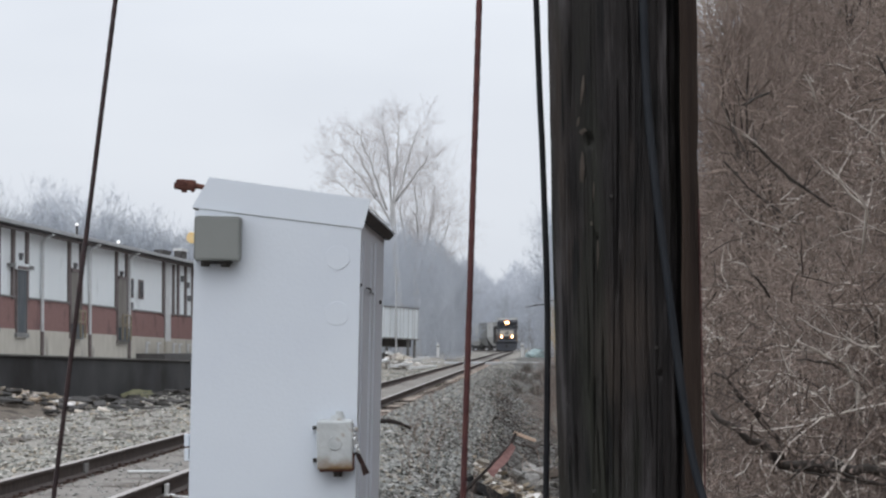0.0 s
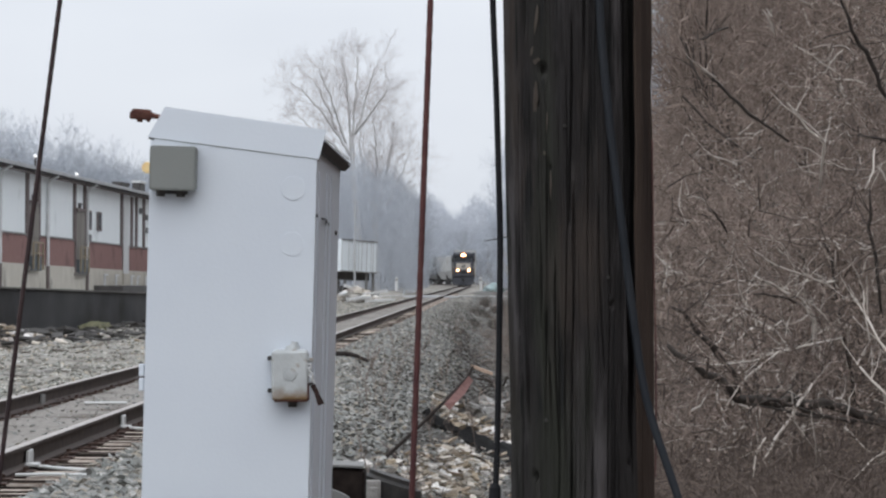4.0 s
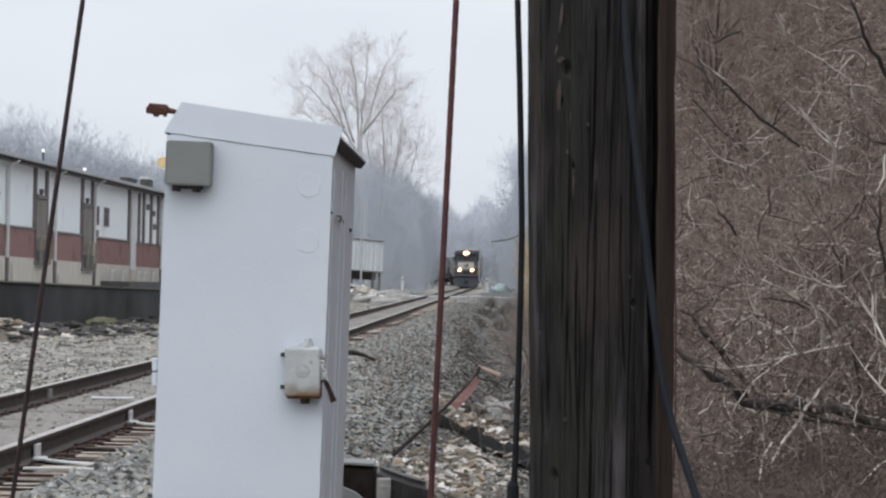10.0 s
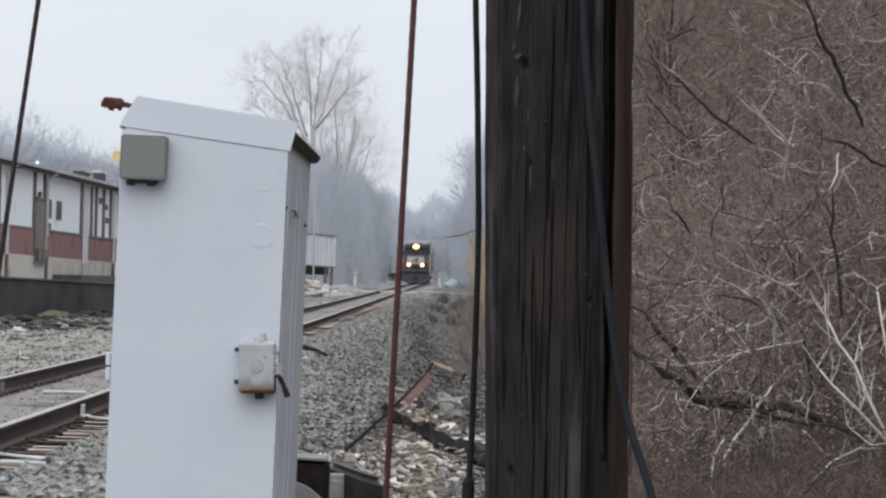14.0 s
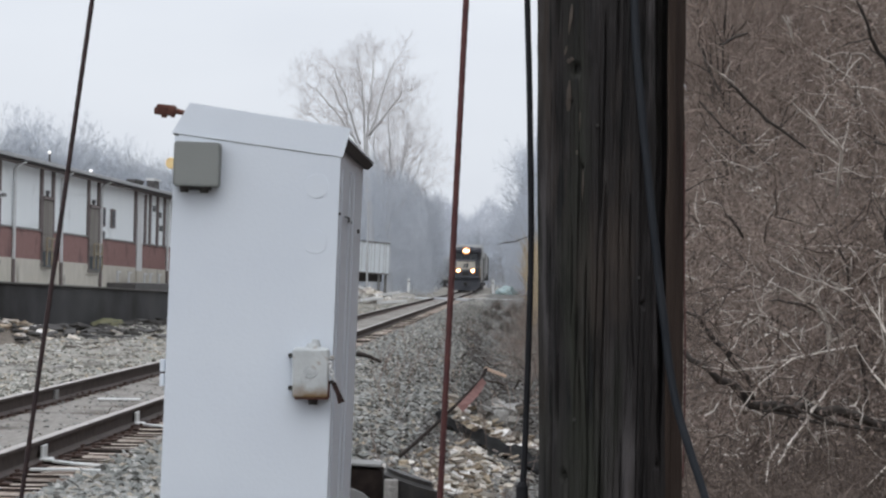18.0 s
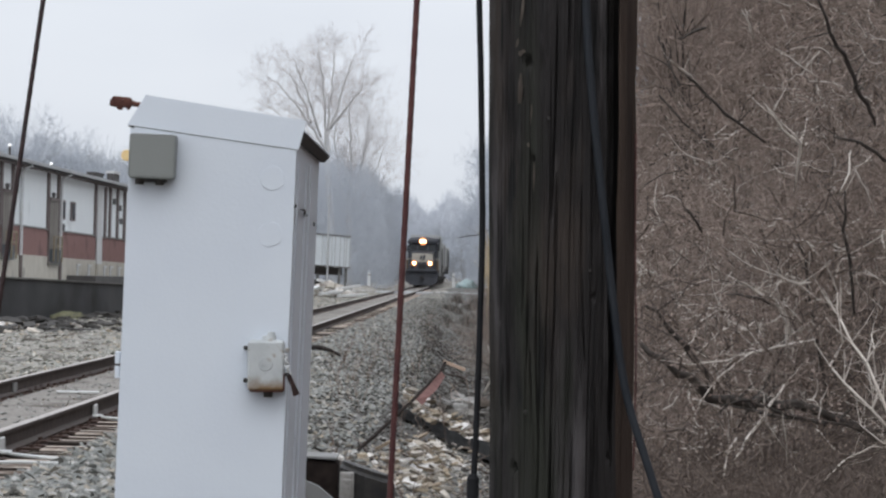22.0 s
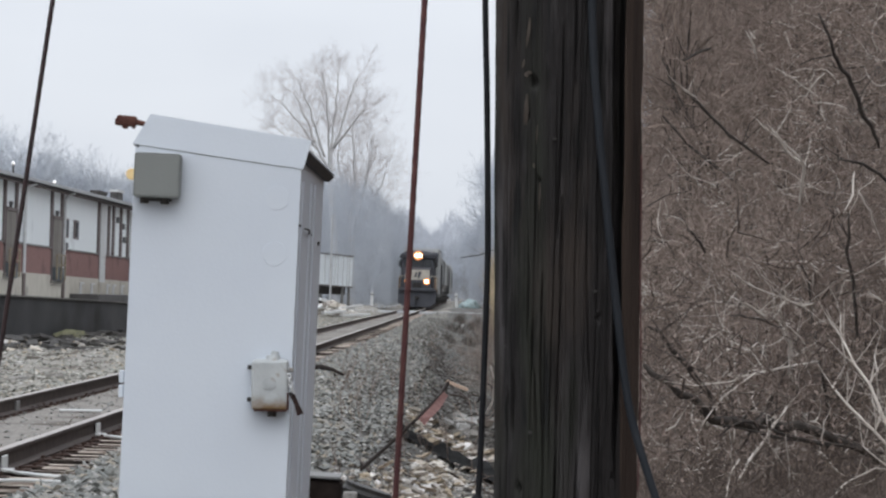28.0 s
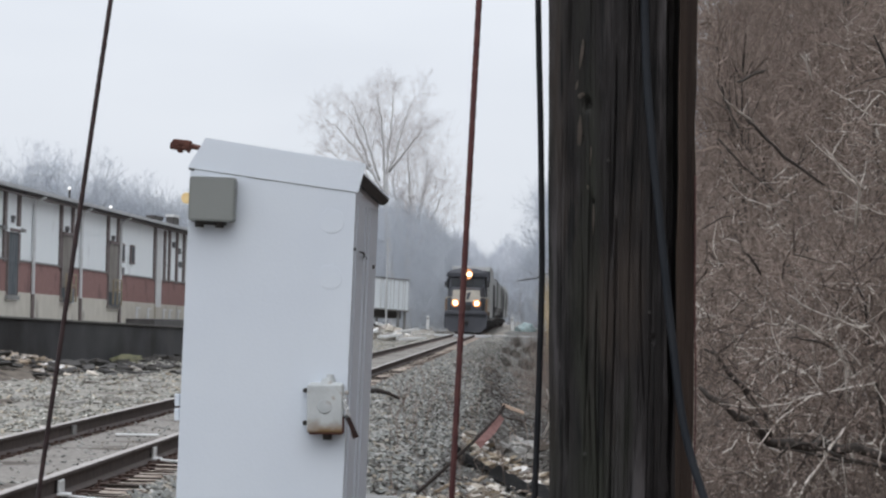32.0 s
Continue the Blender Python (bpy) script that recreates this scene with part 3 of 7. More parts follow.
def tree(name, label, seed, bark, twig, category="tree", group="", thick=1.0, fine=0.004, tips=0, **how):
    rng = np.random.default_rng(seed)
    limbs, twigs = grow(rng, **how)
    thin = [q for _, q, _, b in twigs if b < 0.012]
    for k in range(tips):
        for q in thin:
            d = Vector(rng.normal(0, 1, 3) * [0.34, 0.34, 0.3]) + Vector((0, 0, 0.2))
            twigs.append((q, q + d, 0.005, 0.003))
    ob = thing(name, label, category, group=group)
    bm = bmesh.new()
    tube(bm, [limbs[0][0]] + [q for _, q, _, _ in limbs], [limbs[0][2]] + [b for *_, b in limbs], 8)
    part("trunk", bm, bark, ob)
    big = 0.03 * how["height"] / 12
    v, f = branch_bars([(p, q, max(a * thick, fine), max(b * thick, fine * 0.6)) for p, q, a, b in twigs if a <= big], 3)
    v2, f2 = branch_bars([(p, q, a, b) for p, q, a, b in twigs if a > big] or twigs[:1], 5)
    me = mesh_np("crown", np.concatenate([v, v2]), np.concatenate([f, f2 + len(v)]), [twig, bark], np.concatenate([np.zeros(len(f)), np.ones(len(f2))]))
    tagged(part("crown", me, None, ob, "bare limbs and fine twigs"), kind="stuff")
    return ob


ROCK = np.array([(1, 0.1, 0.2), (-0.2, 1, -0.1), (-1, -0.1, 0.1), (0.2, -1, 0.15), (0.15, 0.1, 0.85), (-0.1, 0, -0.85), (0.62, 0.6, 0.45), (-0.6, -0.62, 0.5)])
ROCK_F = np.array([(4, 0, 6), (4, 6, 1), (4, 1, 2), (4, 2, 7), (4, 7, 3), (4, 3, 0), (5, 6, 0), (5, 1, 6), (5, 2, 1), (5, 7, 2), (5, 3, 7), (5, 0, 3)])


def stones(rng, x, y, size, flat=0.7, sink=0.25):
    """Broken stones lying on the ground: corners and faces."""
    n = len(x)
    v = ROCK[None] * (1 + rng.uniform(-0.3, 0.3, (n, 8, 1))) + rng.normal(0, 0.14, (n, 8, 3))
    v = v * (size[:, None] * rng.uniform([0.75, 0.6, 0.5 * flat], [1.3, 1.1, flat * 1.1], (n, 3)))[:, None]
    tilt, spin = rng.normal(0, 0.35, n), rng.uniform(0, 6.28, n)
    c, s = np.cos(tilt)[:, None], np.sin(tilt)[:, None]
    vx, vz = v[..., 0] * c - v[..., 2] * s, v[..., 0] * s + v[..., 2] * c
    c, s = np.cos(spin)[:, None], np.sin(spin)[:, None]
    v = np.stack([vx * c - v[..., 1] * s, vx * s + v[..., 1] * c, vz], -1)
    v += np.stack([x, y, ground_z(x, y) + size * flat * (0.5 - sink)], -1)[:, None]
    return v.reshape(-1, 3), ((np.arange(n) * 8)[:, None, None] + ROCK_F[None]).reshape(-1, 3)


# ---- the utility pole ----
def utility_pole():
    rng = np.random.default_rng(3)
    zs = np.concatenate([np.linspace(-1.4, 0.6, 12, endpoint=False), np.arange(0.6, 2.15, 0.008), np.linspace(2.2, 8.6, 20)])
    nphi = 660
    # finer steps on the weathered face
    phi = np.concatenate([np.linspace(0, np.pi, 80, endpoint=False), np.linspace(np.pi, 2 * np.pi, 580, endpoint=False)])
    Z, PH = np.meshgrid(zs, phi, indexing="ij")
    wob = lambda k: np.interp(Z, np.linspace(-2, 9, 90), rng.normal(0, 1, 90)) * k
    fine = rng.normal(0, 1, (60, nphi))
    fine = (fine + np.roll(fine, 1, 1) + np.roll(fine, -1, 1)) / 1.7
    rows = np.clip((Z + 1.5) / 10.2 * 59, 0, 58.99)
    i0, fr = rows.astype(int), rows % 1
    cols = np.broadcast_to(np.arange(nphi), Z.shape)
    grain = fine[i0, cols] * (1 - fr) + fine[np.minimum(i0 + 1, 59), cols] * fr
    r = 0.1490 + 0.0050 * np.clip(Z - 1.3, -0.8, 0.8) + 0.0011 * grain + 0.0009 * wob(1.0)
    r = r + 0.0022 * np.sin(PH * 5 + 1.0 + 0.3 * Z) + 0.0016 * np.sin(PH * 11 + 2 + 0.5 * Z)
    for _ in range(64):
        p0, z0, half = rng.uniform(np.pi, 2 * np.pi), rng.uniform(0.4, 2.4), rng.uniform(0.05, 0.55)
        wide, deep = rng.uniform(0.006, 0.020), rng.uniform(0.003, 0.014)
        off = (PH - p0 - 0.04 * np.sin((Z - z0) * 5) + np.pi) % (2 * np.pi) - np.pi
        r = r - deep * np.exp(-(off / wide) ** 2) * np.clip(1 - np.abs(Z - z0) / half, 0, 1) ** 0.5
    # long drying cracks: angle from the middle of the face, top, foot, width, depth
    for p0, z1, z0, wide, deep in ((-0.80, 2.1, 1.79, 0.03, 0.02), (-0.13, 1.86, 1.40, 0.014, 0.016), (-0.26, 1.78, 1.68, 0.045, 0.012), (-1.0, 1.13, 0.5, 0.03, 0.025), (-0.81, 1.16, 0.98, 0.022, 0.018), (-0.48, 1.16, 0.97, 0.012, 0.012), (-0.62, 1.45, 1.2, 0.012, 0.014),
                                   (0.10, 1.14, 0.7, 0.05, 0.006), (0.28, 1.5, 1.1, 0.012, 0.012), (-0.35, 1.36, 0.95, 0.010, 0.014), (-0.95, 1.7, 1.3, 0.016, 0.016), (0.05, 2.2, 1.7, 0.012, 0.012), (0.45, 1.1, 0.6, 0.014, 0.014), (-0.2, 0.98, 0.5, 0.016, 0.016)):
        off = (PH - (1.5 * np.pi + p0) - 0.035 * np.sin((Z - z0) * 7 + p0 * 9) + np.pi) % (2 * np.pi) - np.pi
        r = r - deep * np.exp(-(off / wide) ** 2) * np.clip(np.minimum(z1 - Z, Z - z0) / 0.06, 0, 1)
    # the long open split, which closes towards the ground
    off = PH - (1.5 * np.pi + 0.75)
    open_w = np.interp(Z, [0.95, 1.25, 1.6, 2.2], [0.02, 0.07, 0.10, 0.11])
    sunk = 0.10 * np.exp(-(off / open_w) ** 6) * np.clip((Z - 0.9) / 0.3, 0, 1)
    for p0, z0, rad in ((-0.52, 1.735, 0.010), (-0.62, 1.67, 0.007), (0.43, 1.255, 0.0055), (-0.72, 0.905, 0.008), (0.70, 0.93, 0.006), (-0.42, 1.535, 0.004), (-1.0, 1.2, 0.005)):
        off = (PH - (1.5 * np.pi + p0)) * 0.153
        r = r - 0.014 * np.exp(-((off / rad) ** 2 + ((Z - z0) / (rad * 1.2)) ** 2) ** 2)
    v = np.stack([r * np.cos(PH), r * np.sin(PH) + sunk, Z], -1).reshape(-1, 3)
    nz = len(zs)
    j, i = np.meshgrid(np.arange(nz - 1), np.arange(nphi), indexing="ij")
    f = np.stack([j * nphi + i, j * nphi + (i + 1) % nphi, (j + 1) * nphi + (i + 1) % nphi, (j + 1) * nphi + i], -1).reshape(-1, 4)
    brown = ((phi > 1.5 * np.pi + 0.86) | (phi < 0.3)).astype(int)
    ob = thing("utility_pole", "dark weathered wooden utility pole with a long split", "utility pole", pose(0.273, 7.05, 0, 0, -1.0, 0))
    me = mesh_np("shaft", v, f, [POLE_WOOD, WOOD_BROWN], np.broadcast_to(brown, (nz - 1, nphi)).ravel())
    for p in me.polygons:
        p.use_smooth = True
    part("shaft", me, None, ob)
    bm = bmesh.new()
    bmesh.ops.create_circle(bm, cap_ends=True, segments=40, radius=0.135)
    part("pole_top", bm, POLE_WOOD, ob, m=pose(0, 0, 8.55))
    # pale slivers where the wood has been torn
    for px, pz, w, h, tilt in ((-0.095, 1.775, 0.003, 0.011, 15), (-0.089, 1.752, 0.005, 0.006, -20), (-0.083, 1.756, 0.006, 0.004, 8), (-0.089, 1.68, 0.006, 0.035, 2), (-0.108, 1.62, 0.0035, 0.05, -2), (-0.066, 1.63, 0.002, 0.02, 3), (-0.072, 1.565, 0.003, 0.005, 2), (-0.06, 1.50, 0.002, 0.03, 1), (-0.085, 1.84, 0.004, 0.03, 8)):
        bm = bmesh.new()
        ring = []
        for k in range(12):
            a = k * math.pi / 6
            q = 1 + 0.45 * noise.noise(Vector((math.cos(a) * 1.7, math.sin(a) * 1.7, px * 90 + pz * 7)))
            ring.append(bm.verts.new((w * q * math.cos(a), 0, h * q * math.sin(a))))
        bm.faces.new(ring[::-1])
        bmesh.ops.solidify(bm, geom=bm.faces[:], thickness=0.003)
        part("wood_scar", bm, SCAR, ob, "pale scar in the dark wood", m=pose(px, -math.sqrt(0.1525 ** 2 - px * px), pz, 0, tilt, math.degrees(math.asin(px / 0.153))))
    for px, pz in ((-0.03, 1.62), (0.055, 1.31), (-0.075, 1.02), (0.02, 0.78)):
        bm = bmesh.new()
        cylinder(bm, (0, 0.004, 0), (0, -0.006, 0), 0.004, 0.0032, 8)
        part("nail", bm, DARK_METAL, ob, "dark nail head", m=pose(px, -math.sqrt(0.1525 ** 2 - px * px), pz))
    return ob


utility_pole()


def cable(name, label, category, points, radius, mat, seg=10, steps=10):
    pts = []
    p = [Vector(q) for q in points]
    for i in range(len(p) - 1):
        p0, p1, p2, p3 = p[max(i - 1, 0)], p[i], p[i + 1], p[min(i + 2, len(p) - 1)]
        for k in range(steps):
            t = k / steps
            pts.append(0.5 * ((2 * p1) + (p2 - p0) * t + (2 * p0 - 5 * p1 + 4 * p2 - p3) * t * t + (3 * p1 - p0 - 3 * p2 + p3) * t ** 3))
    pts.append(p[-1])
    bm = bmesh.new()
    tube(bm, pts, radius, seg)
    return tagged(part(name, bm, mat, smooth=True), label, category)


def strand(name, label, a, b, radius, mat, twist=9.0):
    """A guy strand of six twisted wires with its clamp."""
    a, b = Vector(a), Vector(b)
    d = (b - a).normalized()
    u = d.orthogonal().normalized()
    w = d.cross(u)
    ob = thing(name, label, "guy wire", Matrix.Translation(a))
    n = int((b - a).length / 0.012)
    bm = bmesh.new()
    tube(bm, [Vector((0, 0, 0)), d * (b - a).length], radius * 0.9, 10)
    part("core", bm, mat, ob, smooth=True)
    for k in range(6):
        bm = bmesh.new()
        tube(bm, [d * (i * 0.012) + radius * 0.72 * (math.cos(i * 0.012 * 30 + k * 1.047) * u + math.sin(i * 0.012 * 30 + k * 1.047) * w) for i in range(n + 1)], radius * 0.3, 4)
        part("wire", bm, mat, ob, smooth=True)
    return ob


strand("guy_wire", "dark rusty twisted steel guy strand", (-1.2, 7.6, -0.55), (-0.62, 7.6, 4.25), 0.0058, GUY_STEEL)
strand("guy_wire", "reddish rusty guy strand beside the pole", (-0.133, 6.6, -0.55), (0.02, 6.6, 4.25), 0.0062, RED_ROD)
black = cable("hanging_cable", "thick black cable hanging beside the wooden pole", "cable",
              [(0.03, 7.0, 3.2), (0.050, 7.0, 2.4), (0.0665, 7.0, 1.903), (0.0745, 7.0, 1.72), (0.0805, 7.0, 1.552), (0.0852, 7.0, 1.38), (0.0845, 7.0, 1.202), (0.0825, 7.0, 1.04), (0.0785, 7.0, 0.872), (0.063, 7.0, 0.5), (0.05, 7.0, -0.2)], 0.0065, BLACK_RUBBER)
bm = bmesh.new()
cylinder(bm, (0, 0, -0.05), (0, 0, 0.02), 0.013, 0.013, 14)
cylinder(bm, (0, 0, 0.02), (0, 0, 0.03), 0.013, 0.008, 14)
part("connector", bm, BLACK_RUBBER, black, "black cable connector", m=pose(0.077, 7.0, 0.855))
cable("ground_cable", "grey cable that runs down the split of the pole", "cable",
      [(0.265, 6.9, 3.2), (0.274, 6.898, 2.3), (0.284, 6.895, 1.875), (0.303, 6.895, 1.652), (0.321, 6.9, 1.505), (0.334, 6.9, 1.401), (0.3545, 6.91, 1.246), (0.385, 6.91, 1.06), (0.448, 6.88, 0.864), (0.535, 6.85, 0.6), (0.62, 6.8, 0.1)], 0.0085, GREY_CABLE)


cable("ground_wire", "thin rusty ground wire running down the pole", "wire", [(0.399, 7.02, 1.597), (0.404, 7.02, 1.317), (0.408, 7.02, 1.2), (0.41, 7.02, 1.037), (0.409, 7.02, 0.897)], 0.0016, RED_ROD, 6)


# ---- the white equipment cabinet ----
def prism(bm, bottom, top):
    """A solid between two polygons with the same number of corners."""
    lo = [bm.verts.new(p) for p in bottom]
    hi = [bm.verts.new(p) for p in top]
    n = len(lo)
    bm.faces.new(lo[::-1])
    bm.faces.new(hi)
    for i in range(n):
        bm.faces.new((lo[i], lo[(i + 1) % n], hi[(i + 1) % n], hi[i]))
    return bm


def rusty_foot(m):
    """Rust that has crept up from the lower rim of a casting, with a ragged edge."""
    nodes, links = m.node_tree.nodes, m.node_tree.links
    bsdf = nodes["Principled BSDF"]
    clean = bsdf.inputs["Base Color"].links[0].from_socket
    pos, axes, n = nodes.new("ShaderNodeTexCoord"), nodes.new("ShaderNodeSeparateXYZ"), nodes.new("ShaderNodeTexNoise")
    n.inputs["Scale"].default_value, n.inputs["Detail"].default_value = 22.0, 6.0
    links.new(pos.outputs["Object"], axes.inputs[0])
    links.new(pos.outputs["Object"], n.inputs["Vector"])
    lift = nodes.new("ShaderNodeMath")
    lift.operation = "MULTIPLY_ADD"
    lift.inputs[1].default_value = 0.075
    links.new(n.outputs["Fac"], lift.inputs[0])
    links.new(axes.outputs["Z"], lift.inputs[2])
    span = nodes.new("ShaderNodeMapRange")
    span.inputs["From Min"].default_value, span.inputs["From Max"].default_value = -0.012, -0.055
    links.new(lift.outputs[0], span.inputs["Value"])
    mix = nodes.new("ShaderNodeMix")
    mix.data_type = "RGBA"
    links.new(span.outputs["Result"], mix.inputs["Factor"])
    links.new(clean, mix.inputs["A"])
    mix.inputs["B"].default_value = (0.21, 0.135, 0.07, 1)
    links.new(mix.outputs["Result"], bsdf.inputs["Base Color"])
    return m


def equipment_cabinet():
    ob = thing("equipment_cabinet", "white painted steel trackside cabinet with a sloping hood", "cabinet")
    z0 = -0.55
    lean = lambda z: (z - 1.16) * 0.02
    fl, fr, br = -1.174, -0.5635, -0.488
    front = lambda x, z: (x + lean(z), 12.6, z)
    bm = bmesh.new()
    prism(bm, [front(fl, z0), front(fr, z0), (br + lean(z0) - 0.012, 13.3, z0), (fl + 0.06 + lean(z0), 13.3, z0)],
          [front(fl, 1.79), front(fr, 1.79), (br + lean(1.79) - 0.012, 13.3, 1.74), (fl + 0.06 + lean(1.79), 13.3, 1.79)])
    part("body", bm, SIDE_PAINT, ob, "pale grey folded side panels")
    bm = bmesh.new()
    prism(bm, [front(fl - 0.004, z0), front(fr + 0.004, z0), (fr + 0.004 + lean(z0), 12.597, z0), (fl - 0.004 + lean(z0), 12.597, z0)],
          [front(fl - 0.004, 1.832), front(fr + 0.004, 1.76), (fr + 0.004 + lean(1.8), 12.597, 1.76), (fl - 0.004 + lean(1.8), 12.597, 1.832)])
    for v in bm.verts:
        v.co.y -= 0.012 if v.co.y < 12.599 else 0
    part("front_panel", bm, WHITE_PAINT, ob, "flat white front panel")
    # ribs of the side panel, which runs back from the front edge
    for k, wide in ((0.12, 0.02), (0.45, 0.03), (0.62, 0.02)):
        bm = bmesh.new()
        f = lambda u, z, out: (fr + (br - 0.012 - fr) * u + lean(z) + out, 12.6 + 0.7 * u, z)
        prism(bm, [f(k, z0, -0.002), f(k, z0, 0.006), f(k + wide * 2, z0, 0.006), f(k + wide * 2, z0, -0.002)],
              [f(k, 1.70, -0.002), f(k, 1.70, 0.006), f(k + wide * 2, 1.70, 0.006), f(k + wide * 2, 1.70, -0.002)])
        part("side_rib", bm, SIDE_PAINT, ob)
    # hood: a fascia at the front and a slab that falls to the back
    bm = bmesh.new()
    prism(bm, [(-1.177, 12.583, 1.823), (-0.539, 12.583, 1.745), (-0.539, 12.587, 1.745), (-1.177, 12.587, 1.823)],
          [(-1.112, 12.588, 1.936), (-0.512, 12.588, 1.853), (-0.512, 12.596, 1.851), (-1.112, 12.596, 1.934)])
    part("hood_front", bm, WHITE_PAINT, ob)
    bm = bmesh.new()
    prism(bm, [(-1.140, 12.60, 1.84), (-0.536, 12.60, 1.778), (-0.468, 13.32, 1.722), (-1.085, 13.32, 1.80)],
          [(-1.100, 12.60, 1.885), (-0.522, 12.60, 1.812), (-0.449, 13.34, 1.742), (-1.07, 13.34, 1.82)])
    part("hood_roof", bm, [DARK_METAL], ob, "dark underside of the hood")
    bm = bmesh.new()
    prism(bm, [(-1.111, 12.60, 1.888), (-0.522, 12.60, 1.815), (-0.445, 13.35, 1.746), (-1.068, 13.35, 1.824)],
          [(-1.111, 12.60, 1.894), (-0.522, 12.60, 1.821), (-0.445, 13.35, 1.752), (-1.068, 13.35, 1.830)])
    part("hood_sheet", bm, WHITE_PAINT, ob)
    # a dark seam under the fascia
    bm = bmesh.new()
    tube(bm, [(-0.318 + 0.0212 * i, -0.001, 0.0024 * noise.noise(Vector((i * 0.45, 2.0, 0)))) for i in range(31)], [0.0009 + 0.0012 * abs(noise.noise(Vector((i * 0.6, 7.0, 0)))) for i in range(31)], 6)
    part("seam", bm, GREY_BOX, ob, "uneven grey seam", m=pose(-0.857, 12.585, 1.782, 0, 7.0, 0))
    bm = bmesh.new()
    box(bm, (-0.010, -0.002, -0.007), (0.012, 0.004, 0.006), 0.002)
    part("hood_corner", bm, DARK_METAL, ob, "dark gap at the corner of the hood", m=pose(-1.162, 12.586, 1.8205, 0, 20, 0))
    # pressed round blanks
    for cx, cz in ((-0.634, 1.636), (-0.637, 1.428)):
        bm = bmesh.new()
        cylinder(bm, (0, 0.004, 0), (0, -0.0030, 0), 0.046, 0.0445, 40)
        part("pressed_disc", bm, WHITE_PAINT, ob, m=pose(cx, 12.586, cz))
        for dx, dz in ((-0.055, -0.05), (0.05, -0.05), (0.05, 0.05)):
            bm = bmesh.new()
            cylinder(bm, (0, 0.002, 0), (0, -0.0015, 0), 0.003, 0.0025, 8)
            part("rivet", bm, WHITE_PAINT, ob, m=pose(cx + dx, 12.586, cz + dz))
    # grey junction box high on the front
    bm = bmesh.new()
    box(bm, (-0.087, -0.07, -0.083), (0.087, 0.0, 0.083), 0.012)
    jb = part("junction_box", bm, GREY_BOX, ob, "grey-green enamelled junction box", m=pose(-1.077, 12.588, 1.706, 0, 1.2, 0))
    bm = bmesh.new()
    box(bm, (-0.084, -0.076, -0.080), (0.084, -0.071, 0.080), 0.006)
    part("cover", bm, GREY_BOX, jb)
    for bx in (-0.045, 0.03):
        bm = bmesh.new()
        cylinder(bm, (0, 0, 0), (0, 0, -0.022), 0.018, 0.016, 14)
        part("cable_gland", bm, DARK_METAL, jb, "black cable gland", m=pose(bx, -0.035, -0.083))
    # dark strip along the box's foot, put in for the shadow beneath it
    bm = bmesh.new()
    box(bm, (-0.055, -0.05, -0.014), (0.055, -0.004, 0.0), 0.004)
    part("bracket", bm, DARK_METAL, jb, m=pose(0, 0, -0.081))
    # cast switch box low on the front
    bm = bmesh.new()
    box(bm, (-0.069, -0.06, -0.101), (0.069, 0.0, 0.090), 0.018)
    sb = part("switch_box", bm, ALU, ob, "cast aluminium switch box with rust streaks", m=pose(-0.640, 12.588, 0.948, 0, -0.8, 0))
    bm = bmesh.new()
    box(bm, (-0.066, -0.077, -0.097), (0.066, -0.061, 0.084), 0.0079)
    part("cover", bm, rusty_foot(ALU_WORN), sb, "stained cast cover, rusty along its foot")
    bm = bmesh.new()
    cylinder(bm, (0, -0.075, 0), (0, -0.081, 0), 0.026, 0.024, 28)
    cylinder(bm, (0, -0.081, 0), (0, -0.083, 0), 0.011, 0.010, 20)
    part("boss", bm, ALU, sb)
    bm = bmesh.new()
    box(bm, (-0.058, -0.072, -0.1035), (0.064, -0.006, -0.0975), 0.002)
    box(bm, (0.052, -0.0715, -0.098), (0.0702, -0.02, -0.035), 0.002)
    part("rusty_edge", bm, RUST, sb, "rusted lower edge")
    for lx, lz in ((-0.074, 0.058), (-0.074, -0.062), (0.074, 0.05)):
        bm = bmesh.new()
        box(bm, (-0.010, -0.045, -0.008), (0.012, -0.012, 0.008), 0.004)
        part("lug", bm, DARK_METAL if lx < 0 else ALU, sb, m=pose(lx, 0, lz))
    bm = bmesh.new()
    cylinder(bm, (0, 0, 0), (0, 0, 0.020), 0.030, 0.024, 16)
    cylinder(bm, (0.006, 0, 0.018), (0.008, 0, 0.034), 0.016, 0.013, 14)
    part("conduit_hub", bm, ALU, sb, m=pose(0.010, -0.03, 0.084))
    bm = bmesh.new()
    cylinder(bm, (0, 0, 0), (0, 0, -0.024), 0.019, 0.016, 14)
    part("conduit_hub", bm, DARK_METAL, sb, m=pose(0.008, -0.03, -0.100))
    for k in range(5):
        bm = bmesh.new()
        tube(bm, [(0.007 * math.cos(a * math.pi / 5), 0, 0.0105 * math.sin(a * math.pi / 5)) for a in range(11)], 0.0034, 6)
        part("chain_link", bm, PIPE_WHITE, sb, "bright chain link", smooth=True, m=pose(0.072 + 0.0035 * k, -0.068, 0.026 - 0.015 * k, 0, -14, 75 * (k % 2)))
    bm = bmesh.new()
    prism(bm, [(-0.013, -0.009, -0.046), (0.012, -0.009, -0.046), (0.012, 0.009, -0.046), (-0.013, 0.009, -0.046)], [(-0.008, -0.007, -0.004), (0.009, -0.007, -0.004), (0.009, 0.007, -0.004), (-0.008, 0.007, -0.004)])
    prism(bm, [(-0.008, -0.007, -0.004), (0.009, -0.007, -0.004), (0.009, 0.007, -0.004), (-0.008, 0.007, -0.004)], [(-0.011, -0.008, 0.034), (0.008, -0.008, 0.034), (0.008, 0.008, 0.034), (-0.011, 0.008, 0.034)])
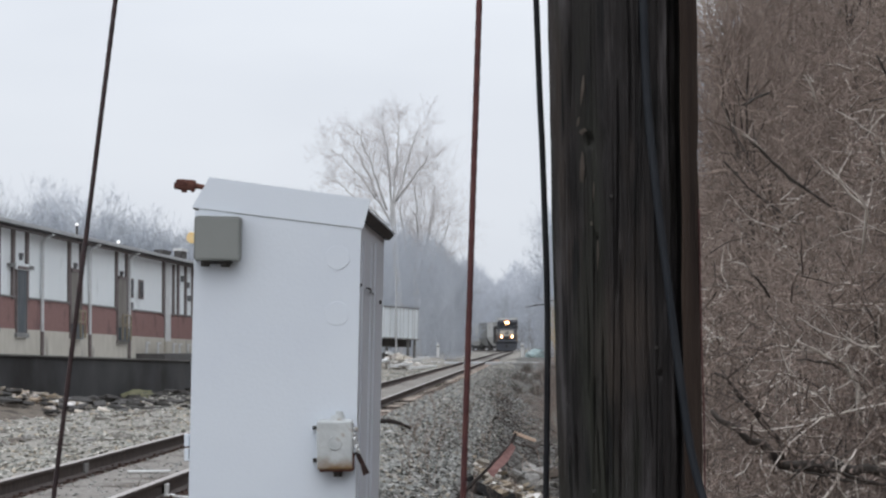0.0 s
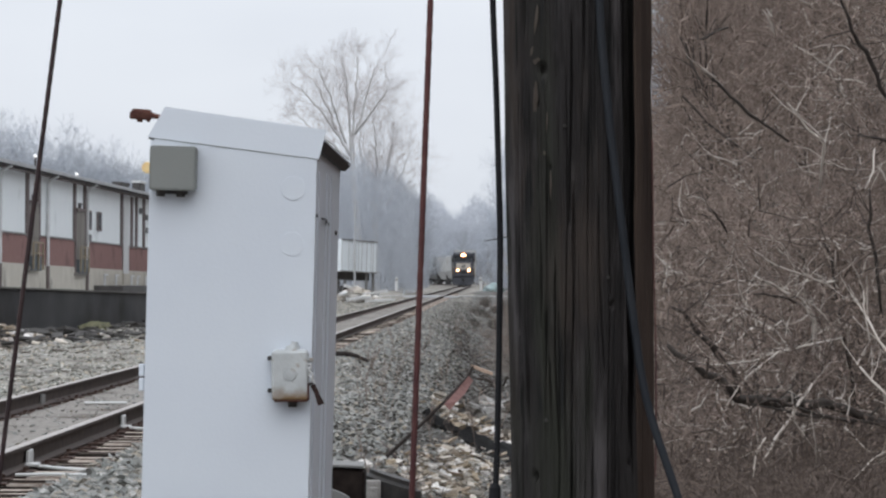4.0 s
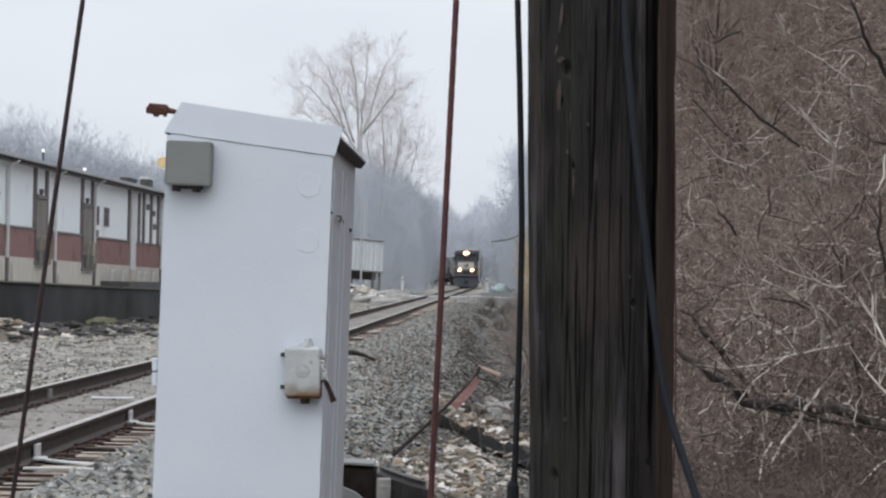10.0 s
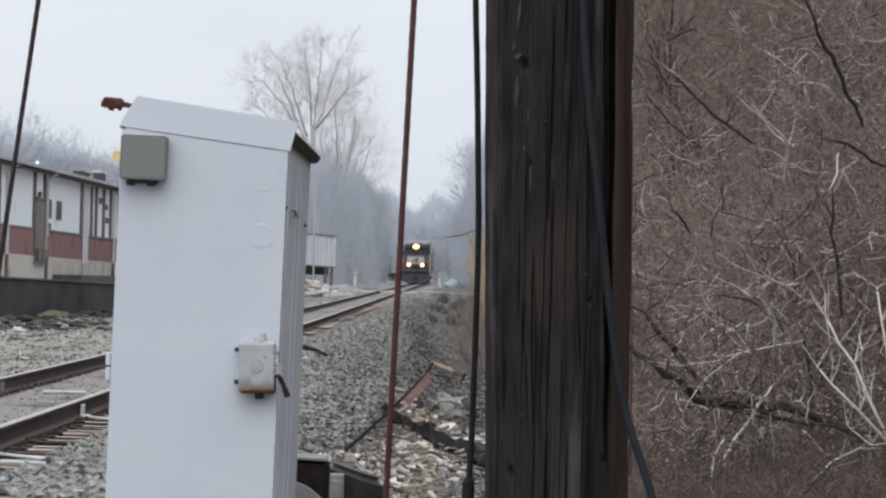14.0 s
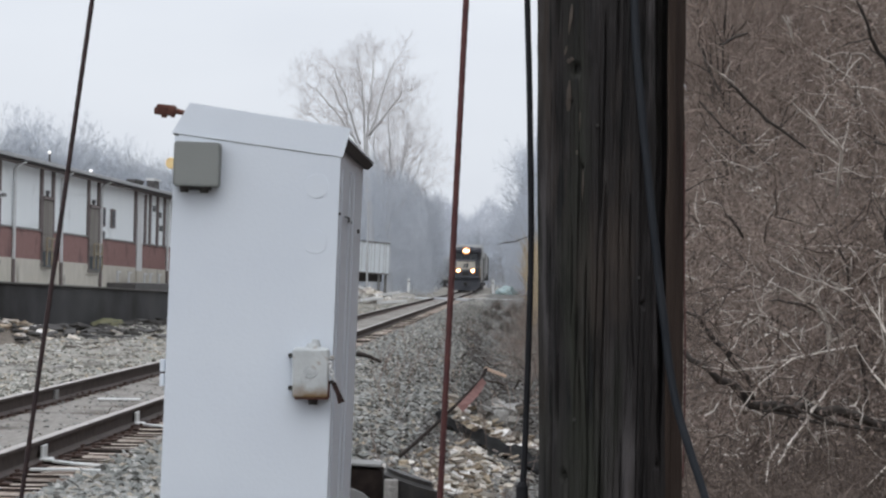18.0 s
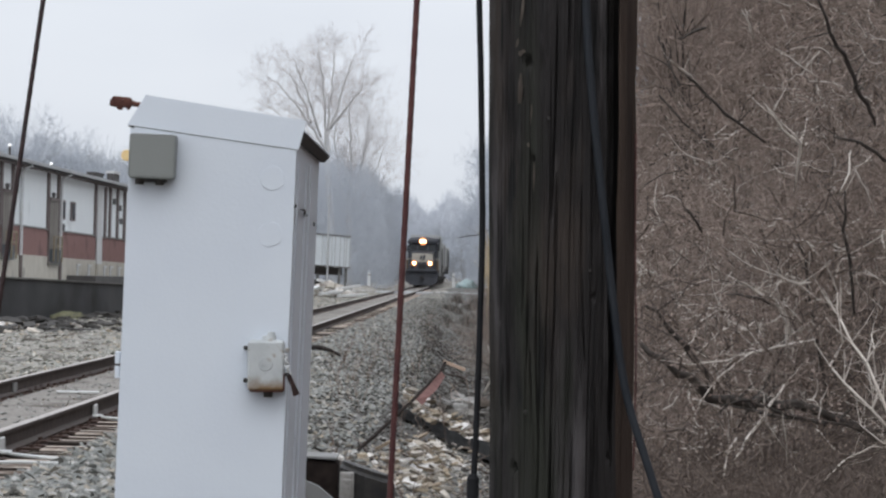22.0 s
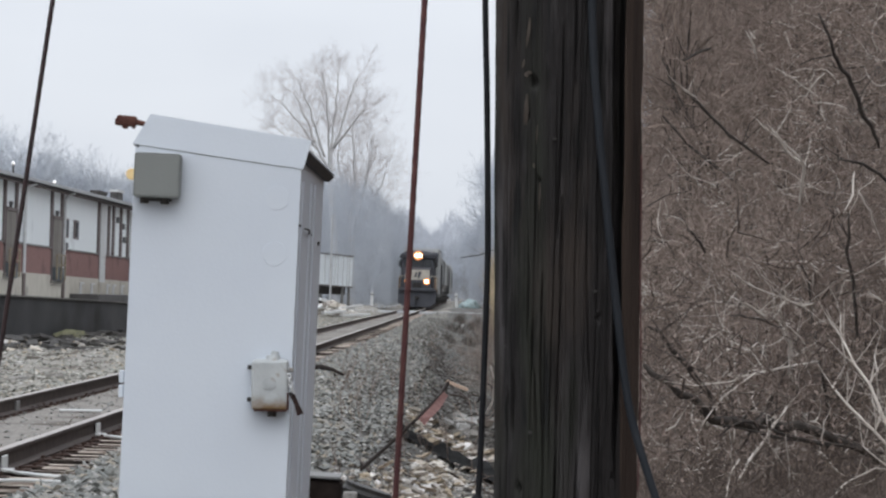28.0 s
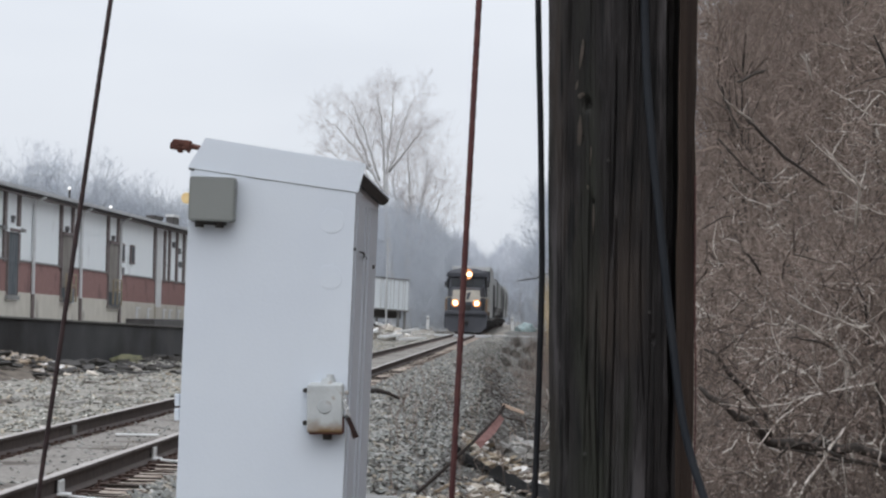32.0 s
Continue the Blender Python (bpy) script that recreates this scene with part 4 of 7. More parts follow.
    part("padlock", bm, PADLOCK, sb, "dark rusty padlock", m=pose(0.099, -0.07, -0.072, 0, -22, 0))
    bm = bmesh.new()
    tube(bm, [(0.070, -0.066, -0.040), (0.080, -0.068, -0.036), (0.088, -0.07, -0.044)], 0.006, 8)
    part("hasp", bm, DARK_METAL, sb, smooth=True)
    # side bolts, rear hinge and the rusty lug behind the hood
    for u, z, w in ((0.05, 1.535, 0.006), (0.50, 1.508, 0.008), (0.85, 1.478, 0.009)):
        bm = bmesh.new()
        cylinder(bm, (0, 0, 0), (0.014, 0, 0), w, w * 0.8, 8)
        part("bolt", bm, DARK_METAL, ob, m=pose(fr + (br - 0.012 - fr) * u + 0.002, 12.6 + 0.7 * u, z))
    bm = bmesh.new()
    tube(bm, [(0, -0.10, 0.010), (0.012, -0.05, 0.008), (0.013, 0.02, 0.0), (0.004, 0.10, -0.012)], [0.003, 0.0042, 0.0042, 0.003], 8)
    part("latch", bm, DARK_METAL, ob, "dark bent latch", smooth=True, m=pose(fr + (br - 0.012 - fr) * 0.36 + 0.006, 12.6 + 0.7 * 0.36, 1.516))
    bm = bmesh.new()
    box(bm, (-0.009, -0.02, -0.05), (0.009, 0.02, -0.004), 0.003)
    box(bm, (-0.009, -0.02, 0.004), (0.009, 0.02, 0.05), 0.003)
    part("hinge", bm, WHITE_PAINT, ob, m=pose(-1.196, 12.62, 0.93))
    bm = bmesh.new()
    box(bm, (-0.046, -0.02, -0.02), (0.03, 0.02, 0.02), 0.009)
    box(bm, (-0.052, -0.015, -0.019), (-0.03, 0.015, 0.007), 0.004)
    cylinder(bm, (0.02, 0, 0), (0.075, 0, -0.006), 0.012, 0.008, 10)
    box(bm, (-0.024, -0.013, -0.029), (-0.002, 0.013, -0.016), 0.004)
    box(bm, (0.012, -0.012, -0.026), (0.026, 0.012, -0.014), 0.004)
    cylinder(bm, (-0.01, -0.018, 0.004), (-0.01, -0.026, 0.004), 0.008, 0.007, 8)
    part("rusty_lug", bm, RUST, ob, "rusty iron lug at the hood", m=pose(-1.207, 12.745, 1.914, 0, 4, 0))
    bm = bmesh.new()
    cylinder(bm, (0, 0.01, 0), (0, -0.01, 0), 0.022, 0.020, 24)
    part("reflector", bm, AMBER, ob, "round amber reflector", m=pose(-1.190, 12.72, 1.714))
    return ob


equipment_cabinet()


# ---- dark relay box and cast post low between cabinet and pole ----
def relay_box():
    ob = thing("relay_box", "dark steel relay box with a pale lid edge", "relay box", pose(-0.50, 14.6, 0))
    bm = bmesh.new()
    box(bm, (-0.18, 0, -0.5), (0.075, 0.3, 0.49), 0.01)
    for v in bm.verts:
        if v.co.z > 0 and v.co.x > 0:
            v.co.z -= 0.02
    part("body", bm, STAKE, ob)
    bm = bmesh.new()
    box(bm, (-0.19, -0.012, 0.0), (0.07, 0.31, 0.012), 0.003)
    part("lid", bm, COPING, ob, "weathered pale lid", m=pose(0, 0, 0.486, 0, 2, 0))
    bm = bmesh.new()
    box(bm, (-0.03, 0, -0.5), (0.03, 0.05, 0.0), 0.006)
    box(bm, (-0.02, -0.008, -0.14), (0.02, 0.0, -0.03), 0.004)
    box(bm, (-0.012, -0.012, -0.11), (0.012, -0.006, -0.09))
    part("terminal_post", bm, CHUNK, ob, "grey cast terminal post", m=pose(0.115, -0.06, 0.435))
    bm = bmesh.new()
    prism(bm, [(-0.19, -0.25, -0.5), (0.085, -0.25, -0.5), (0.085, -0.25, 0.315), (0.0, -0.25, 0.385), (-0.05, -0.25, 0.405), (-0.19, -0.25, 0.405)], [(-0.19, -0.2, -0.5), (0.085, -0.2, -0.5), (0.085, -0.2, 0.315), (0.0, -0.2, 0.385), (-0.05, -0.2, 0.405), (-0.19, -0.2, 0.405)])
    bmesh.ops.recalc_face_normals(bm, faces=bm.faces[:])
    part("cover_plate", bm, COPING, ob, "pale slanted cover plate")
    return ob


relay_box()
bm = bmesh.new()
bmesh.ops.create_cone(bm, cap_ends=True, segments=24, radius1=0.15, radius2=0.13, depth=0.9)
for v in bm.verts:
    if v.co.z > 0:
        v.co.z += 0.04 * (1 - v.co.x / 0.13)
bmesh.ops.bevel(bm, geom=[e for e in bm.edges if all(v.co.z > 0 for v in e.verts)], offset=0.03, segments=3, affect="EDGES")
tagged(part("bollard", bm, DARK_METAL, m=pose(-0.315, 15.0, -0.06)), "black round-topped metal stub post", "post")


# ---- leaning marker, sticks and rubble by the ditch ----
def marker_stake():
    ob = thing("marker_stake", "leaning thin dark stake with a faded red flag", "marker")
    bm = bmesh.new()
    tube(bm, [(-0.93, 37.3, -0.72), (-0.60, 38.8, -0.46), (-0.291, 40.2, -0.2), (0.0, 41.9, 0.06), (0.071, 42.4, 0.184)], [0.024, 0.024, 0.022, 0.02, 0.019], 6)
    part("stake", bm, STAKE, ob)
    bm = bmesh.new()
    edge = [(-0.27, 40.2, -0.20), (-0.12, 41.0, -0.06), (0.02, 41.95, 0.085), (0.075, 42.0, 0.03), (-0.02, 41.1, -0.10), (-0.10, 40.6, -0.17), (-0.20, 40.2, -0.275)]
    prism(bm, [(x, y - 0.06, z) for x, y, z in edge], [(x, y - 0.05, z) for x, y, z in edge])
    bmesh.ops.recalc_face_normals(bm, faces=bm.faces[:])
    part("flag", bm, FLAG_RED, ob, "faded red plastic flag")
    bm = bmesh.new()
    box(bm, (-0.145, -0.03, -0.02), (0.145, 0.03, 0.02), 0.004)
    part("top_board", bm, RAW_WOOD, ob, "pale raw wooden cross piece", m=pose(0.185, 42.45, 0.145, 0, 20, 0))
    return ob


marker_stake()


def stick(points, r, label, mat=DARK_STICK):
    bm = bmesh.new()
    n = len(points)
    tube(bm, points, [r * (1 - 0.6 * i / (n - 1)) for i in range(n)], 6)
    tagged(part("stick", bm, mat, smooth=True), label, "stick", "fallen sticks")


def on_ground(x, y, up=0.03):
    return (x, y, float(ground_z(x, y)) + up)


stick([on_ground(-2.45, 63.6, 0.05), on_ground(-2.2, 62.5, 0.085), on_ground(-2.0, 61.5, 0.09), on_ground(-1.78, 60.4, 0.075)], 0.06, "dark bent stick lying on the ballast", STAKE)
stick([on_ground(-0.98, 39, 0.03), on_ground(-0.80, 38.2, 0.05), on_ground(-0.62, 37.4, 0.02)], 0.025, "thin dark stick lying on the stones")
stick([on_ground(0.55, 40, 0.05), on_ground(0.85, 40.5, 0.25), on_ground(1.15, 41, 0.2)], 0.02, "thin broken twig over the ditch")
# dark roots and one pale stem in the hollow of the ditch
for x, y, dx, dy, up in ((0.05, 90, 0.5, -3, 0.15), (0.3, 88, 0.4, -5, 0.2), (0.55, 86, 0.5, 2, 0.22), (0.7, 84, -0.4, -4, 0.12), (0.9, 87, 0.25, -3, 0.3), (0.2, 84, 0.6, 1, 0.1)):
    stick([on_ground(x, y, 0.02), on_ground(x + dx * 0.4, y + dy * 0.4, up), on_ground(x + dx * 0.8, y + dy * 0.8, up * 0.8), on_ground(x + dx, y + dy, 0.0)], 0.026, "dark wet root in the hollow of the ditch", DARK_STICK)
stick([on_ground(1.05, 80, 0.0), on_ground(1.2, 80, 0.35), on_ground(1.22, 79, 0.8), on_ground(1.1, 78.5, 1.15)], 0.03, "pale bent stem in the ditch", BRUSH_PALE)
for k in range(9):
    x, y = random.uniform(-0.6, 1.0), random.uniform(33, 50)
    a = random.uniform(0, 6.28)
    stick([on_ground(x, y, 0.06), on_ground(x + 0.2 * math.cos(a), y + 0.2 * math.sin(a), 0.12), on_ground(x + 0.5 * math.cos(a), y + 0.5 * math.sin(a), 0.05)], 0.014, "short broken twig on the rubble")

# thin bare weeds in front of the rubble
for k, (x, y) in enumerate(((-0.55, 31.0), (-0.25, 30.5), (0.15, 31.5), (-0.75, 30.8), (0.42, 33.0), (-0.1, 34.0), (-1.25, 44.0), (-1.3, 47.0), (-1.15, 52.0), (-0.95, 44.5), (-0.5, 46.5), (-0.2, 49.0), (0.1, 52.0), (-1.6, 58.0), (-0.9, 61.0), (-1.2, 66.0), (-0.4, 60.0), (-1.5, 71.0))):
    rng = np.random.default_rng(60 + k)
    limbs, twigs = grow(rng, height=rng.uniform(0.7, 1.15), trunk_r=0.006, levels=3, kids=(5, 3, 2), spread=0.45, first=0.3, up=0.4, wiggle=0.08)
    v, f = branch_bars(limbs + twigs, 3)
    weed = new("dry_weed", mesh_np("dry_weed", v, f, BRUSH))
    weed.matrix_world = pose(x, y, float(ground_z(x, y)) + 0.01, 0, 0, k * 50)
    tagged(weed, "thin bare brown weed growing from the gravel", "weed", "weeds by the track")

# the black plastic sheet that lies down the ditch
bm = bmesh.new()
sheet = []
for i in range(22):
    t = i / 21
    cx, cy = -0.62 + 1.75 * t, 48.0 + 6.5 * math.sin(math.pi * min(1.0, 0.12 + 0.72 * t)) - 1.6 * t
    row = []
    for j in range(7):
        w = (j - 3) / 3
        x, y = cx - w * 0.05, cy + w * (0.4 + 1.4 * smooth_step(0.0, 0.45, t) + 0.5 * math.sin(i * 0.9) + 0.35 * math.sin(i * 2.3))
        row.append(bm.verts.new((x, y, float(ground_z(x, y)) + 0.075 + 0.02 * w + 0.028 * math.sin(i * 1.7 + j * 2.1) + 0.018 * math.sin(i * 3.1 - j * 1.3))))
    sheet.append(row)
for r0, r1 in zip(sheet, sheet[1:]):
    for j in range(6):
        bm.faces.new((r0[j], r0[j + 1], r1[j + 1], r1[j]))
bmesh.ops.solidify(bm, geom=bm.faces[:], thickness=0.012)
tagged(part("plastic_sheet", bm, BLACK_SHEET, smooth=True), "crumpled black plastic sheet lying in the ditch", "plastic sheet")


SLAB = np.array([(x, y, z) for z in (-1, 1) for x, y in ((-1, -1), (1, -1), (1, 1), (-1, 1))], float)
SLAB_F = np.array([(0, 3, 2, 1), (4, 5, 6, 7), (0, 1, 5, 4), (1, 2, 6, 5), (2, 3, 7, 6), (3, 0, 4, 7)])


def pile(name, label, spots, sizes, mat, seed, flat=0.75, up=0.0, slab=False, tilt=25, thin=1.0):
    """A heap whose single stones share a few meshes."""
    rng = np.random.default_rng(seed)
    ob = thing(name, label, "rubble")
    shapes = []
    for k in range(7):
        v = ROCK * (1 + rng.uniform(-0.28, 0.28, (8, 1))) + rng.normal(0, 0.15, (8, 3))
        v = v * rng.uniform([0.8, 0.6, 0.45 * flat], [1.3, 1.0, 0.9 * flat])
        if slab:
            v = SLAB * (rng.uniform([0.8, 0.5, 0.22], [1.4, 0.9, 0.5]) * [1, 1, thin]) + rng.normal(0, 0.14, (8, 3)) * [1, 1, thin]
        shapes.append(mesh_np("stone", v, SLAB_F if slab else ROCK_F, mat, flat=True))
    for (x, y, lift), size in zip(spots, sizes):
        st = new("stone", shapes[int(rng.integers(7))])
        st.parent = ob
        st.matrix_basis = pose(x, y, float(ground_z(x, y)) + lift + size * flat * 0.3 + up, rng.uniform(-tilt, tilt), rng.uniform(-tilt, tilt), rng.uniform(0, 360)) @ Matrix.Scale(size, 4)
    return ob


rng = np.random.default_rng(11)
# a band of slabs that falls along the back of the sheet, and a looser heap before it
u = rng.uniform(0, 1, 200) ** 1.25
spots = [(-0.55 + 1.5 * a + rng.normal(0, 0.12), 56.0 + 3.0 * math.sin(a * 3) + rng.normal(0, 1.3), rng.uniform(0, 0.16)) for a in u]
pile("rubble_heap", "band of pale tan and white broken masonry in the ditch", spots, 0.03 + 0.07 * rng.uniform(0, 1, 200) ** 1.7, RUBBLE, 12, slab=True, thin=0.6)
spots = [(-0.17 + 0.30 * a, 43.0 + 2.8 * c + 3.0 * a, rng.uniform(0, 0.12)) for a, c in zip(rng.normal(0, 1, 300), rng.normal(0, 1, 300))]
pile("rubble_heap", "loose heap of tan and white broken masonry by the ballast", spots, 0.024 + 0.062 * rng.uniform(0, 1, 300) ** 1.8, RUBBLE, 16, slab=True, thin=0.62)
spots = [(x, y, 0.08) for x, y in zip(rng.normal(0.5, 0.25, 34), rng.normal(69, 3.5, 34))]
pile("rubble_heap", "scattered grey and white broken stones down the ditch", spots, rng.uniform(0.06, 0.15, 34), CHUNK, 13, slab=True)
wall_x = lambda y: -11.73 + 0.0595 * (y - 90)
# a low heap of soil that carries the rubble
heap_top = lambda y, d: max(0.0, 0.56 - 0.21 * d) * math.exp(-((y - 76.5) / 5.0) ** 2) + max(0.0, 0.26 - 0.14 * d) * math.exp(-((y - 83) / 4.0) ** 2)
spots = [(wall_x(y) + d, y, heap_top(y, d) + 0.03 + 0.10 * rng.uniform(0, 1) / (0.5 + d)) for y, d in zip(np.where(np.arange(290) % 8 < 4, rng.uniform(85, 116, 290), rng.uniform(74, 90, 290)), rng.gamma(2.0, 0.75, 290) + 0.2)]
pile("debris_heap", "thin dark broken asphalt slabs strewn along the wall", spots, 0.05 + 0.24 * rng.uniform(0, 1, 290) ** 1.8, ASPHALT, 14, flat=0.25, slab=True, tilt=10, thin=0.4)
bm = bmesh.new()
rows_of = []
for i in range(45):
    y = 58 + 0.75 * i
    row = []
    for j in range(15):
        d = 0.02 + 3.2 * j / 14
        x = wall_x(y) + d
        row.append(bm.verts.new((x, y, float(ground_z(x, y)) - 0.03 + heap_top(y, d) * (1 + 0.5 * noise.noise(Vector((x * 2.2, y * 0.9, 0)))))))
    rows_of.append(row)
for r0, r1 in zip(rows_of, rows_of[1:]):
    for j in range(14):
        bm.faces.new((r0[j], r0[j + 1], r1[j + 1], r1[j]))
tagged(part("soil_mound", bm, MOUND_SOIL, smooth=True), "low heap of brown soil against the wall", "mound")
spots = []
for y, d in zip(np.where(np.arange(200) % 3 < 2, rng.normal(81.5, 3.3, 200), rng.normal(75, 4.0, 200)), rng.gamma(2.4, 0.5, 200) + 0.3):
    spots.append((wall_x(y) + d, y, heap_top(y, d) * rng.uniform(0.9, 1.2) + 0.05))
pile("debris_heap", "heap of pale tan broken concrete and rubble along the wall", spots, 0.025 + 0.10 * rng.uniform(0, 1, 200) ** 2.2, RUBBLE, 15, flat=0.5, slab=True, tilt=22, thin=0.7)
spots = [(x, y, 0.0) for x, y in zip(rng.uniform(-10.6, -6.4, 180), rng.uniform(52, 98, 180))]
pile("gravel_litter", "scattered pale and dark bits lying on the yard gravel", spots, 0.03 + 0.09 * rng.uniform(0, 1, 180) ** 2, CHUNK, 19, flat=0.4, slab=True, tilt=8)
bm = bmesh.new()
bmesh.ops.create_icosphere(bm, subdivisions=3, radius=1)
for v in bm.verts:
    v.co *= 1 + 0.3 * noise.noise(v.co * 2.5) + 0.2 * noise.noise(v.co * 7)
tagged(part("moss_mound", bm, MOSS, smooth=True, m=pose(-10.8, 98.2, -0.26) @ Matrix.Diagonal((0.42, 2.6, 0.20, 1))), "low mound of green-brown moss and soil", "mound")
# white straps on the rails and the litter between them
def strap(x0, y0, points, label):
    bm = bmesh.new()
    tube(bm, [(x - x0, y - y0, z) for x, y, z in points], 0.014, 6)
    tagged(part("bond_strap", bm, PIPE_WHITE, m=pose(x0, y0, 0)), label, "rail bond", "rail bonds")


for ry in (32.8, 26.2):
    rx = xc(ry) + 0.7525 + 0.03
    bm = bmesh.new()
    box(bm, (0, -0.15, -0.15), (0.025, 0.13, -0.045), 0.01)
    box(bm, (0, -0.22, -0.165), (0.10, -0.02, -0.14), 0.01)
    tagged(part("rail_bond", bm, PIPE_WHITE, m=pose(rx, ry, 0)), "white painted bond plate on the rail web", "rail bond", "rail bonds")
    strap(rx, ry, [(rx + 0.02, ry - 0.1, -0.15), (rx + 0.12, ry - 0.2, -0.162), (rx + 0.3, ry - 0.4, -0.165), (rx + 0.52, ry - 0.55, -0.17)], "white bond strap lying on the ties")
ry = 25.0
rx = xc(ry) + 0.7525
strap(rx, ry, [(rx + 0.1, ry, -0.17), (rx + 0.35, ry + 0.02, -0.165), (rx + 0.62, ry + 0.05, -0.17)], "white painted strap lying across the tie ends")
for ry, side in ((38.3, -1),):
    rx = xc(ry) + side * 0.7525 + 0.028
    bm = bmesh.new()
    box(bm, (-0.012, -0.15, -0.15), (0.018, 0.15, -0.045), 0.006)
    tagged(part("joint_clip", bm, COPING, m=pose(rx, ry, 0)), "pale grey clip on the rail web", "rail clip")
bm = bmesh.new()
box(bm, (-0.24, -0.10, 0), (0.24, 0.10, 0.016), 0.004)
tagged(part("white_board", bm, PIPE_WHITE, m=pose(-4.10, 38.5, -0.15, 0, 0, 8)), "narrow white board lying between the rails", "board")


# ---- retaining wall and the long building behind it ----
def retaining_wall():
    ob = thing("retaining_wall", "long dark stained concrete retaining wall", "retaining wall", kind="structure")
    y = 64.0
    while y < 150:
        y2 = y + 4.6
        top = lambda q: 0.955 - 0.0103 * (q - 90)
        bm = bmesh.new()
        prism(bm, [(wall_x(y), y, -0.9), (wall_x(y2), y2, -0.9), (wall_x(y2) - 0.35, y2, -0.9), (wall_x(y) - 0.35, y, -0.9)],
              [(wall_x(y), y, top(y) - 0.05), (wall_x(y2), y2, top(y2) - 0.05), (wall_x(y2) - 0.35, y2, top(y2) - 0.05), (wall_x(y) - 0.35, y, top(y) - 0.05)])
        part("wall_panel", bm, WET_CONCRETE, ob)
        bm = bmesh.new()
        o = 0.05
        prism(bm, [(wall_x(y) + o, y, top(y) - 0.047), (wall_x(y2) + o, y2 - 0.01, top(y2) - 0.047), (wall_x(y2) - 0.42, y2 - 0.01, top(y2) - 0.047), (wall_x(y) - 0.42, y, top(y) - 0.047)],
              [(wall_x(y) + o, y, top(y)), (wall_x(y2) + o, y2 - 0.01, top(y2)), (wall_x(y2) - 0.42, y2 - 0.01, top(y2)), (wall_x(y) - 0.42, y, top(y))])
        part("coping", bm, WALL_CAP, ob)
        y = y2
    # the raised yard behind the wall
    bm = bmesh.new()
    for y0, z0, y1, z1, e0, e1 in ((62, 0.72, 150, 0.25, wall_x(62) - 0.4, wall_x(150) - 0.4), (150, 0.25, 196, -0.34, wall_x(150) - 0.4, wall_x(150) - 0.4)):
        prism(bm, [(e0, y0, -0.7), (e1, y1, -0.7), (-32, y1, -0.7), (-32, y0, -0.7)], [(e0, y0, z0), (e1, y1, z1), (-32, y1, z1), (-32, y0, z0)])
    part("yard", bm, ROAD, ob, "worn grey yard behind the wall")


retaining_wall()


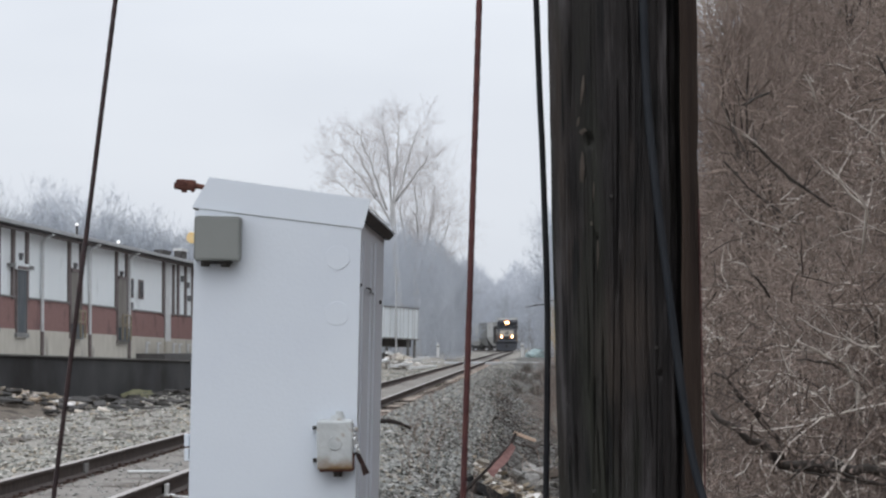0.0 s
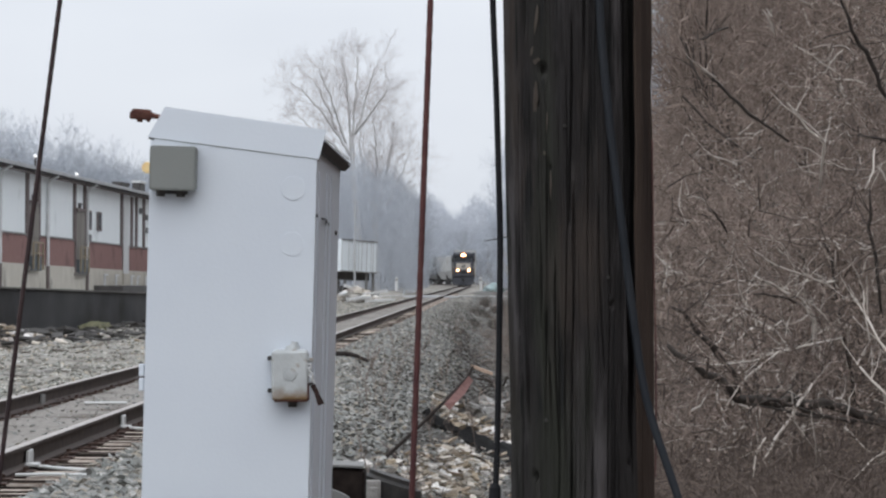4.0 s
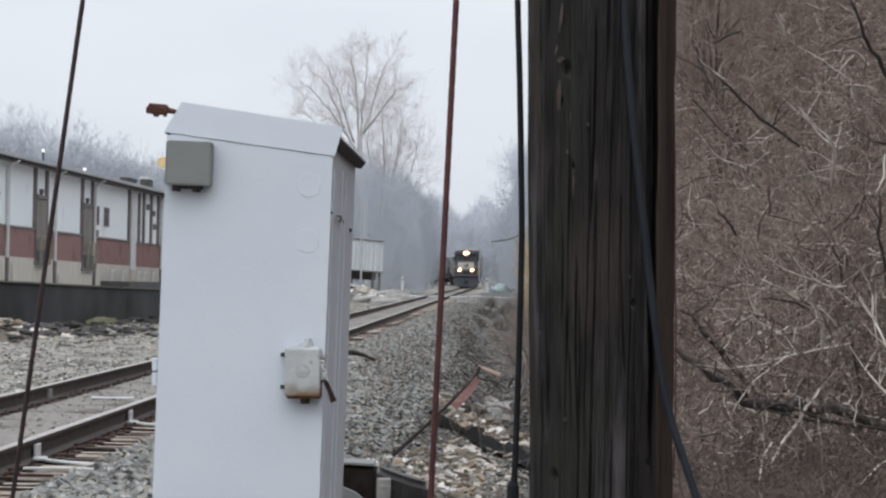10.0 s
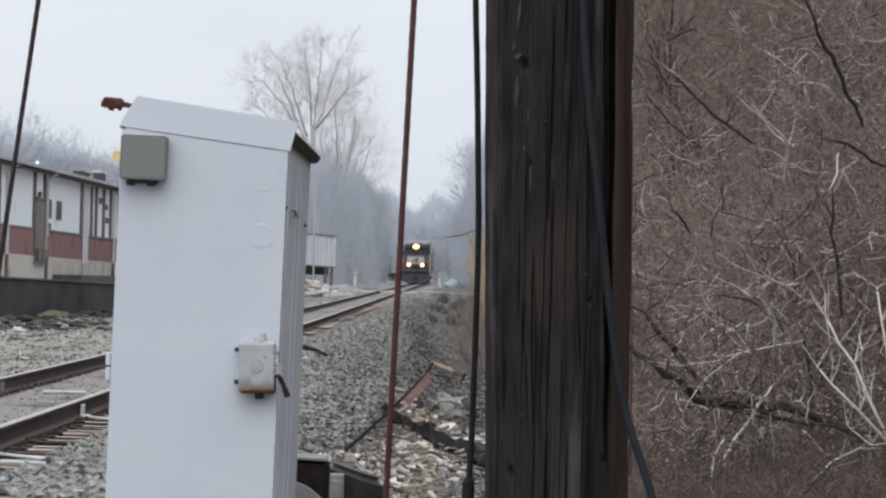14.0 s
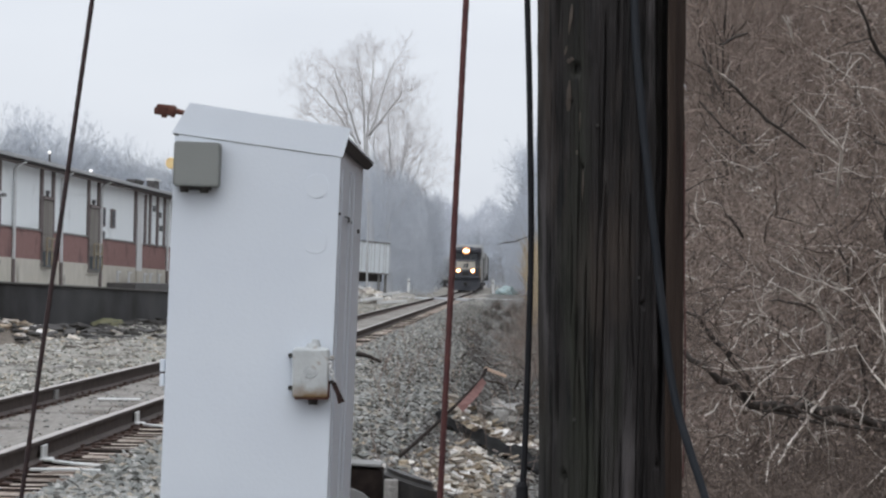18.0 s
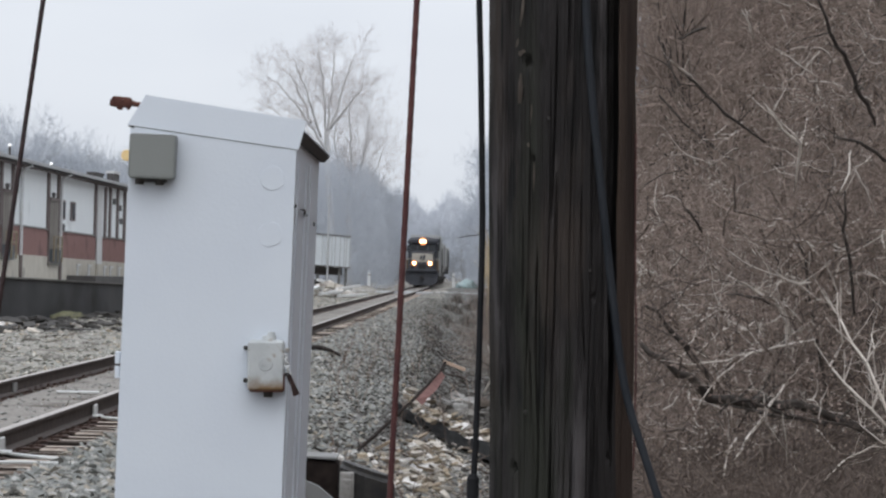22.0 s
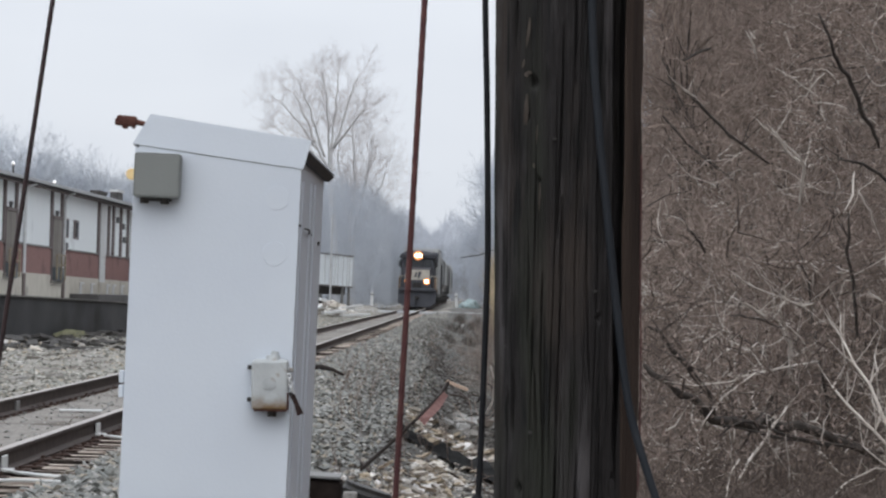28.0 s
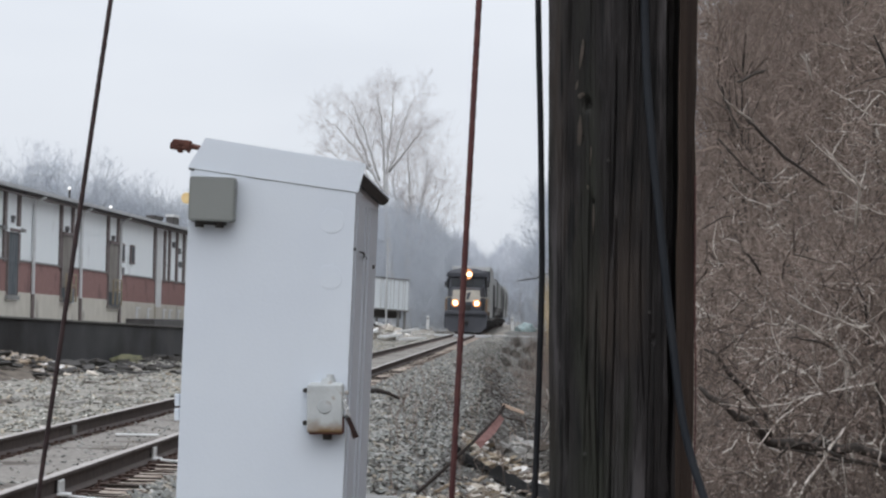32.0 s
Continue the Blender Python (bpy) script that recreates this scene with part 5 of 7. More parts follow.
def building():
    """Local x runs along the wall, y into the building, z up from the rails' level."""
    ex = Vector((0.0446, 0.99898, -0.0075)).normalized()
    ey = Vector((-0.999, 0.0446, 0)).normalized()
    ez = ex.cross(ey)
    m = Matrix(((ex.x, ey.x, ez.x, -16.33), (ex.y, ey.y, ez.y, 125.0), (ex.z, ey.z, ez.z, 0.0), (0, 0, 0, 1)))
    ob = thing("warehouse", "long low warehouse with pale siding over a brick band", "building", m)
    a0, a1, deep = -30.0, 75.0, 14.0

    def slab(name, lo, hi, mat, parent=ob, label="", bevel=0.0):
        bm = bmesh.new()
        box(bm, lo, hi, bevel)
        return part(name, bm, mat, parent, label)

    slab("wall", (a0, 0.12, 0.3), (a1, deep, 5.15), SIDING)
    slab("plinth", (a0, 0.0, 0.2), (a1, 0.12, 1.70), PLINTH, label="weathered beige plinth wall")
    slab("brick_band", (a0, 0.02, 1.70), (a1, 0.12, 2.76), BRICK_BAND, label="red-brown brick band")
    slab("band_cap", (a0, -0.02, 2.76), (a1, 0.10, 2.82), COPING)
    # brown posts that frame the bays
    posts = [-28.0, -21.0, -15.98, -13.29, -10.75, -8.23, 0.16, 2.67, 11.03, 13.58, 23.9, 28.42, 30.83, 33.15, 35.9, 38.6, 43.0, 52.0, 62.0]
    for x in posts:
        slab("trim_post", (x - 0.2, -0.03, 2.70), (x + 0.2, 0.12, 5.052), TRIM_BROWN)
    slab("trim_post", (26.7, -0.03, 2.70), (27.2, 0.12, 5.0), TRIM_BROWN)
    for x0, x1 in zip(posts, posts[1:]):
        if x1 - x0 > 0.7:
            slab("siding_panel", (x0 + 0.25, 0.05, 2.82), (x1 - 0.25, 0.118, 5.05), SIDING)
    # doors with their upper panel and lamp
    for x0, x1, z0, z1, mat, how in ((-10.25, -8.58, 1.58, 3.73, DOOR_BLUE, "dark blue-grey panel door"), (0.3, 2.4, 1.64, 3.95, DOOR_DARK, "brown boarded door"), (11.15, 13.32, 1.5, 3.96, DOOR_DARK, "brown boarded door"), (-15.41, -13.69, 1.72, 4.04, PALE_GREEN, "pale green panel door")):
        d = slab("door", (x0, -0.04, z0), (x1, 0.115, z1), mat, label=how)
        for xx in (x0 - 0.1, x1 + 0.02):
            slab("jamb", (xx, -0.06, z0), (xx + 0.1, 0.1, z1 + 0.08), TRIM_BROWN if mat is not PALE_GREEN else PALE_GREEN, d)
        slab("lintel", (x0 - 0.1, -0.10, z1 + 0.005), (x1 + 0.12, 0.1, z1 + 0.12), TRIM_BROWN if mat is not PALE_GREEN else SIDING, d)
        slab("sill", (x0 - 0.25, -0.10, z0 - 0.16), (x1 + 0.25, 0.02, z0 - 0.01), COPING if x0 < -5 else DOOR_DARK, d)
        for k in range(1, 4):
            slab("board_joint", (x0 + (x1 - x0) * k / 4 - 0.02, -0.055, z0 + 0.03), (x0 + (x1 - x0) * k / 4 + 0.02, -0.04, z1 - 0.05), mat, d)
        lamp = slab("wall_lamp", ((x0 + x1) / 2 - 0.15, -0.08, 4.16), ((x0 + x1) / 2 + 0.12, 0.05, 4.30), LAMP_BODY, label="grey wall lamp", bevel=0.02)
        slab("arm", ((x0 + x1) / 2 - 0.04, -0.05, 4.06), ((x0 + x1) / 2 + 0.06, 0.05, 4.16), LAMP_BODY, lamp)
    for x in (-11.3, -7.9):
        slab("bracket", (x - 0.35, -0.12, 3.78), (x + 0.35, 0.1, 3.9), COPING)
    slab("canopy", (-10.6, -0.08, 3.72), (-8.3, 0.1, 3.95), SIDING)
    # stairs with yellow rails
    for x in (1.2, 12.2):
        st = slab("stair", (x - 0.95, -0.16, 1.46), (x + 1.15, 0.0, 2.0), DOOR_BLUE, label="dark steel landing with a hand rail")
        for z in (2.08, 2.48):
            slab("rail", (x - 0.9, -0.24, z), (x + 1.2, -0.2, z + 0.06), YELLOW, st, "faded yellow hand rail")
        for xx in (x - 0.9, x + 0.2, x + 1.2):
            slab("rail_post", (xx - 0.05, -0.24, 1.5), (xx + 0.05, -0.18, 2.5), YELLOW, st)
    # windows
    for x0, x1 in ((14.2, 15.3), (16.95, 18.0)):
        w = slab("window", (x0, -0.02, 3.28), (x1, 0.115, 4.07), TRIM_BROWN, label="small dark framed window")
        slab("pane", (x0 + 0.14, -0.03, 3.36), (x1 - 0.14, -0.022, 3.99), GLASS_DARK, w)
    for x in (19.3, 22.5, 27.2, 29.1, 31.9, 36.0, 39.0):
        w = slab("window", (x - 0.55, -0.03, 0.8), (x + 0.55, 0.11, 1.5), PIPE_WHITE, label="white basement window")
        slab("pane", (x - 0.1, -0.04, 0.85), (x + 0.45, -0.032, 1.42), PLINTH, w)
    # downspouts: white above, dark below
    for x in (-24.0, -5.63, 4.34, 13.95, 33.9, 45.0):
        bm = bmesh.new()
        cylinder(bm, (x, -0.05, 1.66), (x, -0.05, 4.85), 0.07, 0.07, 10)
        tube(bm, [(x, -0.05, 4.8), (x, -0.15, 4.98), (x, -0.45, 5.1)], 0.06, 8)
        part("downspout", bm, PIPE_WHITE, ob, "white downspout")
        bm = bmesh.new()
        cylinder(bm, (x, -0.06, 0.3), (x, -0.06, 1.66), 0.07, 0.07, 10)
        part("drain_pipe", bm, TRIM_BROWN, ob, "dark brown drain pipe")
    slab("pilaster", (24.2, -0.06, 1.55), (25.7, 0.0, 5.0), PIPE_WHITE, label="broad white pilaster")
    slab("pilaster_foot", (24.1, -0.08, 0.5), (25.8, 0.0, 1.55), PLINTH)
    for x, z in ((29.6, 4.45), (31.4, 4.2), (31.9, 3.6), (14.7, 2.95)):
        slab("meter_box", (x - 0.2, -0.08, z - 0.13), (x + 0.2, 0.05, z + 0.13), LAMP_BODY, label="small dark box", bevel=0.02)
    # eave, gutter and roof
    slab("soffit", (a0 - 0.4, -0.30, 5.055), (a1 + 0.4, 0.2, 5.085), TRIM_BROWN)
    bm = bmesh.new()
    tube(bm, [(a0 - 0.4, -0.43, 5.135), (a1 + 0.4, -0.43, 5.135)], 0.022, 8)
    part("gutter", bm, GUTTER, ob, "dark gutter")
    slab("fascia", (a0 - 0.4, -0.38, 5.115), (a1 + 0.4, -0.33, 5.16), GUTTER)
    bm = bmesh.new()
    prism(bm, [(a0 - 0.4, -0.46, 5.16), (a1 + 0.4, -0.46, 5.16), (a1 + 0.4, deep / 2, 5.40), (a0 - 0.4, deep / 2, 5.40)], [(a0 - 0.4, -0.46, 5.28), (a1 + 0.4, -0.46, 5.28), (a1 + 0.4, deep / 2, 5.50), (a0 - 0.4, deep / 2, 5.50)])
    prism(bm, [(a0 - 0.4, deep / 2, 5.40), (a1 + 0.4, deep / 2, 5.40), (a1 + 0.4, deep + 0.6, 5.2), (a0 - 0.4, deep + 0.6, 5.2)], [(a0 - 0.4, deep / 2, 5.50), (a1 + 0.4, deep / 2, 5.50), (a1 + 0.4, deep + 0.6, 5.28), (a0 - 0.4, deep + 0.6, 5.28)])
    part("roof", bm, ROOF_GREY, ob, "pale grey flat roof")
    for x0, x1, z in ((24.5, 26.9, 5.56), (30.4, 32.2, 5.82)):
        v = slab("roof_vent", (x0, 0.15, 5.2), (x1, 0.5, z), GUTTER, label="dark rooftop ventilation unit", bevel=0.05)
        slab("vent_hood", (x0 - 0.05, 0.10, z - 0.06), (x1 + 0.05, 0.53, z + 0.05), PIPE_WHITE if x0 > 25 else GUTTER, v)
    return ob


building()

# dark low roof beside the building's far end
bm = bmesh.new()
prism(bm, [(-14.4, 141, 0.2), (-11.0, 176, -0.2), (-12.6, 176, -0.2), (-15.6, 141, 0.2)], [(-14.4, 141, 0.85), (-11.0, 176, 0.75), (-12.6, 176, 0.78), (-15.6, 141, 0.86)])
tagged(part("parked_flatbed", bm, GUTTER), "dark low flat structure in the yard", "flatbed")


TRAILER_POST = material("grey trailer post", (0.60, 0.62, 0.63), 0.6, 0, (0.52, 0.54, 0.55), 2)
POST_GREY = material("galvanised post", (0.50, 0.51, 0.52), 0.5, 0.2, (0.42, 0.43, 0.44), 3)


# ---- trailer, lamp post and litter near the crossing ----
def trailer():
    """Local x runs along the side that faces the track, y into the trailer."""
    ob = thing("box_trailer", "white box trailer parked beside the track", "trailer", pose(-8.12, 213.5, 0, 0, 0, 0) @ pose(0, 0, 0, 0, 0, 55) @ pose(0, 0, 0, 0, 2.0, 0))
    bm = bmesh.new()
    box(bm, (0, 0, 1.62), (3.76, 2.5, 3.64), 0.04)
    body = part("body", bm, TRAILER_WHITE, ob)
    for x in (0.05, 0.75, 1.27, 1.79, 2.14, 2.68, 3.13, 3.35, 3.71):
        bm = bmesh.new()
        box(bm, (x - 0.03, -0.04, 1.64), (x + 0.03, 0.0, 3.62))
        part("post", bm, TRAILER_POST, body)
    for z in (1.60, 3.58):
        bm = bmesh.new()
        box(bm, (0, -0.05, z), (3.76, 0.0, z + 0.08))
        part("side_rail", bm, COPING, body)
    bm = bmesh.new()
    box(bm, (-0.02, 0.1, 1.7), (0.0, 2.4, 3.56))
    part("end_door", bm, TRAILER_WHITE, body)
    for x in (0.8, 1.7):
        bm = bmesh.new()
        cylinder(bm, (x, 0.05, 0.25), (x, 0.4, 0.25), 0.5, 0.5, 18)
        w = part("wheel", bm, DARK_METAL, ob, "dark tyre")
        bm = bmesh.new()
        cylinder(bm, (x, 0.0, 0.25), (x, 0.05, 0.25), 0.24, 0.22, 14)
        part("rim", bm, COPING, w)
    bm = bmesh.new()
    box(bm, (0.1, 0.5, 1.15), (3.7, 2.0, 1.62))
    part("chassis", bm, GUTTER, ob)
    for x in (2.9, 3.6):
        for y in (0.06, 2.3):
            bm = bmesh.new()
            box(bm, (x - 0.06, y, -0.3), (x + 0.06, y + 0.14, 1.6))
            part("landing_leg", bm, COPING, ob)


trailer()


def lamp_post(x, y, top, r=0.06):
    ob = thing("lamp_post", "slim pale grey lamp post", "lamp post", pose(x, y, 0))
    bm = bmesh.new()
    cylinder(bm, (0, 0, -0.4), (0, 0, top), r * 1.2, r * 0.8, 10)
    part("pole", bm, POST_GREY, ob)
    bm = bmesh.new()
    cylinder(bm, (0, 0, -0.4), (0, 0, 0.1), 0.16, 0.14, 10)
    part("base", bm, CHUNK, ob)


lamp_post(-7.22, 213.9, 6.05)
for x, z in ((-32.71, 10.22), (-29.57, 8.87)):
    ob = thing("street_lamp", "street lamp with a small white light", "street lamp", pose(x, 255, 0))
    bm = bmesh.new()
    cylinder(bm, (0, 0, 0), (0, 0, z), 0.12, 0.08, 8)
    part("pole", bm, GUTTER, ob)
    bm = bmesh.new()
    bmesh.ops.create_uvsphere(bm, u_segments=12, v_segments=8, radius=0.115)
    part("lamp_head", bm, LAMP_WHITE, ob, "small white light", smooth=True, m=pose(0, -0.1, z))

# crossing road
bm = bmesh.new()
ROAD_Y0, ROAD_Y1 = 234.0, 240.5
for x0, x1 in ((-60, xc(237) - 0.82), (xc(237) - 0.68, xc(237) + 0.68), (xc(237) + 0.82, 3.4)):
    box(bm, (x0, ROAD_Y0, -0.45), (x1, ROAD_Y1, -0.03 if -4 < x0 < -3 else -0.05), 0.02)
tagged(part("road", bm, ROAD), "worn grey asphalt road over the track", "road", kind="structure")
for x0, x1 in ((-9.0, -4.2), (-1.4, 1.6)):
    bm = bmesh.new()
    box(bm, (x0, ROAD_Y0 + 0.5, -0.046), (x1, ROAD_Y0 + 1.0, -0.042))
    tagged(part("stop_line", bm, ROAD_WHITE), "worn white stop line painted on the road", "road line", "road lines", "structure")


def white_post(x, y, h, lean=0):
    ob = thing("crossing_post", "short white marker post by the crossing", "post", pose(x, y, float(ground_z(x, y)) - 0.1, 0, lean, 0), "crossing posts")
    bm = bmesh.new()
    box(bm, (-0.1, -0.05, 0), (0.1, 0.05, h), 0.02)
    part("post", bm, PIPE_WHITE, ob)
    bm = bmesh.new()
    box(bm, (-0.11, -0.06, h - 0.25), (0.11, 0.06, h - 0.15), 0.01)
    part("band", bm, COPING, ob)


white_post(-5.22, 243.4, 1.1)
white_post(0.89, 243.6, 1.1, -4)
bm = bmesh.new()
bmesh.ops.create_icosphere(bm, subdivisions=3, radius=1)
for v in bm.verts:
    v.co *= 1 + 0.4 * noise.noise(v.co * 2.0) + 0.25 * noise.noise(v.co * 5.0)
tagged(part("tarpaulin", bm, TEAL_TARP, smooth=True, m=pose(1.86, 247, 0.28) @ Matrix.Diagonal((0.75, 1.2, 0.58, 1))), "pale teal tarpaulin heaped beside the crossing", "tarpaulin")
rng = np.random.default_rng(21)
spots = [(x, y, max(0, 1.0 - 0.5 * abs(x + 6.9)) * rng.uniform(0.1, 1)) for x, y in zip(rng.normal(-6.7, 0.8, 130), rng.uniform(203, 212, 130))]
pile("debris_heap", "heap of pale boards and broken concrete before the trailer", spots, rng.uniform(0.08, 0.27, 130), PALE_DEBRIS, 22, flat=0.3, slab=True, tilt=14)
for k, (x, y, z, l, a) in enumerate(((-5.55, 204.6, 0.33, 1.35, -9), (-6.2, 205, 0.12, 1.6, -6), (-7.0, 207, 0.55, 1.3, 16), (-6.6, 202.6, -0.02, 1.5, -6), (-5.3, 202, -0.15, 2.0, -2), (-7.4, 205, 0.3, 1.1, -12))):
    bm = bmesh.new()
    box(bm, (-l / 2, -0.2, -0.08), (l / 2, 0.2, 0.08), 0.015)
    tagged(part("white_plank", bm, PIPE_WHITE, m=pose(x, y, z, 0, a, 10 * k)), "white painted plank on the debris heap", "plank", "planks")


# ---- the train ----
def wheel_set(parent, y):
    bm = bmesh.new()
    for sx in (-0.75, 0.75):
        cylinder(bm, (sx - 0.07, y, 0.5), (sx + 0.07, y, 0.5), 0.5, 0.5, 20)
    cylinder(bm, (-0.75, y, 0.5), (0.75, y, 0.5), 0.09, 0.09, 8)
    return part("wheel", bm, DARK_METAL, parent)


def locomotive():
    """Front at y = 0, body towards +y, so that it faces down the track."""
    ob = thing("locomotive", "black diesel locomotive with lit headlight and ditch lights", "locomotive")

    def slab(name, lo, hi, mat, parent=ob, label="", bevel=0.0):
        bm = bmesh.new()
        box(bm, lo, hi, bevel)
        return part(name, bm, mat, parent, label)

    frame_part = slab("underframe", (-1.5, 0.35, 1.1), (1.5, 20.6, 1.62), LOCO_BLACK)
    slab("side_sill", (-1.53, 1.6, 1.35), (1.53, 19.8, 1.60), LOCO_LIT_SIDE, frame_part, "brown side sill tinted for lamp light")
    # pilot and anticlimber
    bm = bmesh.new()
    prism(bm, [(-1.12, 0.15, 0.12), (1.12, 0.15, 0.12), (1.12, 0.5, 0.12), (-1.12, 0.5, 0.12)], [(-1.50, 0.19, 0.52), (1.50, 0.19, 0.52), (1.50, 0.5, 0.52), (-1.50, 0.5, 0.52)])
    prism(bm, [(-1.50, 0.19, 0.52), (1.50, 0.19, 0.52), (1.50, 0.5, 0.52), (-1.50, 0.5, 0.52)], [(-1.55, 0.25, 1.42), (1.55, 0.25, 1.42), (1.55, 0.5, 1.42), (-1.55, 0.5, 1.42)])
    part("pilot", bm, LOCO_BLACK, ob, "black snow plough pilot")
    slab("anticlimber", (-1.45, 0.0, 1.40), (1.45, 0.45, 1.66), LOCO_BLACK, bevel=0.04)
    for sx in (-1, 1):
        slab("step_well", (min(sx * 1.1, sx * 1.55), 0.5, 0.35), (max(sx * 1.1, sx * 1.55), 1.5, 1.5), LOCO_BLACK)
    bm = bmesh.new()
    box(bm, (-0.16, -0.55, 0.72), (0.16, 0.25, 1.02), 0.06)
    part("coupler", bm, DARK_METAL, ob)
    # nose with its pale stripes
    bm = bmesh.new()
    prism(bm, [(-1.12, 0.95, 1.62), (1.12, 0.95, 1.62), (1.30, 2.6, 1.62), (-1.30, 2.6, 1.62)], [(-0.98, 1.12, 3.24), (0.98, 1.12, 3.24), (1.2, 2.6, 3.40), (-1.2, 2.6, 3.40)])
    nose = part("nose", bm, LOCO_BLACK, ob)
    bm = bmesh.new()
    prism(bm, [(-1.03, 0.998, 2.32), (1.03, 0.998, 2.32), (1.03, 1.035, 2.32), (-1.03, 1.035, 2.32)], [(-0.97, 1.068, 3.16), (0.97, 1.068, 3.16), (0.97, 1.10, 3.16), (-0.97, 1.10, 3.16)])
    part("nose_panel", bm, LOCO_NOSE, nose, "pale grey nose panel")
    bm = bmesh.new()
    prism(bm, [(-0.02, 0.97, 2.48), (0.16, 0.97, 2.48), (0.16, 1.005, 2.48), (-0.02, 1.005, 2.48)], [(0.08, 1.038, 3.0), (0.34, 1.038, 3.0), (0.34, 1.075, 3.0), (0.08, 1.075, 3.0)])
    prism(bm, [(-0.30, 0.975, 2.54), (-0.10, 0.975, 2.54), (-0.10, 1.005, 2.54), (-0.30, 1.005, 2.54)], [(-0.14, 1.033, 2.96), (0.0, 1.033, 2.96), (0.0, 1.07, 2.96), (-0.14, 1.07, 2.96)])
    part("nose_emblem", bm, LOCO_BLACK, nose, "dark slanted emblem")
    slab("nose_door", (-0.35, 0.93, 1.66), (0.35, 0.99, 2.1), DARK_METAL, nose)
    # cab
    bm = bmesh.new()
    prism(bm, [(-1.36, 2.4, 1.62), (1.36, 2.4, 1.62), (1.50, 5.2, 1.62), (-1.50, 5.2, 1.62)], [(-1.28, 2.75, 4.42), (1.28, 2.75, 4.42), (1.44, 5.2, 4.42), (-1.44, 5.2, 4.42)])
    cab = part("cab", bm, LOCO_BLACK, ob)
    bm = bmesh.new()
    for (w0, y0, z0), (w1, y1, z1) in (((1.54, 2.42, 4.16), (1.42, 2.38, 4.42)), ((1.42, 2.38, 4.42), (1.08, 2.48, 4.64)), ((1.08, 2.48, 4.64), (0.55, 2.62, 4.75))):
        prism(bm, [(-w0, y0, z0), (w0, y0, z0), (w0, 5.4, z0), (-w0, 5.4, z0)], [(-w1, y1, z1), (w1, y1, z1), (w1, 5.4, z1), (-w1, 5.4, z1)])
    part("cab_roof", bm, LOCO_BLACK, cab)
    for x0, x1 in ((-1.15, -0.55), (-0.45, 0.45), (0.55, 1.15)):
        bm = bmesh.new()
        prism(bm, [(x0, 2.565, 3.42), (x1, 2.565, 3.42), (x1, 2.61, 3.42), (x0, 2.61, 3.42)], [(x0, 2.63, 4.02), (x1, 2.63, 4.02), (x1, 2.675, 4.02), (x0, 2.675, 4.02)])
        part("windshield", bm, GLASS_DARK, cab, "dark windshield pane")
    for sx in (-1, 1):
        slab("side_window", (min(sx * 1.40, sx * 1.48), 3.2, 3.3), (max(sx * 1.40, sx * 1.48), 4.7, 4.0), GLASS_DARK, cab)
        slab("mirror", (min(sx * 1.5, sx * 1.62), 2.9, 3.4), (max(sx * 1.5, sx * 1.62), 2.98, 3.8), DARK_METAL, cab)
    # lamps
    hl = slab("headlight_housing", (-0.38, 2.22, 4.15), (0.38, 2.6, 4.51), LOCO_BLACK, label="headlight housing", bevel=0.03)
    for sx in (-0.15, 0.15):
        bm = bmesh.new()
        cylinder(bm, (sx, 2.2, 4.33), (sx, 2.24, 4.33), 0.155, 0.155, 20)
        part("headlight", bm, HEADLIGHT, hl, "glowing warm headlight")
    bm = bmesh.new()
    cylinder(bm, (0, 2.215, 4.33), (0, 2.23, 4.33), 0.38, 0.38, 28)
    part("reflector", bm, LAMP_HALO, hl, "glowing disc for the halo round the lamp")
    for sx in (-0.77, 0.77):
        d = slab("ditch_light_housing", (sx - 0.2, 0.1, 2.0), (sx + 0.2, 0.45, 2.42), LOCO_BLACK, label="ditch light housing", bevel=0.03)
        slab("bracket", (sx - 0.05, 0.2, 1.66), (sx + 0.05, 0.4, 2.1), LOCO_BLACK, d)
        bm = bmesh.new()
        cylinder(bm, (sx, 0.07, 2.21), (sx, 0.11, 2.21), 0.15, 0.15, 20)
        part("ditch_light", bm, HEADLIGHT, d, "glowing warm ditch light")
        bm = bmesh.new()
        cylinder(bm, (sx, 0.09, 2.21), (sx, 0.10, 2.21), 0.27, 0.27, 24)
        part("reflector", bm, LAMP_HALO, d, "glowing disc for the halo round the lamp")
    # added sloping panels, coloured as the side lit by the ditch lights
    for sx in (-1, 1):
        bm = bmesh.new()
        prism(bm, [(sx * 1.40, 0.7, 0.6), (sx * 1.54, 0.7, 0.6), (sx * 1.54, 1.5, 0.6), (sx * 1.40, 1.5, 0.6)], [(sx * 1.40, 1.2, 2.5), (sx * 1.54, 1.2, 2.5), (sx * 1.54, 1.9, 2.5), (sx * 1.40, 1.9, 2.5)])
        bmesh.ops.recalc_face_normals(bm, faces=bm.faces[:])
        part("step_guard", bm, LOCO_LIT_SIDE, ob, "added brown panel for lamp light on the side")
    # long hood, radiators, tank
    hood = slab("long_hood", (-0.98, 5.2, 1.62), (0.98, 19.6, 4.45), LOCO_BLACK, bevel=0.08)
    for k in range(9):
        for sx in (-1, 1):
            slab("hood_door", (min(sx * 0.98, sx * 1.02), 5.6 + k * 1.2, 1.75), (max(sx * 0.98, sx * 1.02), 6.7 + k * 1.2, 3.8), LOCO_BLACK, hood)
    slab("radiator", (-1.5, 16.4, 3.9), (1.5, 19.9, 4.78), LOCO_BLACK, hood, bevel=0.05)
    slab("exhaust_stack", (-0.4, 10.4, 4.45), (0.4, 11.4, 4.75), DARK_METAL, hood)
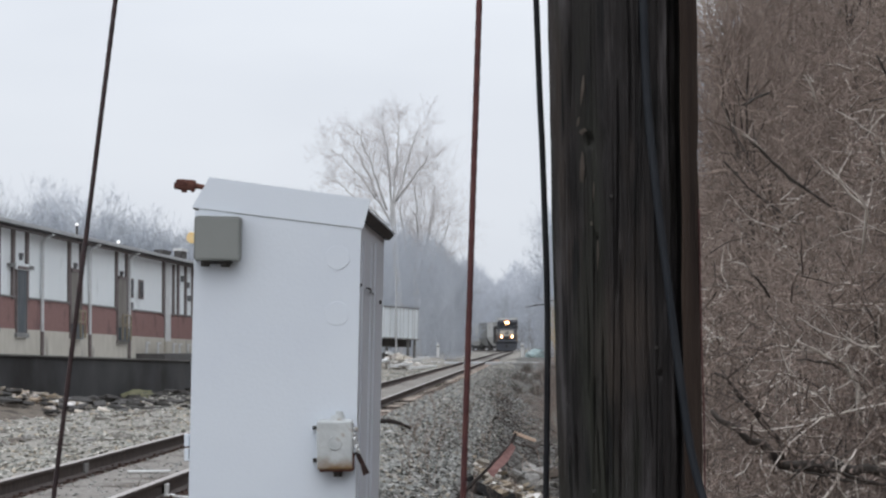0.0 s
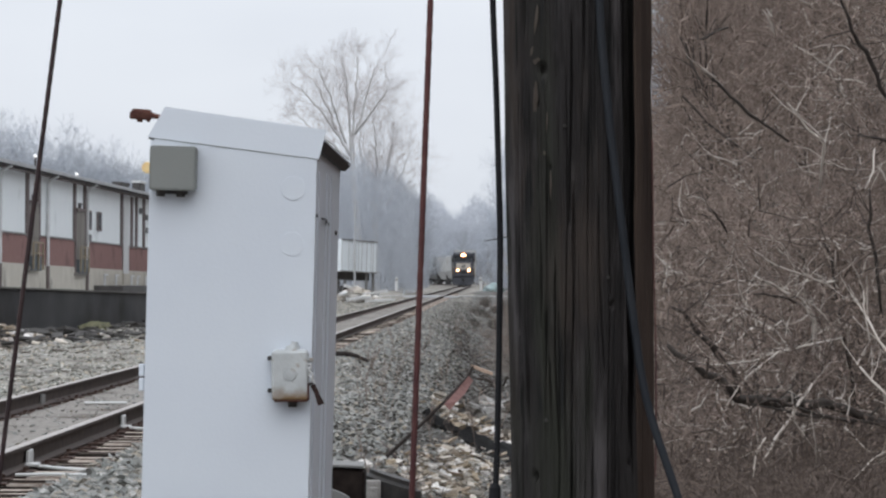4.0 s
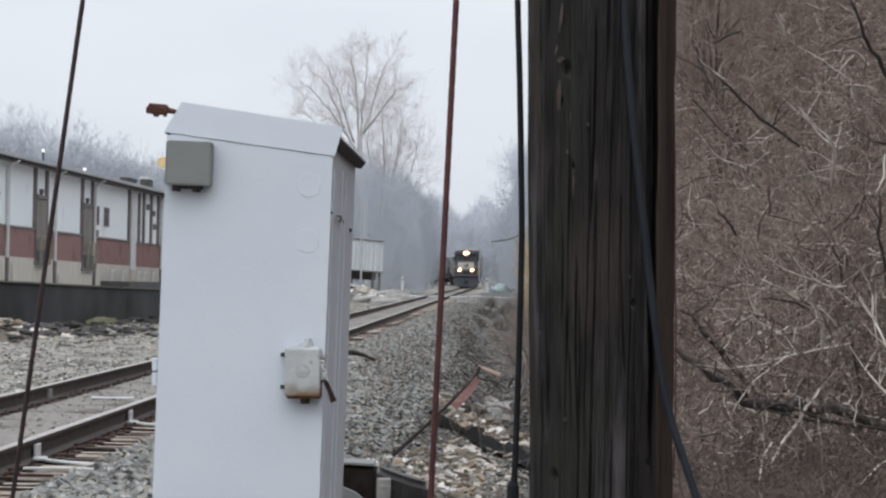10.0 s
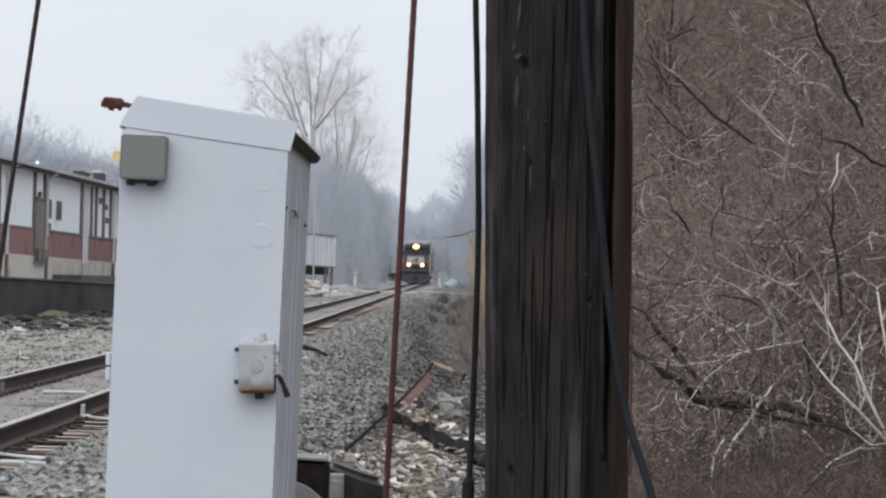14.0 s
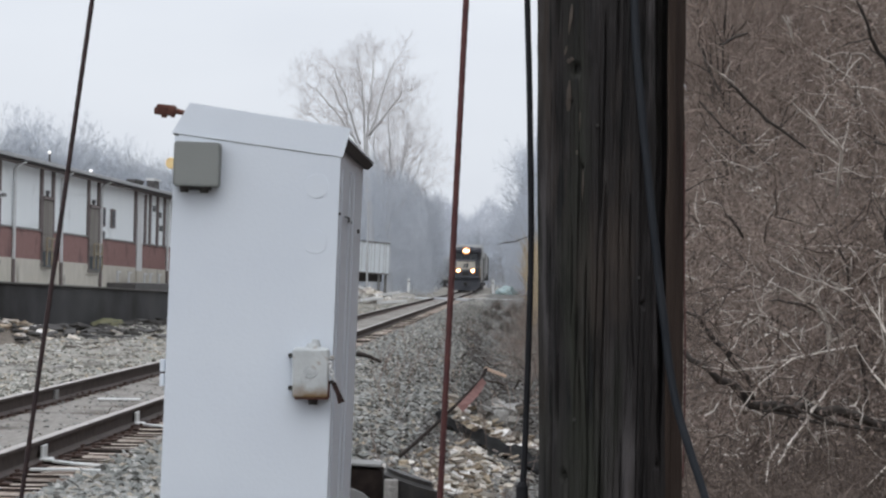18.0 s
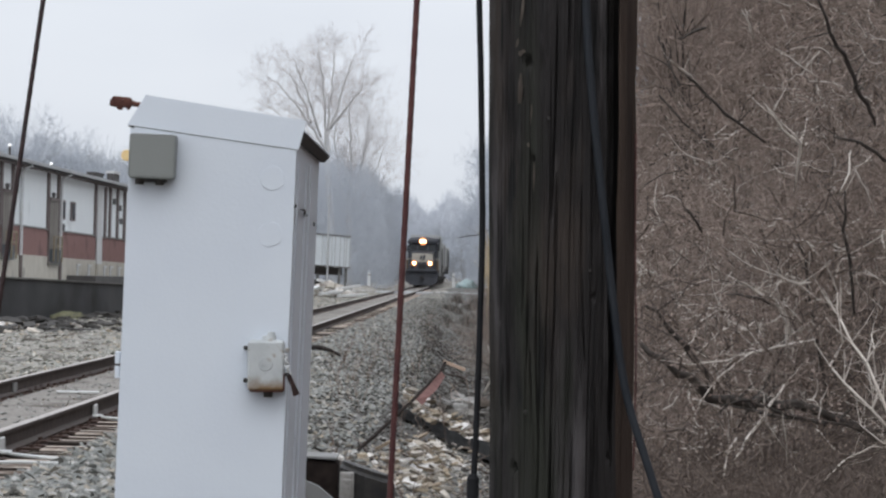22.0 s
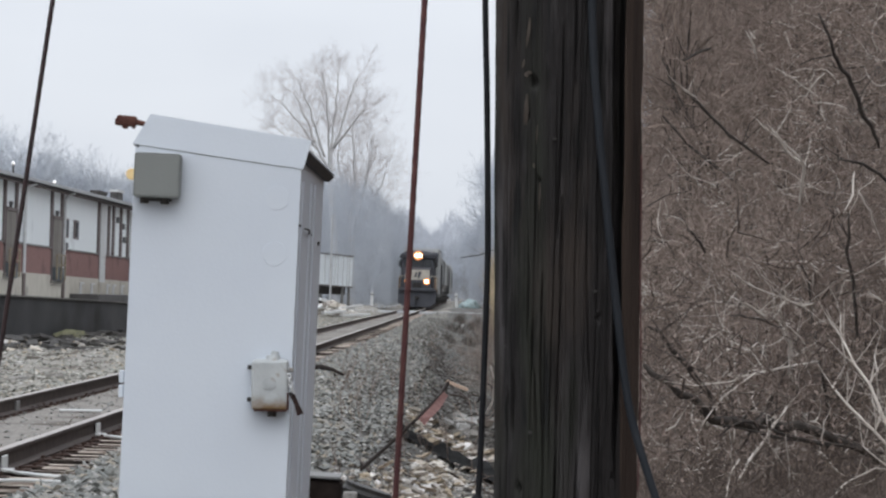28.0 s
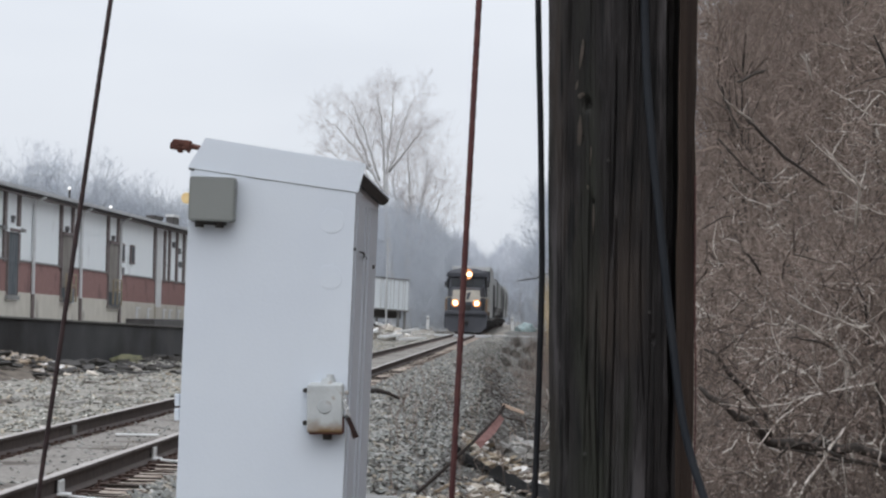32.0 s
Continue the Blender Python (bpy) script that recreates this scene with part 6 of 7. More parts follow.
    slab("fuel_tank", (-1.4, 7.6, 0.3), (1.4, 13.4, 1.12), LOCO_BLACK, bevel=0.1)
    for sx in (-1.48, 1.48):
        for k in range(14):
            slab("stanchion", (sx - 0.02, 1.2 + k * 1.4, 1.62), (sx + 0.02, 1.24 + k * 1.4, 2.65), LOCO_NOSE)
        slab("hand_rail", (sx - 0.02, 1.2, 2.62), (sx + 0.02, 19.6, 2.66), LOCO_NOSE)
        slab("front_rail", (sx - 0.02 if sx < 0 else 0.85, 0.3, 2.60), (sx + 0.65 if sx < 0 else sx + 0.02, 0.34, 2.65), LOCO_NOSE)
    for y0 in (2.2, 14.2):
        truck = slab("truck", (-1.25, y0, 0.45), (1.25, y0 + 4.4, 0.95), DARK_METAL, bevel=0.05)
        for dy in (0.5, 2.2, 3.9):
            wheel_set(truck, y0 + dy)
    return ob


def freight_car(name, label, paint, length=16.5, top=4.6, wide=3.05, ribs=10, roof=None, hopper=False):
    ob = thing(name, label, "freight car", group="cars of the freight train")

    def slab(part_name, lo, hi, mat, parent=ob, how="", bevel=0.0):
        bm = bmesh.new()
        box(bm, lo, hi, bevel)
        return part(part_name, bm, mat, parent, how)

    w = wide / 2
    if hopper:
        bm = bmesh.new()
        prism(bm, [(-w * 0.5, 3.0, 0.8), (w * 0.5, 3.0, 0.8), (w * 0.5, length - 3.0, 0.8), (-w * 0.5, length - 3.0, 0.8)], [(-w, 0.9, 2.2), (w, 0.9, 2.2), (w, length - 0.9, 2.2), (-w, length - 0.9, 2.2)])
        part("hopper_bottom", bm, paint, ob)
        body = slab("body", (-w, 0.9, 2.2), (w, length - 0.9, top), paint, bevel=0.12)
    else:
        body = slab("body", (-w + 0.05, 0.5, 1.15), (w - 0.05, length - 0.5, top), paint, bevel=0.05)
    slab("roof", (-w - 0.02, 0.5, top - 0.02), (w + 0.02, length - 0.5, top + 0.12), roof or paint, body, bevel=0.05)
    for k in range(ribs):
        yy = 0.9 + (length - 1.8) * (k + 0.5) / ribs
        for sx in (-1, 1):
            slab("rib", (min(sx * (w - 0.06), sx * (w + 0.04)), yy - 0.06, 1.2 if not hopper else 2.2), (max(sx * (w - 0.06), sx * (w + 0.04)), yy + 0.06, top - 0.05), paint, body)
    for k in range(6):
        slab("end_rib", (-w + 0.15, 0.42 if not hopper else 0.82, 1.5 + k * (top - 1.7) / 6), (w - 0.15, 0.5 if not hopper else 0.9, 1.66 + k * (top - 1.7) / 6), paint, body)
    lad = slab("ladder", (w - 0.5, 0.34, 1.2), (w - 0.44, 0.42, top - 0.1), DARK_METAL)
    for k in range(8):
        slab("rung", (w - 0.5, 0.34, 1.4 + k * 0.38), (w - 0.06, 0.38, 1.44 + k * 0.38), DARK_METAL, lad)
    slab("sill", (-0.5, 0.0, 0.85), (0.5, length, 1.15), DARK_METAL)
    for y0 in (1.2, length - 3.6):
        truck = slab("truck", (-1.15, y0, 0.4), (1.15, y0 + 2.4, 0.85), DARK_METAL, bevel=0.05)
        for dy in (0.35, 2.05):
            wheel_set(truck, y0 + dy)
    return ob


CAR_WHITE = material("chalky white car paint", (0.50, 0.51, 0.51), 0.7, 0, (0.42, 0.42, 0.41), 0.8, spots=(0.30, 0.25, 0.21), spot_scale=0.6, spot_at=0.62)
CAR_GREY = material("grey car paint", (0.22, 0.225, 0.225), 0.8, 0, (0.17, 0.17, 0.165), 0.8)
CAR_RED = material("oxide red car paint", (0.20, 0.10, 0.085), 0.8, 0, (0.16, 0.085, 0.075), 0.7)
CAR_TAN = material("tan car paint", (0.40, 0.34, 0.24), 0.8, 0, (0.33, 0.28, 0.20), 0.7)
CAR_BLACK = material("black car paint", (0.05, 0.05, 0.053), 0.8, 0, (0.07, 0.068, 0.066), 0.7)
loco = locomotive()
car_kinds = [freight_car("boxcar", "tall chalky white boxcar of the freight train", CAR_WHITE, 18.5, 5.05),
             freight_car("hopper_car", "grey covered hopper car of the freight train", CAR_GREY, 16.5, 4.6, hopper=True),
             freight_car("boxcar", "oxide red boxcar of the freight train", CAR_RED, 16.5, 4.6),
             freight_car("hopper_car", "tan covered hopper car of the freight train", CAR_TAN, 16.5, 4.6, hopper=True),
             freight_car("gondola_car", "black gondola car of the freight train", CAR_BLACK, 16.5, 3.9),
             freight_car("hopper_car", "pale covered hopper car of the freight train", CAR_WHITE, 16.5, 4.6, hopper=True)]
TRAIN = [(loco, 0.0, 20.9), (car_kinds[0], 21.3, 18.5), (car_kinds[4], 40.2, 16.5), (car_kinds[5], 57.1, 16.5), (car_kinds[1], 74.0, 16.5)]
place_after = 90.9
for kind in (5, 5, 1, 1, 4, 1, 0, 4, 1, 0, 1, 3, 2, 1, 4, 2):
    length = 18.5 if kind == 0 else 16.5
    if not any(c is car_kinds[kind] for c, *_ in TRAIN):
        one = car_kinds[kind]
    else:
        one = copy_thing(car_kinds[kind], Matrix.Identity(4))
    TRAIN.append((one, place_after, length))
    place_after += length + 0.4


def on_track(y):
    """A point of the track's line at a distance along it, past the bend too."""
    return Vector((xc(y), y, 0))


def motions():
    for car, behind, length in TRAIN:
        rows = []
        for k in range(17):
            t = 2.0 * k
            y0 = 502.6 - 8.06 * t + behind
            a, b = on_track(y0), on_track(y0 + length)
            turn = math.degrees(math.atan2(-(b.x - a.x), b.y - a.y))
            rows.append((t, pose(a.x, a.y, 0, 0, 0, turn)))
        walk(car, rows)
# ---- track ----
def sweep(name, profile, off, y0, y1, mats, top=()):
    ys = graded([(y0, 520, 25), (520, y1, 8)])
    verts, faces, mi = [], [], []
    k = len(profile)
    for y in ys:
        x = xc(y) + off
        verts += [(x + px, y, pz) for px, pz in profile]
    for j in range(len(ys) - 1):
        for i in range(k):
            faces.append((j * k + i, j * k + (i + 1) % k, (j + 1) * k + (i + 1) % k, (j + 1) * k + i))
            mi.append(1 if i in top else 0)
    me = bpy.data.meshes.new(name)
    me.from_pydata(verts, [], faces)
    for m in mats:
        me.materials.append(m)
    for p, i in zip(me.polygons, mi):
        p.material_index = i
    return me


RAIL_PROFILE = [(-0.07, -0.172), (0.07, -0.172), (0.07, -0.16), (0.012, -0.14), (0.012, -0.042), (0.036, -0.034), (0.036, -0.006), (0.028, 0.0), (-0.028, 0.0), (-0.036, -0.006), (-0.036, -0.034), (-0.012, -0.042), (-0.012, -0.14), (-0.07, -0.16)]
track = thing("railroad_track", "single railroad track of rusty rails on weathered ties", "railroad track", kind="structure")
for side in (-1, 1):
    part("rail", sweep("rail", RAIL_PROFILE, side * 0.7525, -15, 900, [RAIL_SIDE, RAIL_TOP], top=(6, 7, 8)), None, track, "rusty rail with a worn bright top")

tie_meshes = []
for k in range(4):
    bm = bmesh.new()
    box(bm, (-1.28, -0.09, -0.36), (1.28, 0.09, -0.178), 0.01)
    for v in bm.verts:
        v.co += Vector((random.uniform(-0.03, 0.03), random.uniform(-0.008, 0.008), random.uniform(-0.008, 0.004)))
    bm.normal_update()
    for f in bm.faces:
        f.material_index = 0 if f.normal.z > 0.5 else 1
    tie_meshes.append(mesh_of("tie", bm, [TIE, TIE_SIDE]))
plate_bm = bmesh.new()
box(plate_bm, (-0.17, -0.1, 0), (0.17, 0.1, 0.016), 0.004)
for sx in (-0.1, 0.1):
    for sy in (-0.05, 0.05):
        box(plate_bm, (sx - 0.012, sy - 0.012, 0.016), (sx + 0.012, sy + 0.012, 0.04))
plate_mesh = mesh_of("tie_plate", plate_bm, PLATE_RUST)
tie_count = 0
far_ties = bmesh.new()
y = -13.56
while y < 300:
    here = pose(xc(y) + random.uniform(-0.05, 0.05), y, random.uniform(-0.012, 0.004), 0, 0, -0.43 + random.uniform(-1.2, 1.2))
    if tie_count < 300:
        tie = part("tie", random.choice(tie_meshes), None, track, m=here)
        if 12.4 < y < 57.5:
            for side in (-1, 1):
                part("tie_plate", plate_mesh, None, tie, m=pose(side * 0.7525, 0, -0.186))
    else:
        box(far_ties, (-1.28, -0.115, -0.36), (1.28, 0.115, -0.178), m=here)
    tie_count += 1
    y += 0.53
tagged(part("tie_run", far_ties, TIE, track), "row of weathered ties far down the track", kind="stuff")


# ---- limbs and pale branches that stand out of the brush ----
def limb(kind, r, *pts):
    """A crooked limb that thins towards both ends, with side shoots."""
    ob = thing(kind, "dark crooked limb leaning in the brush" if kind == "dark_limb" else "pale bare broken branch in the brush", "branch", group="branches on the bank")
    mat = LIMB_DARK if kind == "dark_limb" else BRUSH_PALE
    n = len(pts)
    fine = []
    for i in range(n - 1):
        for k in range(3):
            p = Vector(pts[i]).lerp(Vector(pts[i + 1]), k / 3)
            fine.append(p + Vector((random.uniform(-1, 1), random.uniform(-1, 1), random.uniform(-1, 1))) * max(r, 0.012) * 0.6)
    fine.append(Vector(pts[-1]))
    m = len(fine)
    r *= 0.72 if kind == "dark_limb" else 0.85
    bm = bmesh.new()
    tube(bm, fine, [r * (0.15 + 0.85 * math.sin(math.pi * (0.06 + 0.88 * i / m)) ** 0.7) for i in range(m)], 7 if kind == "dark_limb" else 5)
    part("stem", bm, mat, ob, smooth=True)
    for k in range(5 if n > 3 else 2):
        p = fine[random.randrange(1, m - 1)]
        d = Vector((random.uniform(-0.5, 0.5), random.uniform(-0.3, 0.3), random.uniform(-0.25, 0.5))) * (1.0 if n > 3 else 0.5)
        bm = bmesh.new()
        tube(bm, [p, p + d * 0.45 + Vector((random.uniform(-0.08, 0.08), 0, random.uniform(-0.08, 0.08))), p + d], [r * 0.4, r * 0.3, r * 0.1], 4)
        part("side_shoot", bm, mat, ob)


limb('dark_limb', 0.08, (2.09, 36.0, 0.6), (2.51, 36.25, 0.31), (2.93, 36.5, 0.05), (3.24, 36.75, -0.03), (3.55, 37.0, -0.01), (4.02, 37.25, -0.1), (4.61, 37.5, -0.32), (5.34, 37.75, -0.61))
limb('dark_limb', 0.045, (2.17, 36.0, 1.02), (2.5, 36.25, 0.73), (2.8, 36.5, 0.37), (2.96, 36.75, 0.06))
limb('dark_limb', 0.0246, (2.59, 36.6, 3.5), (2.75, 36.78, 3.38), (3.05, 36.95, 3.1), (3.51, 37.13, 2.81))
limb('dark_limb', 0.036, (3.97, 36.6, 4.43), (4.15, 36.78, 4.02), (4.33, 36.97, 3.79), (4.47, 37.15, 3.53), (4.63, 37.33, 3.25), (4.76, 37.52, 3.05))
limb('dark_limb', 0.0266, (4.19, 36.6, 2.87), (4.51, 36.77, 2.82), (4.78, 36.93, 2.65), (5.06, 37.1, 2.57))
limb('dark_limb', 0.0285, (4.35, 36.6, 2.29), (4.35, 36.8, 1.87), (4.48, 37.01, 1.38), (4.55, 37.21, 0.89))
limb('dark_limb', 0.0274, (3.09, 36.6, -0.05), (3.67, 36.83, -0.17), (4.37, 37.06, -0.26), (5.15, 37.29, -0.35))
limb('pale_branch', 0.016, (3.4, 36.0, 3.16), (3.62, 36.2, 2.9), (3.83, 36.4, 2.76), (3.82, 36.6, 2.52), (3.82, 36.8, 2.28))
limb('pale_branch', 0.0162, (3.03, 36.0, 1.35), (3.33, 36.23, 1.2), (3.6, 36.45, 1.1), (3.75, 36.68, 0.84), (3.77, 36.9, 0.56), (3.87, 37.12, 0.37))
limb('pale_branch', 0.0152, (2.74, 36.0, -0.05), (2.99, 36.24, 0.26), (3.34, 36.47, 0.51), (3.76, 36.71, 0.6), (4.09, 36.95, 0.67))
limb('pale_branch', 0.022, (3.11, 36.0, -0.66), (3.31, 36.25, -0.4), (3.57, 36.5, -0.04), (3.74, 36.75, 0.17))
limb('pale_branch', 0.013, (2.88, 34.0, -0.68), (2.92, 34.25, -0.48), (3.04, 34.5, -0.31))
limb('pale_branch', 0.0129, (3.51, 36.0, 1.42), (3.66, 36.21, 1.32), (3.87, 36.43, 1.27))
limb('pale_branch', 0.011, (4.22, 36.0, 2.28), (4.33, 36.2, 2.47), (4.36, 36.39, 2.71))
limb('pale_branch', 0.0117, (4.35, 36.0, 2.52), (4.52, 36.2, 2.29), (4.66, 36.39, 2.0))
limb('pale_branch', 0.0105, (3.12, 36.0, 4.17), (3.23, 36.19, 4.01), (3.29, 36.38, 3.9))
limb('pale_branch', 0.0097, (2.42, 36.0, 3.58), (2.52, 36.19, 3.52), (2.66, 36.38, 3.46))
limb('pale_branch', 0.013, (3.8, 34.0, -0.79), (4.1, 34.25, -0.51), (4.42, 34.5, -0.37), (4.68, 34.75, -0.38))
limb('pale_branch', 0.012, (3.26, 34.0, 0.16), (3.31, 34.25, -0.13), (3.54, 34.5, -0.42))

limb('pale_branch', 0.016, (3.04, 35.7, 1.32), (3.2, 35.9, 1.26), (3.4, 36.1, 1.15), (3.59, 36.3, 1.08))
limb('pale_branch', 0.016, (3.53, 35.7, 1.27), (3.58, 35.9, 1.1), (3.69, 36.1, 0.92), (3.73, 36.3, 0.7), (3.72, 36.5, 0.52), (3.84, 36.7, 0.37))
limb('pale_branch', 0.012, (3.51, 35.7, 1.37), (3.65, 35.9, 1.31), (3.82, 36.1, 1.26), (3.96, 36.3, 1.29))
limb('pale_branch', 0.011, (3.6, 35.7, 1.07), (3.78, 35.9, 0.92), (3.93, 36.1, 0.75))
limb('pale_branch', 0.009, (2.31, 35.7, 0.44), (2.68, 35.9, 0.39), (3.06, 36.1, 0.44), (3.28, 36.3, 0.51))
limb('pale_branch', 0.01, (2.81, 35.7, 0.95), (2.81, 35.9, 0.78), (2.82, 36.1, 0.67))
limb('pale_branch', 0.01, (3.29, 35.7, 1.0), (3.34, 35.9, 0.85))
limb('pale_branch', 0.014, (3.36, 35.7, 3.17), (3.53, 35.9, 3.01), (3.74, 36.1, 2.84), (3.82, 36.3, 2.76), (3.81, 36.5, 2.55), (3.81, 36.7, 2.31))
limb('pale_branch', 0.011, (3.14, 35.7, 4.15), (3.19, 35.9, 4.05), (3.26, 36.1, 3.91))
limb('pale_branch', 0.013, (2.36, 35.7, 3.6), (2.48, 35.9, 3.52), (2.61, 36.1, 3.46))
limb('pale_branch', 0.009, (3.03, 35.7, 1.59), (3.26, 35.9, 1.45), (3.55, 36.1, 1.36))
limb('pale_branch', 0.01, (2.44, 35.7, 1.28), (2.48, 35.9, 1.13), (2.54, 36.1, 1.03))
limb('pale_branch', 0.01, (3.87, 35.7, 1.61), (3.89, 35.9, 1.43))
limb('pale_branch', 0.01, (3.99, 35.7, 0.84), (4.03, 35.9, 0.64))
limb('pale_branch', 0.011, (3.62, 35.7, -0.09), (3.68, 35.9, -0.33), (3.72, 36.1, -0.65))
limb('pale_branch', 0.011, (2.28, 35.7, 2.2), (2.46, 35.9, 2.16), (2.55, 36.1, 2.1))
limb('dark_limb', 0.022, (2.52, 35.7, 2.09), (2.66, 35.9, 1.94), (2.76, 36.1, 1.8))
limb('dark_limb', 0.02, (2.43, 35.7, 3.81), (2.59, 35.9, 3.9), (2.76, 36.1, 3.98))
limb('dark_limb', 0.022, (3.01, 35.7, 1.15), (3.33, 35.9, 1.12), (3.59, 36.1, 1.03))
limb('dark_limb', 0.03, (2.97, 35.7, -0.01), (3.28, 35.9, 0.02), (3.6, 36.1, -0.08), (4.16, 36.3, -0.24))

sapling = thing("sapling", "pale bare forked sapling on the brown bank", "sapling")


def sprig(kind, r, *pts):
    bm = bmesh.new()
    tube(bm, pts, [r * (1 - 0.55 * i / len(pts)) for i in range(len(pts))], 6)
    part(kind, bm, BRUSH_PALE, sapling, smooth=True)
    for p in pts[1:] if kind == "branch" else ():
        for k in range(3):
            bm = bmesh.new()
            d = Vector((random.uniform(-0.3, 0.3), random.uniform(-0.1, 0.1), random.uniform(0.1, 0.42)))
            tube(bm, [Vector(p), Vector(p) + d * 0.5 + Vector((random.uniform(-0.03, 0.03), 0, 0)), Vector(p) + d], [r * 0.4, r * 0.3, r * 0.15], 4)
            part("twig", bm, BRUSH_PALE, sapling)


sprig('stem', 0.03, (4.68, 33.0, -0.92), (4.58, 33.1, -0.49), (4.54, 33.2, -0.22))
sprig('branch', 0.018, (4.51, 33.0, -0.21), (4.34, 33.1, 0.14), (4.18, 33.2, 0.52), (4.04, 33.3, 0.71), (3.94, 33.4, 0.93))
sprig('branch', 0.016, (4.51, 33.0, -0.24), (4.23, 33.1, 0.06), (3.96, 33.2, 0.32), (3.83, 33.3, 0.48))
sprig('branch', 0.016, (4.53, 33.0, -0.21), (4.52, 33.1, 0.5), (4.44, 33.2, 0.94), (4.4, 33.3, 1.27))
sprig('branch', 0.008, (4.15, 33.0, 0.52), (4.24, 33.1, 0.66), (4.22, 33.2, 0.8))
sprig('branch', 0.009, (4.22, 33.0, 0.07), (4.28, 33.1, 0.22), (4.26, 33.2, 0.38))
sprig('branch', 0.008, (3.92, 33.0, 0.71), (3.87, 33.1, 1.04), (3.88, 33.2, 1.2))
sprig('branch', 0.013, (4.58, 33.0, -0.15), (4.72, 33.1, 0.23), (4.78, 33.2, 0.73))
sprig('branch', 0.008, (4.49, 33.0, -0.24), (4.35, 33.1, -0.27), (4.13, 33.2, -0.09))


# ---- brush on the bank ----
def bank_points(rng, n, y0, y1, s0=6.0, reach=0.165, power=1.0):
    y = y0 + (y1 - y0) * rng.uniform(0, 1, n) ** power
    lo = s0 - 4.36 + 0.0075 * y + 3.0 * smooth_step(190, 260, y)
    hi = np.maximum(reach * y + 2.0, lo + 3)
    return lo + (hi - lo) * rng.uniform(0, 1, n), y


def loose_twigs(rng, n, y0, y1, high, mat, name, label, rmin, rmax, lmin, lmax, power=1.4, clumps=0, curl=0.45, pieces=3):
    """Crooked stems of a few pieces, in clumps with gaps between."""
    if clumps:
        cx, cy = bank_points(rng, clumps, y0, y1, power=power)
        pick = rng.integers(0, clumps, n)
        wide = rng.uniform(0.25, 1.1, clumps)[pick] * (0.4 + cy[pick] / 80)
        x, y = cx[pick] + rng.normal(0, 1, n) * wide, cy[pick] + rng.normal(0, 1.5, n) * wide
        z = ground_z(x, y) + np.abs(rng.normal(0, 0.45, n)) * wide + (high * rng.uniform(0, 1, clumps) ** 1.3)[pick]
    else:
        x, y = bank_points(rng, n, y0, y1, power=power)
        z = ground_z(x, y) + high * rng.uniform(0, 1, n) ** 1.6
    x = np.maximum(x, 1.5 + 0.0075 * y + 2.2 * smooth_step(45, 75, y) + rng.uniform(0, 0.5, n))
    z = np.maximum(z, ground_z(x, y))
    p = np.stack([x, y, z], -1)
    d = rng.normal(0, 1, (n, 3)) * [1, 0.6, 0.9] + [0, 0, 0.3]
    d /= np.linalg.norm(d, axis=1, keepdims=True)
    scale = 0.5 + y / 70
    step = (rng.uniform(lmin, lmax, n) * scale)[:, None] / pieces
    r = (rmin + (rmax - rmin) * rng.uniform(0, 1, n) ** 2) * scale
    vs, fs, base = [], [], 0
    for k in range(pieces):
        q = p + d * step
        v, f = bars(p, q, r * (1 - 0.84 * k / pieces), r * (1 - 0.84 * (k + 1) / pieces))
        vs.append(v), fs.append(f + base)
        base += len(v)
        p = q
        d = d + rng.normal(0, curl, (n, 3))
        d /= np.linalg.norm(d, axis=1, keepdims=True)
    tagged(new(name, mesh_np(name, np.concatenate(vs), np.concatenate(fs), mat)), label, "brush", kind="stuff")


rng = np.random.default_rng(5)
loose_twigs(rng, 7500, 27, 40, 0.7, UNDERGROWTH, "undergrowth", "low brown bare stems at the foot of the bank", 0.003, 0.011, 0.2, 0.7, clumps=130)
loose_twigs(rng, 11000, 37, 140, 2.6, BRUSH, "brush", "dense tangle of brown bare stems on the bank", 0.0022, 0.007, 0.25, 0.9, curl=0.65)
loose_twigs(rng, 22000, 38, 130, 3.4, BRUSH, "brush_clumps", "brown bare thicket in clumps on the bank", 0.003, 0.012, 0.2, 0.95, clumps=330, curl=0.6, pieces=5)
loose_twigs(rng, 1350, 38, 64, 3.2, BRUSH_PALE, "dry_stems", "scattered pale dry stems in the brush", 0.004, 0.012, 0.25, 0.95, clumps=300, curl=0.5, pieces=6)

# dark clumps: shade of the gaps in the thicket given as stem colour
loose_twigs(rng, 6000, 35, 75, 3.4, UNDERGROWTH, "dark_stems", "dark brown stems that stand in for shaded gaps in the brush", 0.004, 0.014, 0.2, 0.8, clumps=170, curl=0.8)

shrubs = []
for k in range(6):
    rng_k = np.random.default_rng(100 + k)
    ob = thing("shrub", "bare brown tangled shrub on the bank", "shrub", group="shrubs on the bank")
    twigs = []
    for st in range(4):
        l2, t2 = grow(rng_k, height=rng_k.uniform(2.6, 4.6), lean=rng_k.normal(0, 0.5), trunk_r=0.026, levels=4, kids=(6, 5, 3), spread=0.55, first=0.2, up=0.1, wiggle=0.26, shrink=0.55)
        off = Vector((rng_k.normal(0, 0.4), rng_k.normal(0, 0.4), 0))
        bm = bmesh.new()
        tube(bm, [l2[0][0] + off] + [q + off for _, q, _, _ in l2], [l2[0][2]] + [b for *_, b in l2], 5)
        part("stem", bm, LIMB_DARK if st % 2 else BRUSH, ob)
        twigs += [(p + off, q + off, max(a, 0.0045), max(b, 0.003)) for p, q, a, b in t2]
    v, f = branch_bars(twigs, 3)
    tagged(part("crown", mesh_np("crown", v, f, BRUSH), None, ob), kind="stuff")
    shrubs.append(ob)
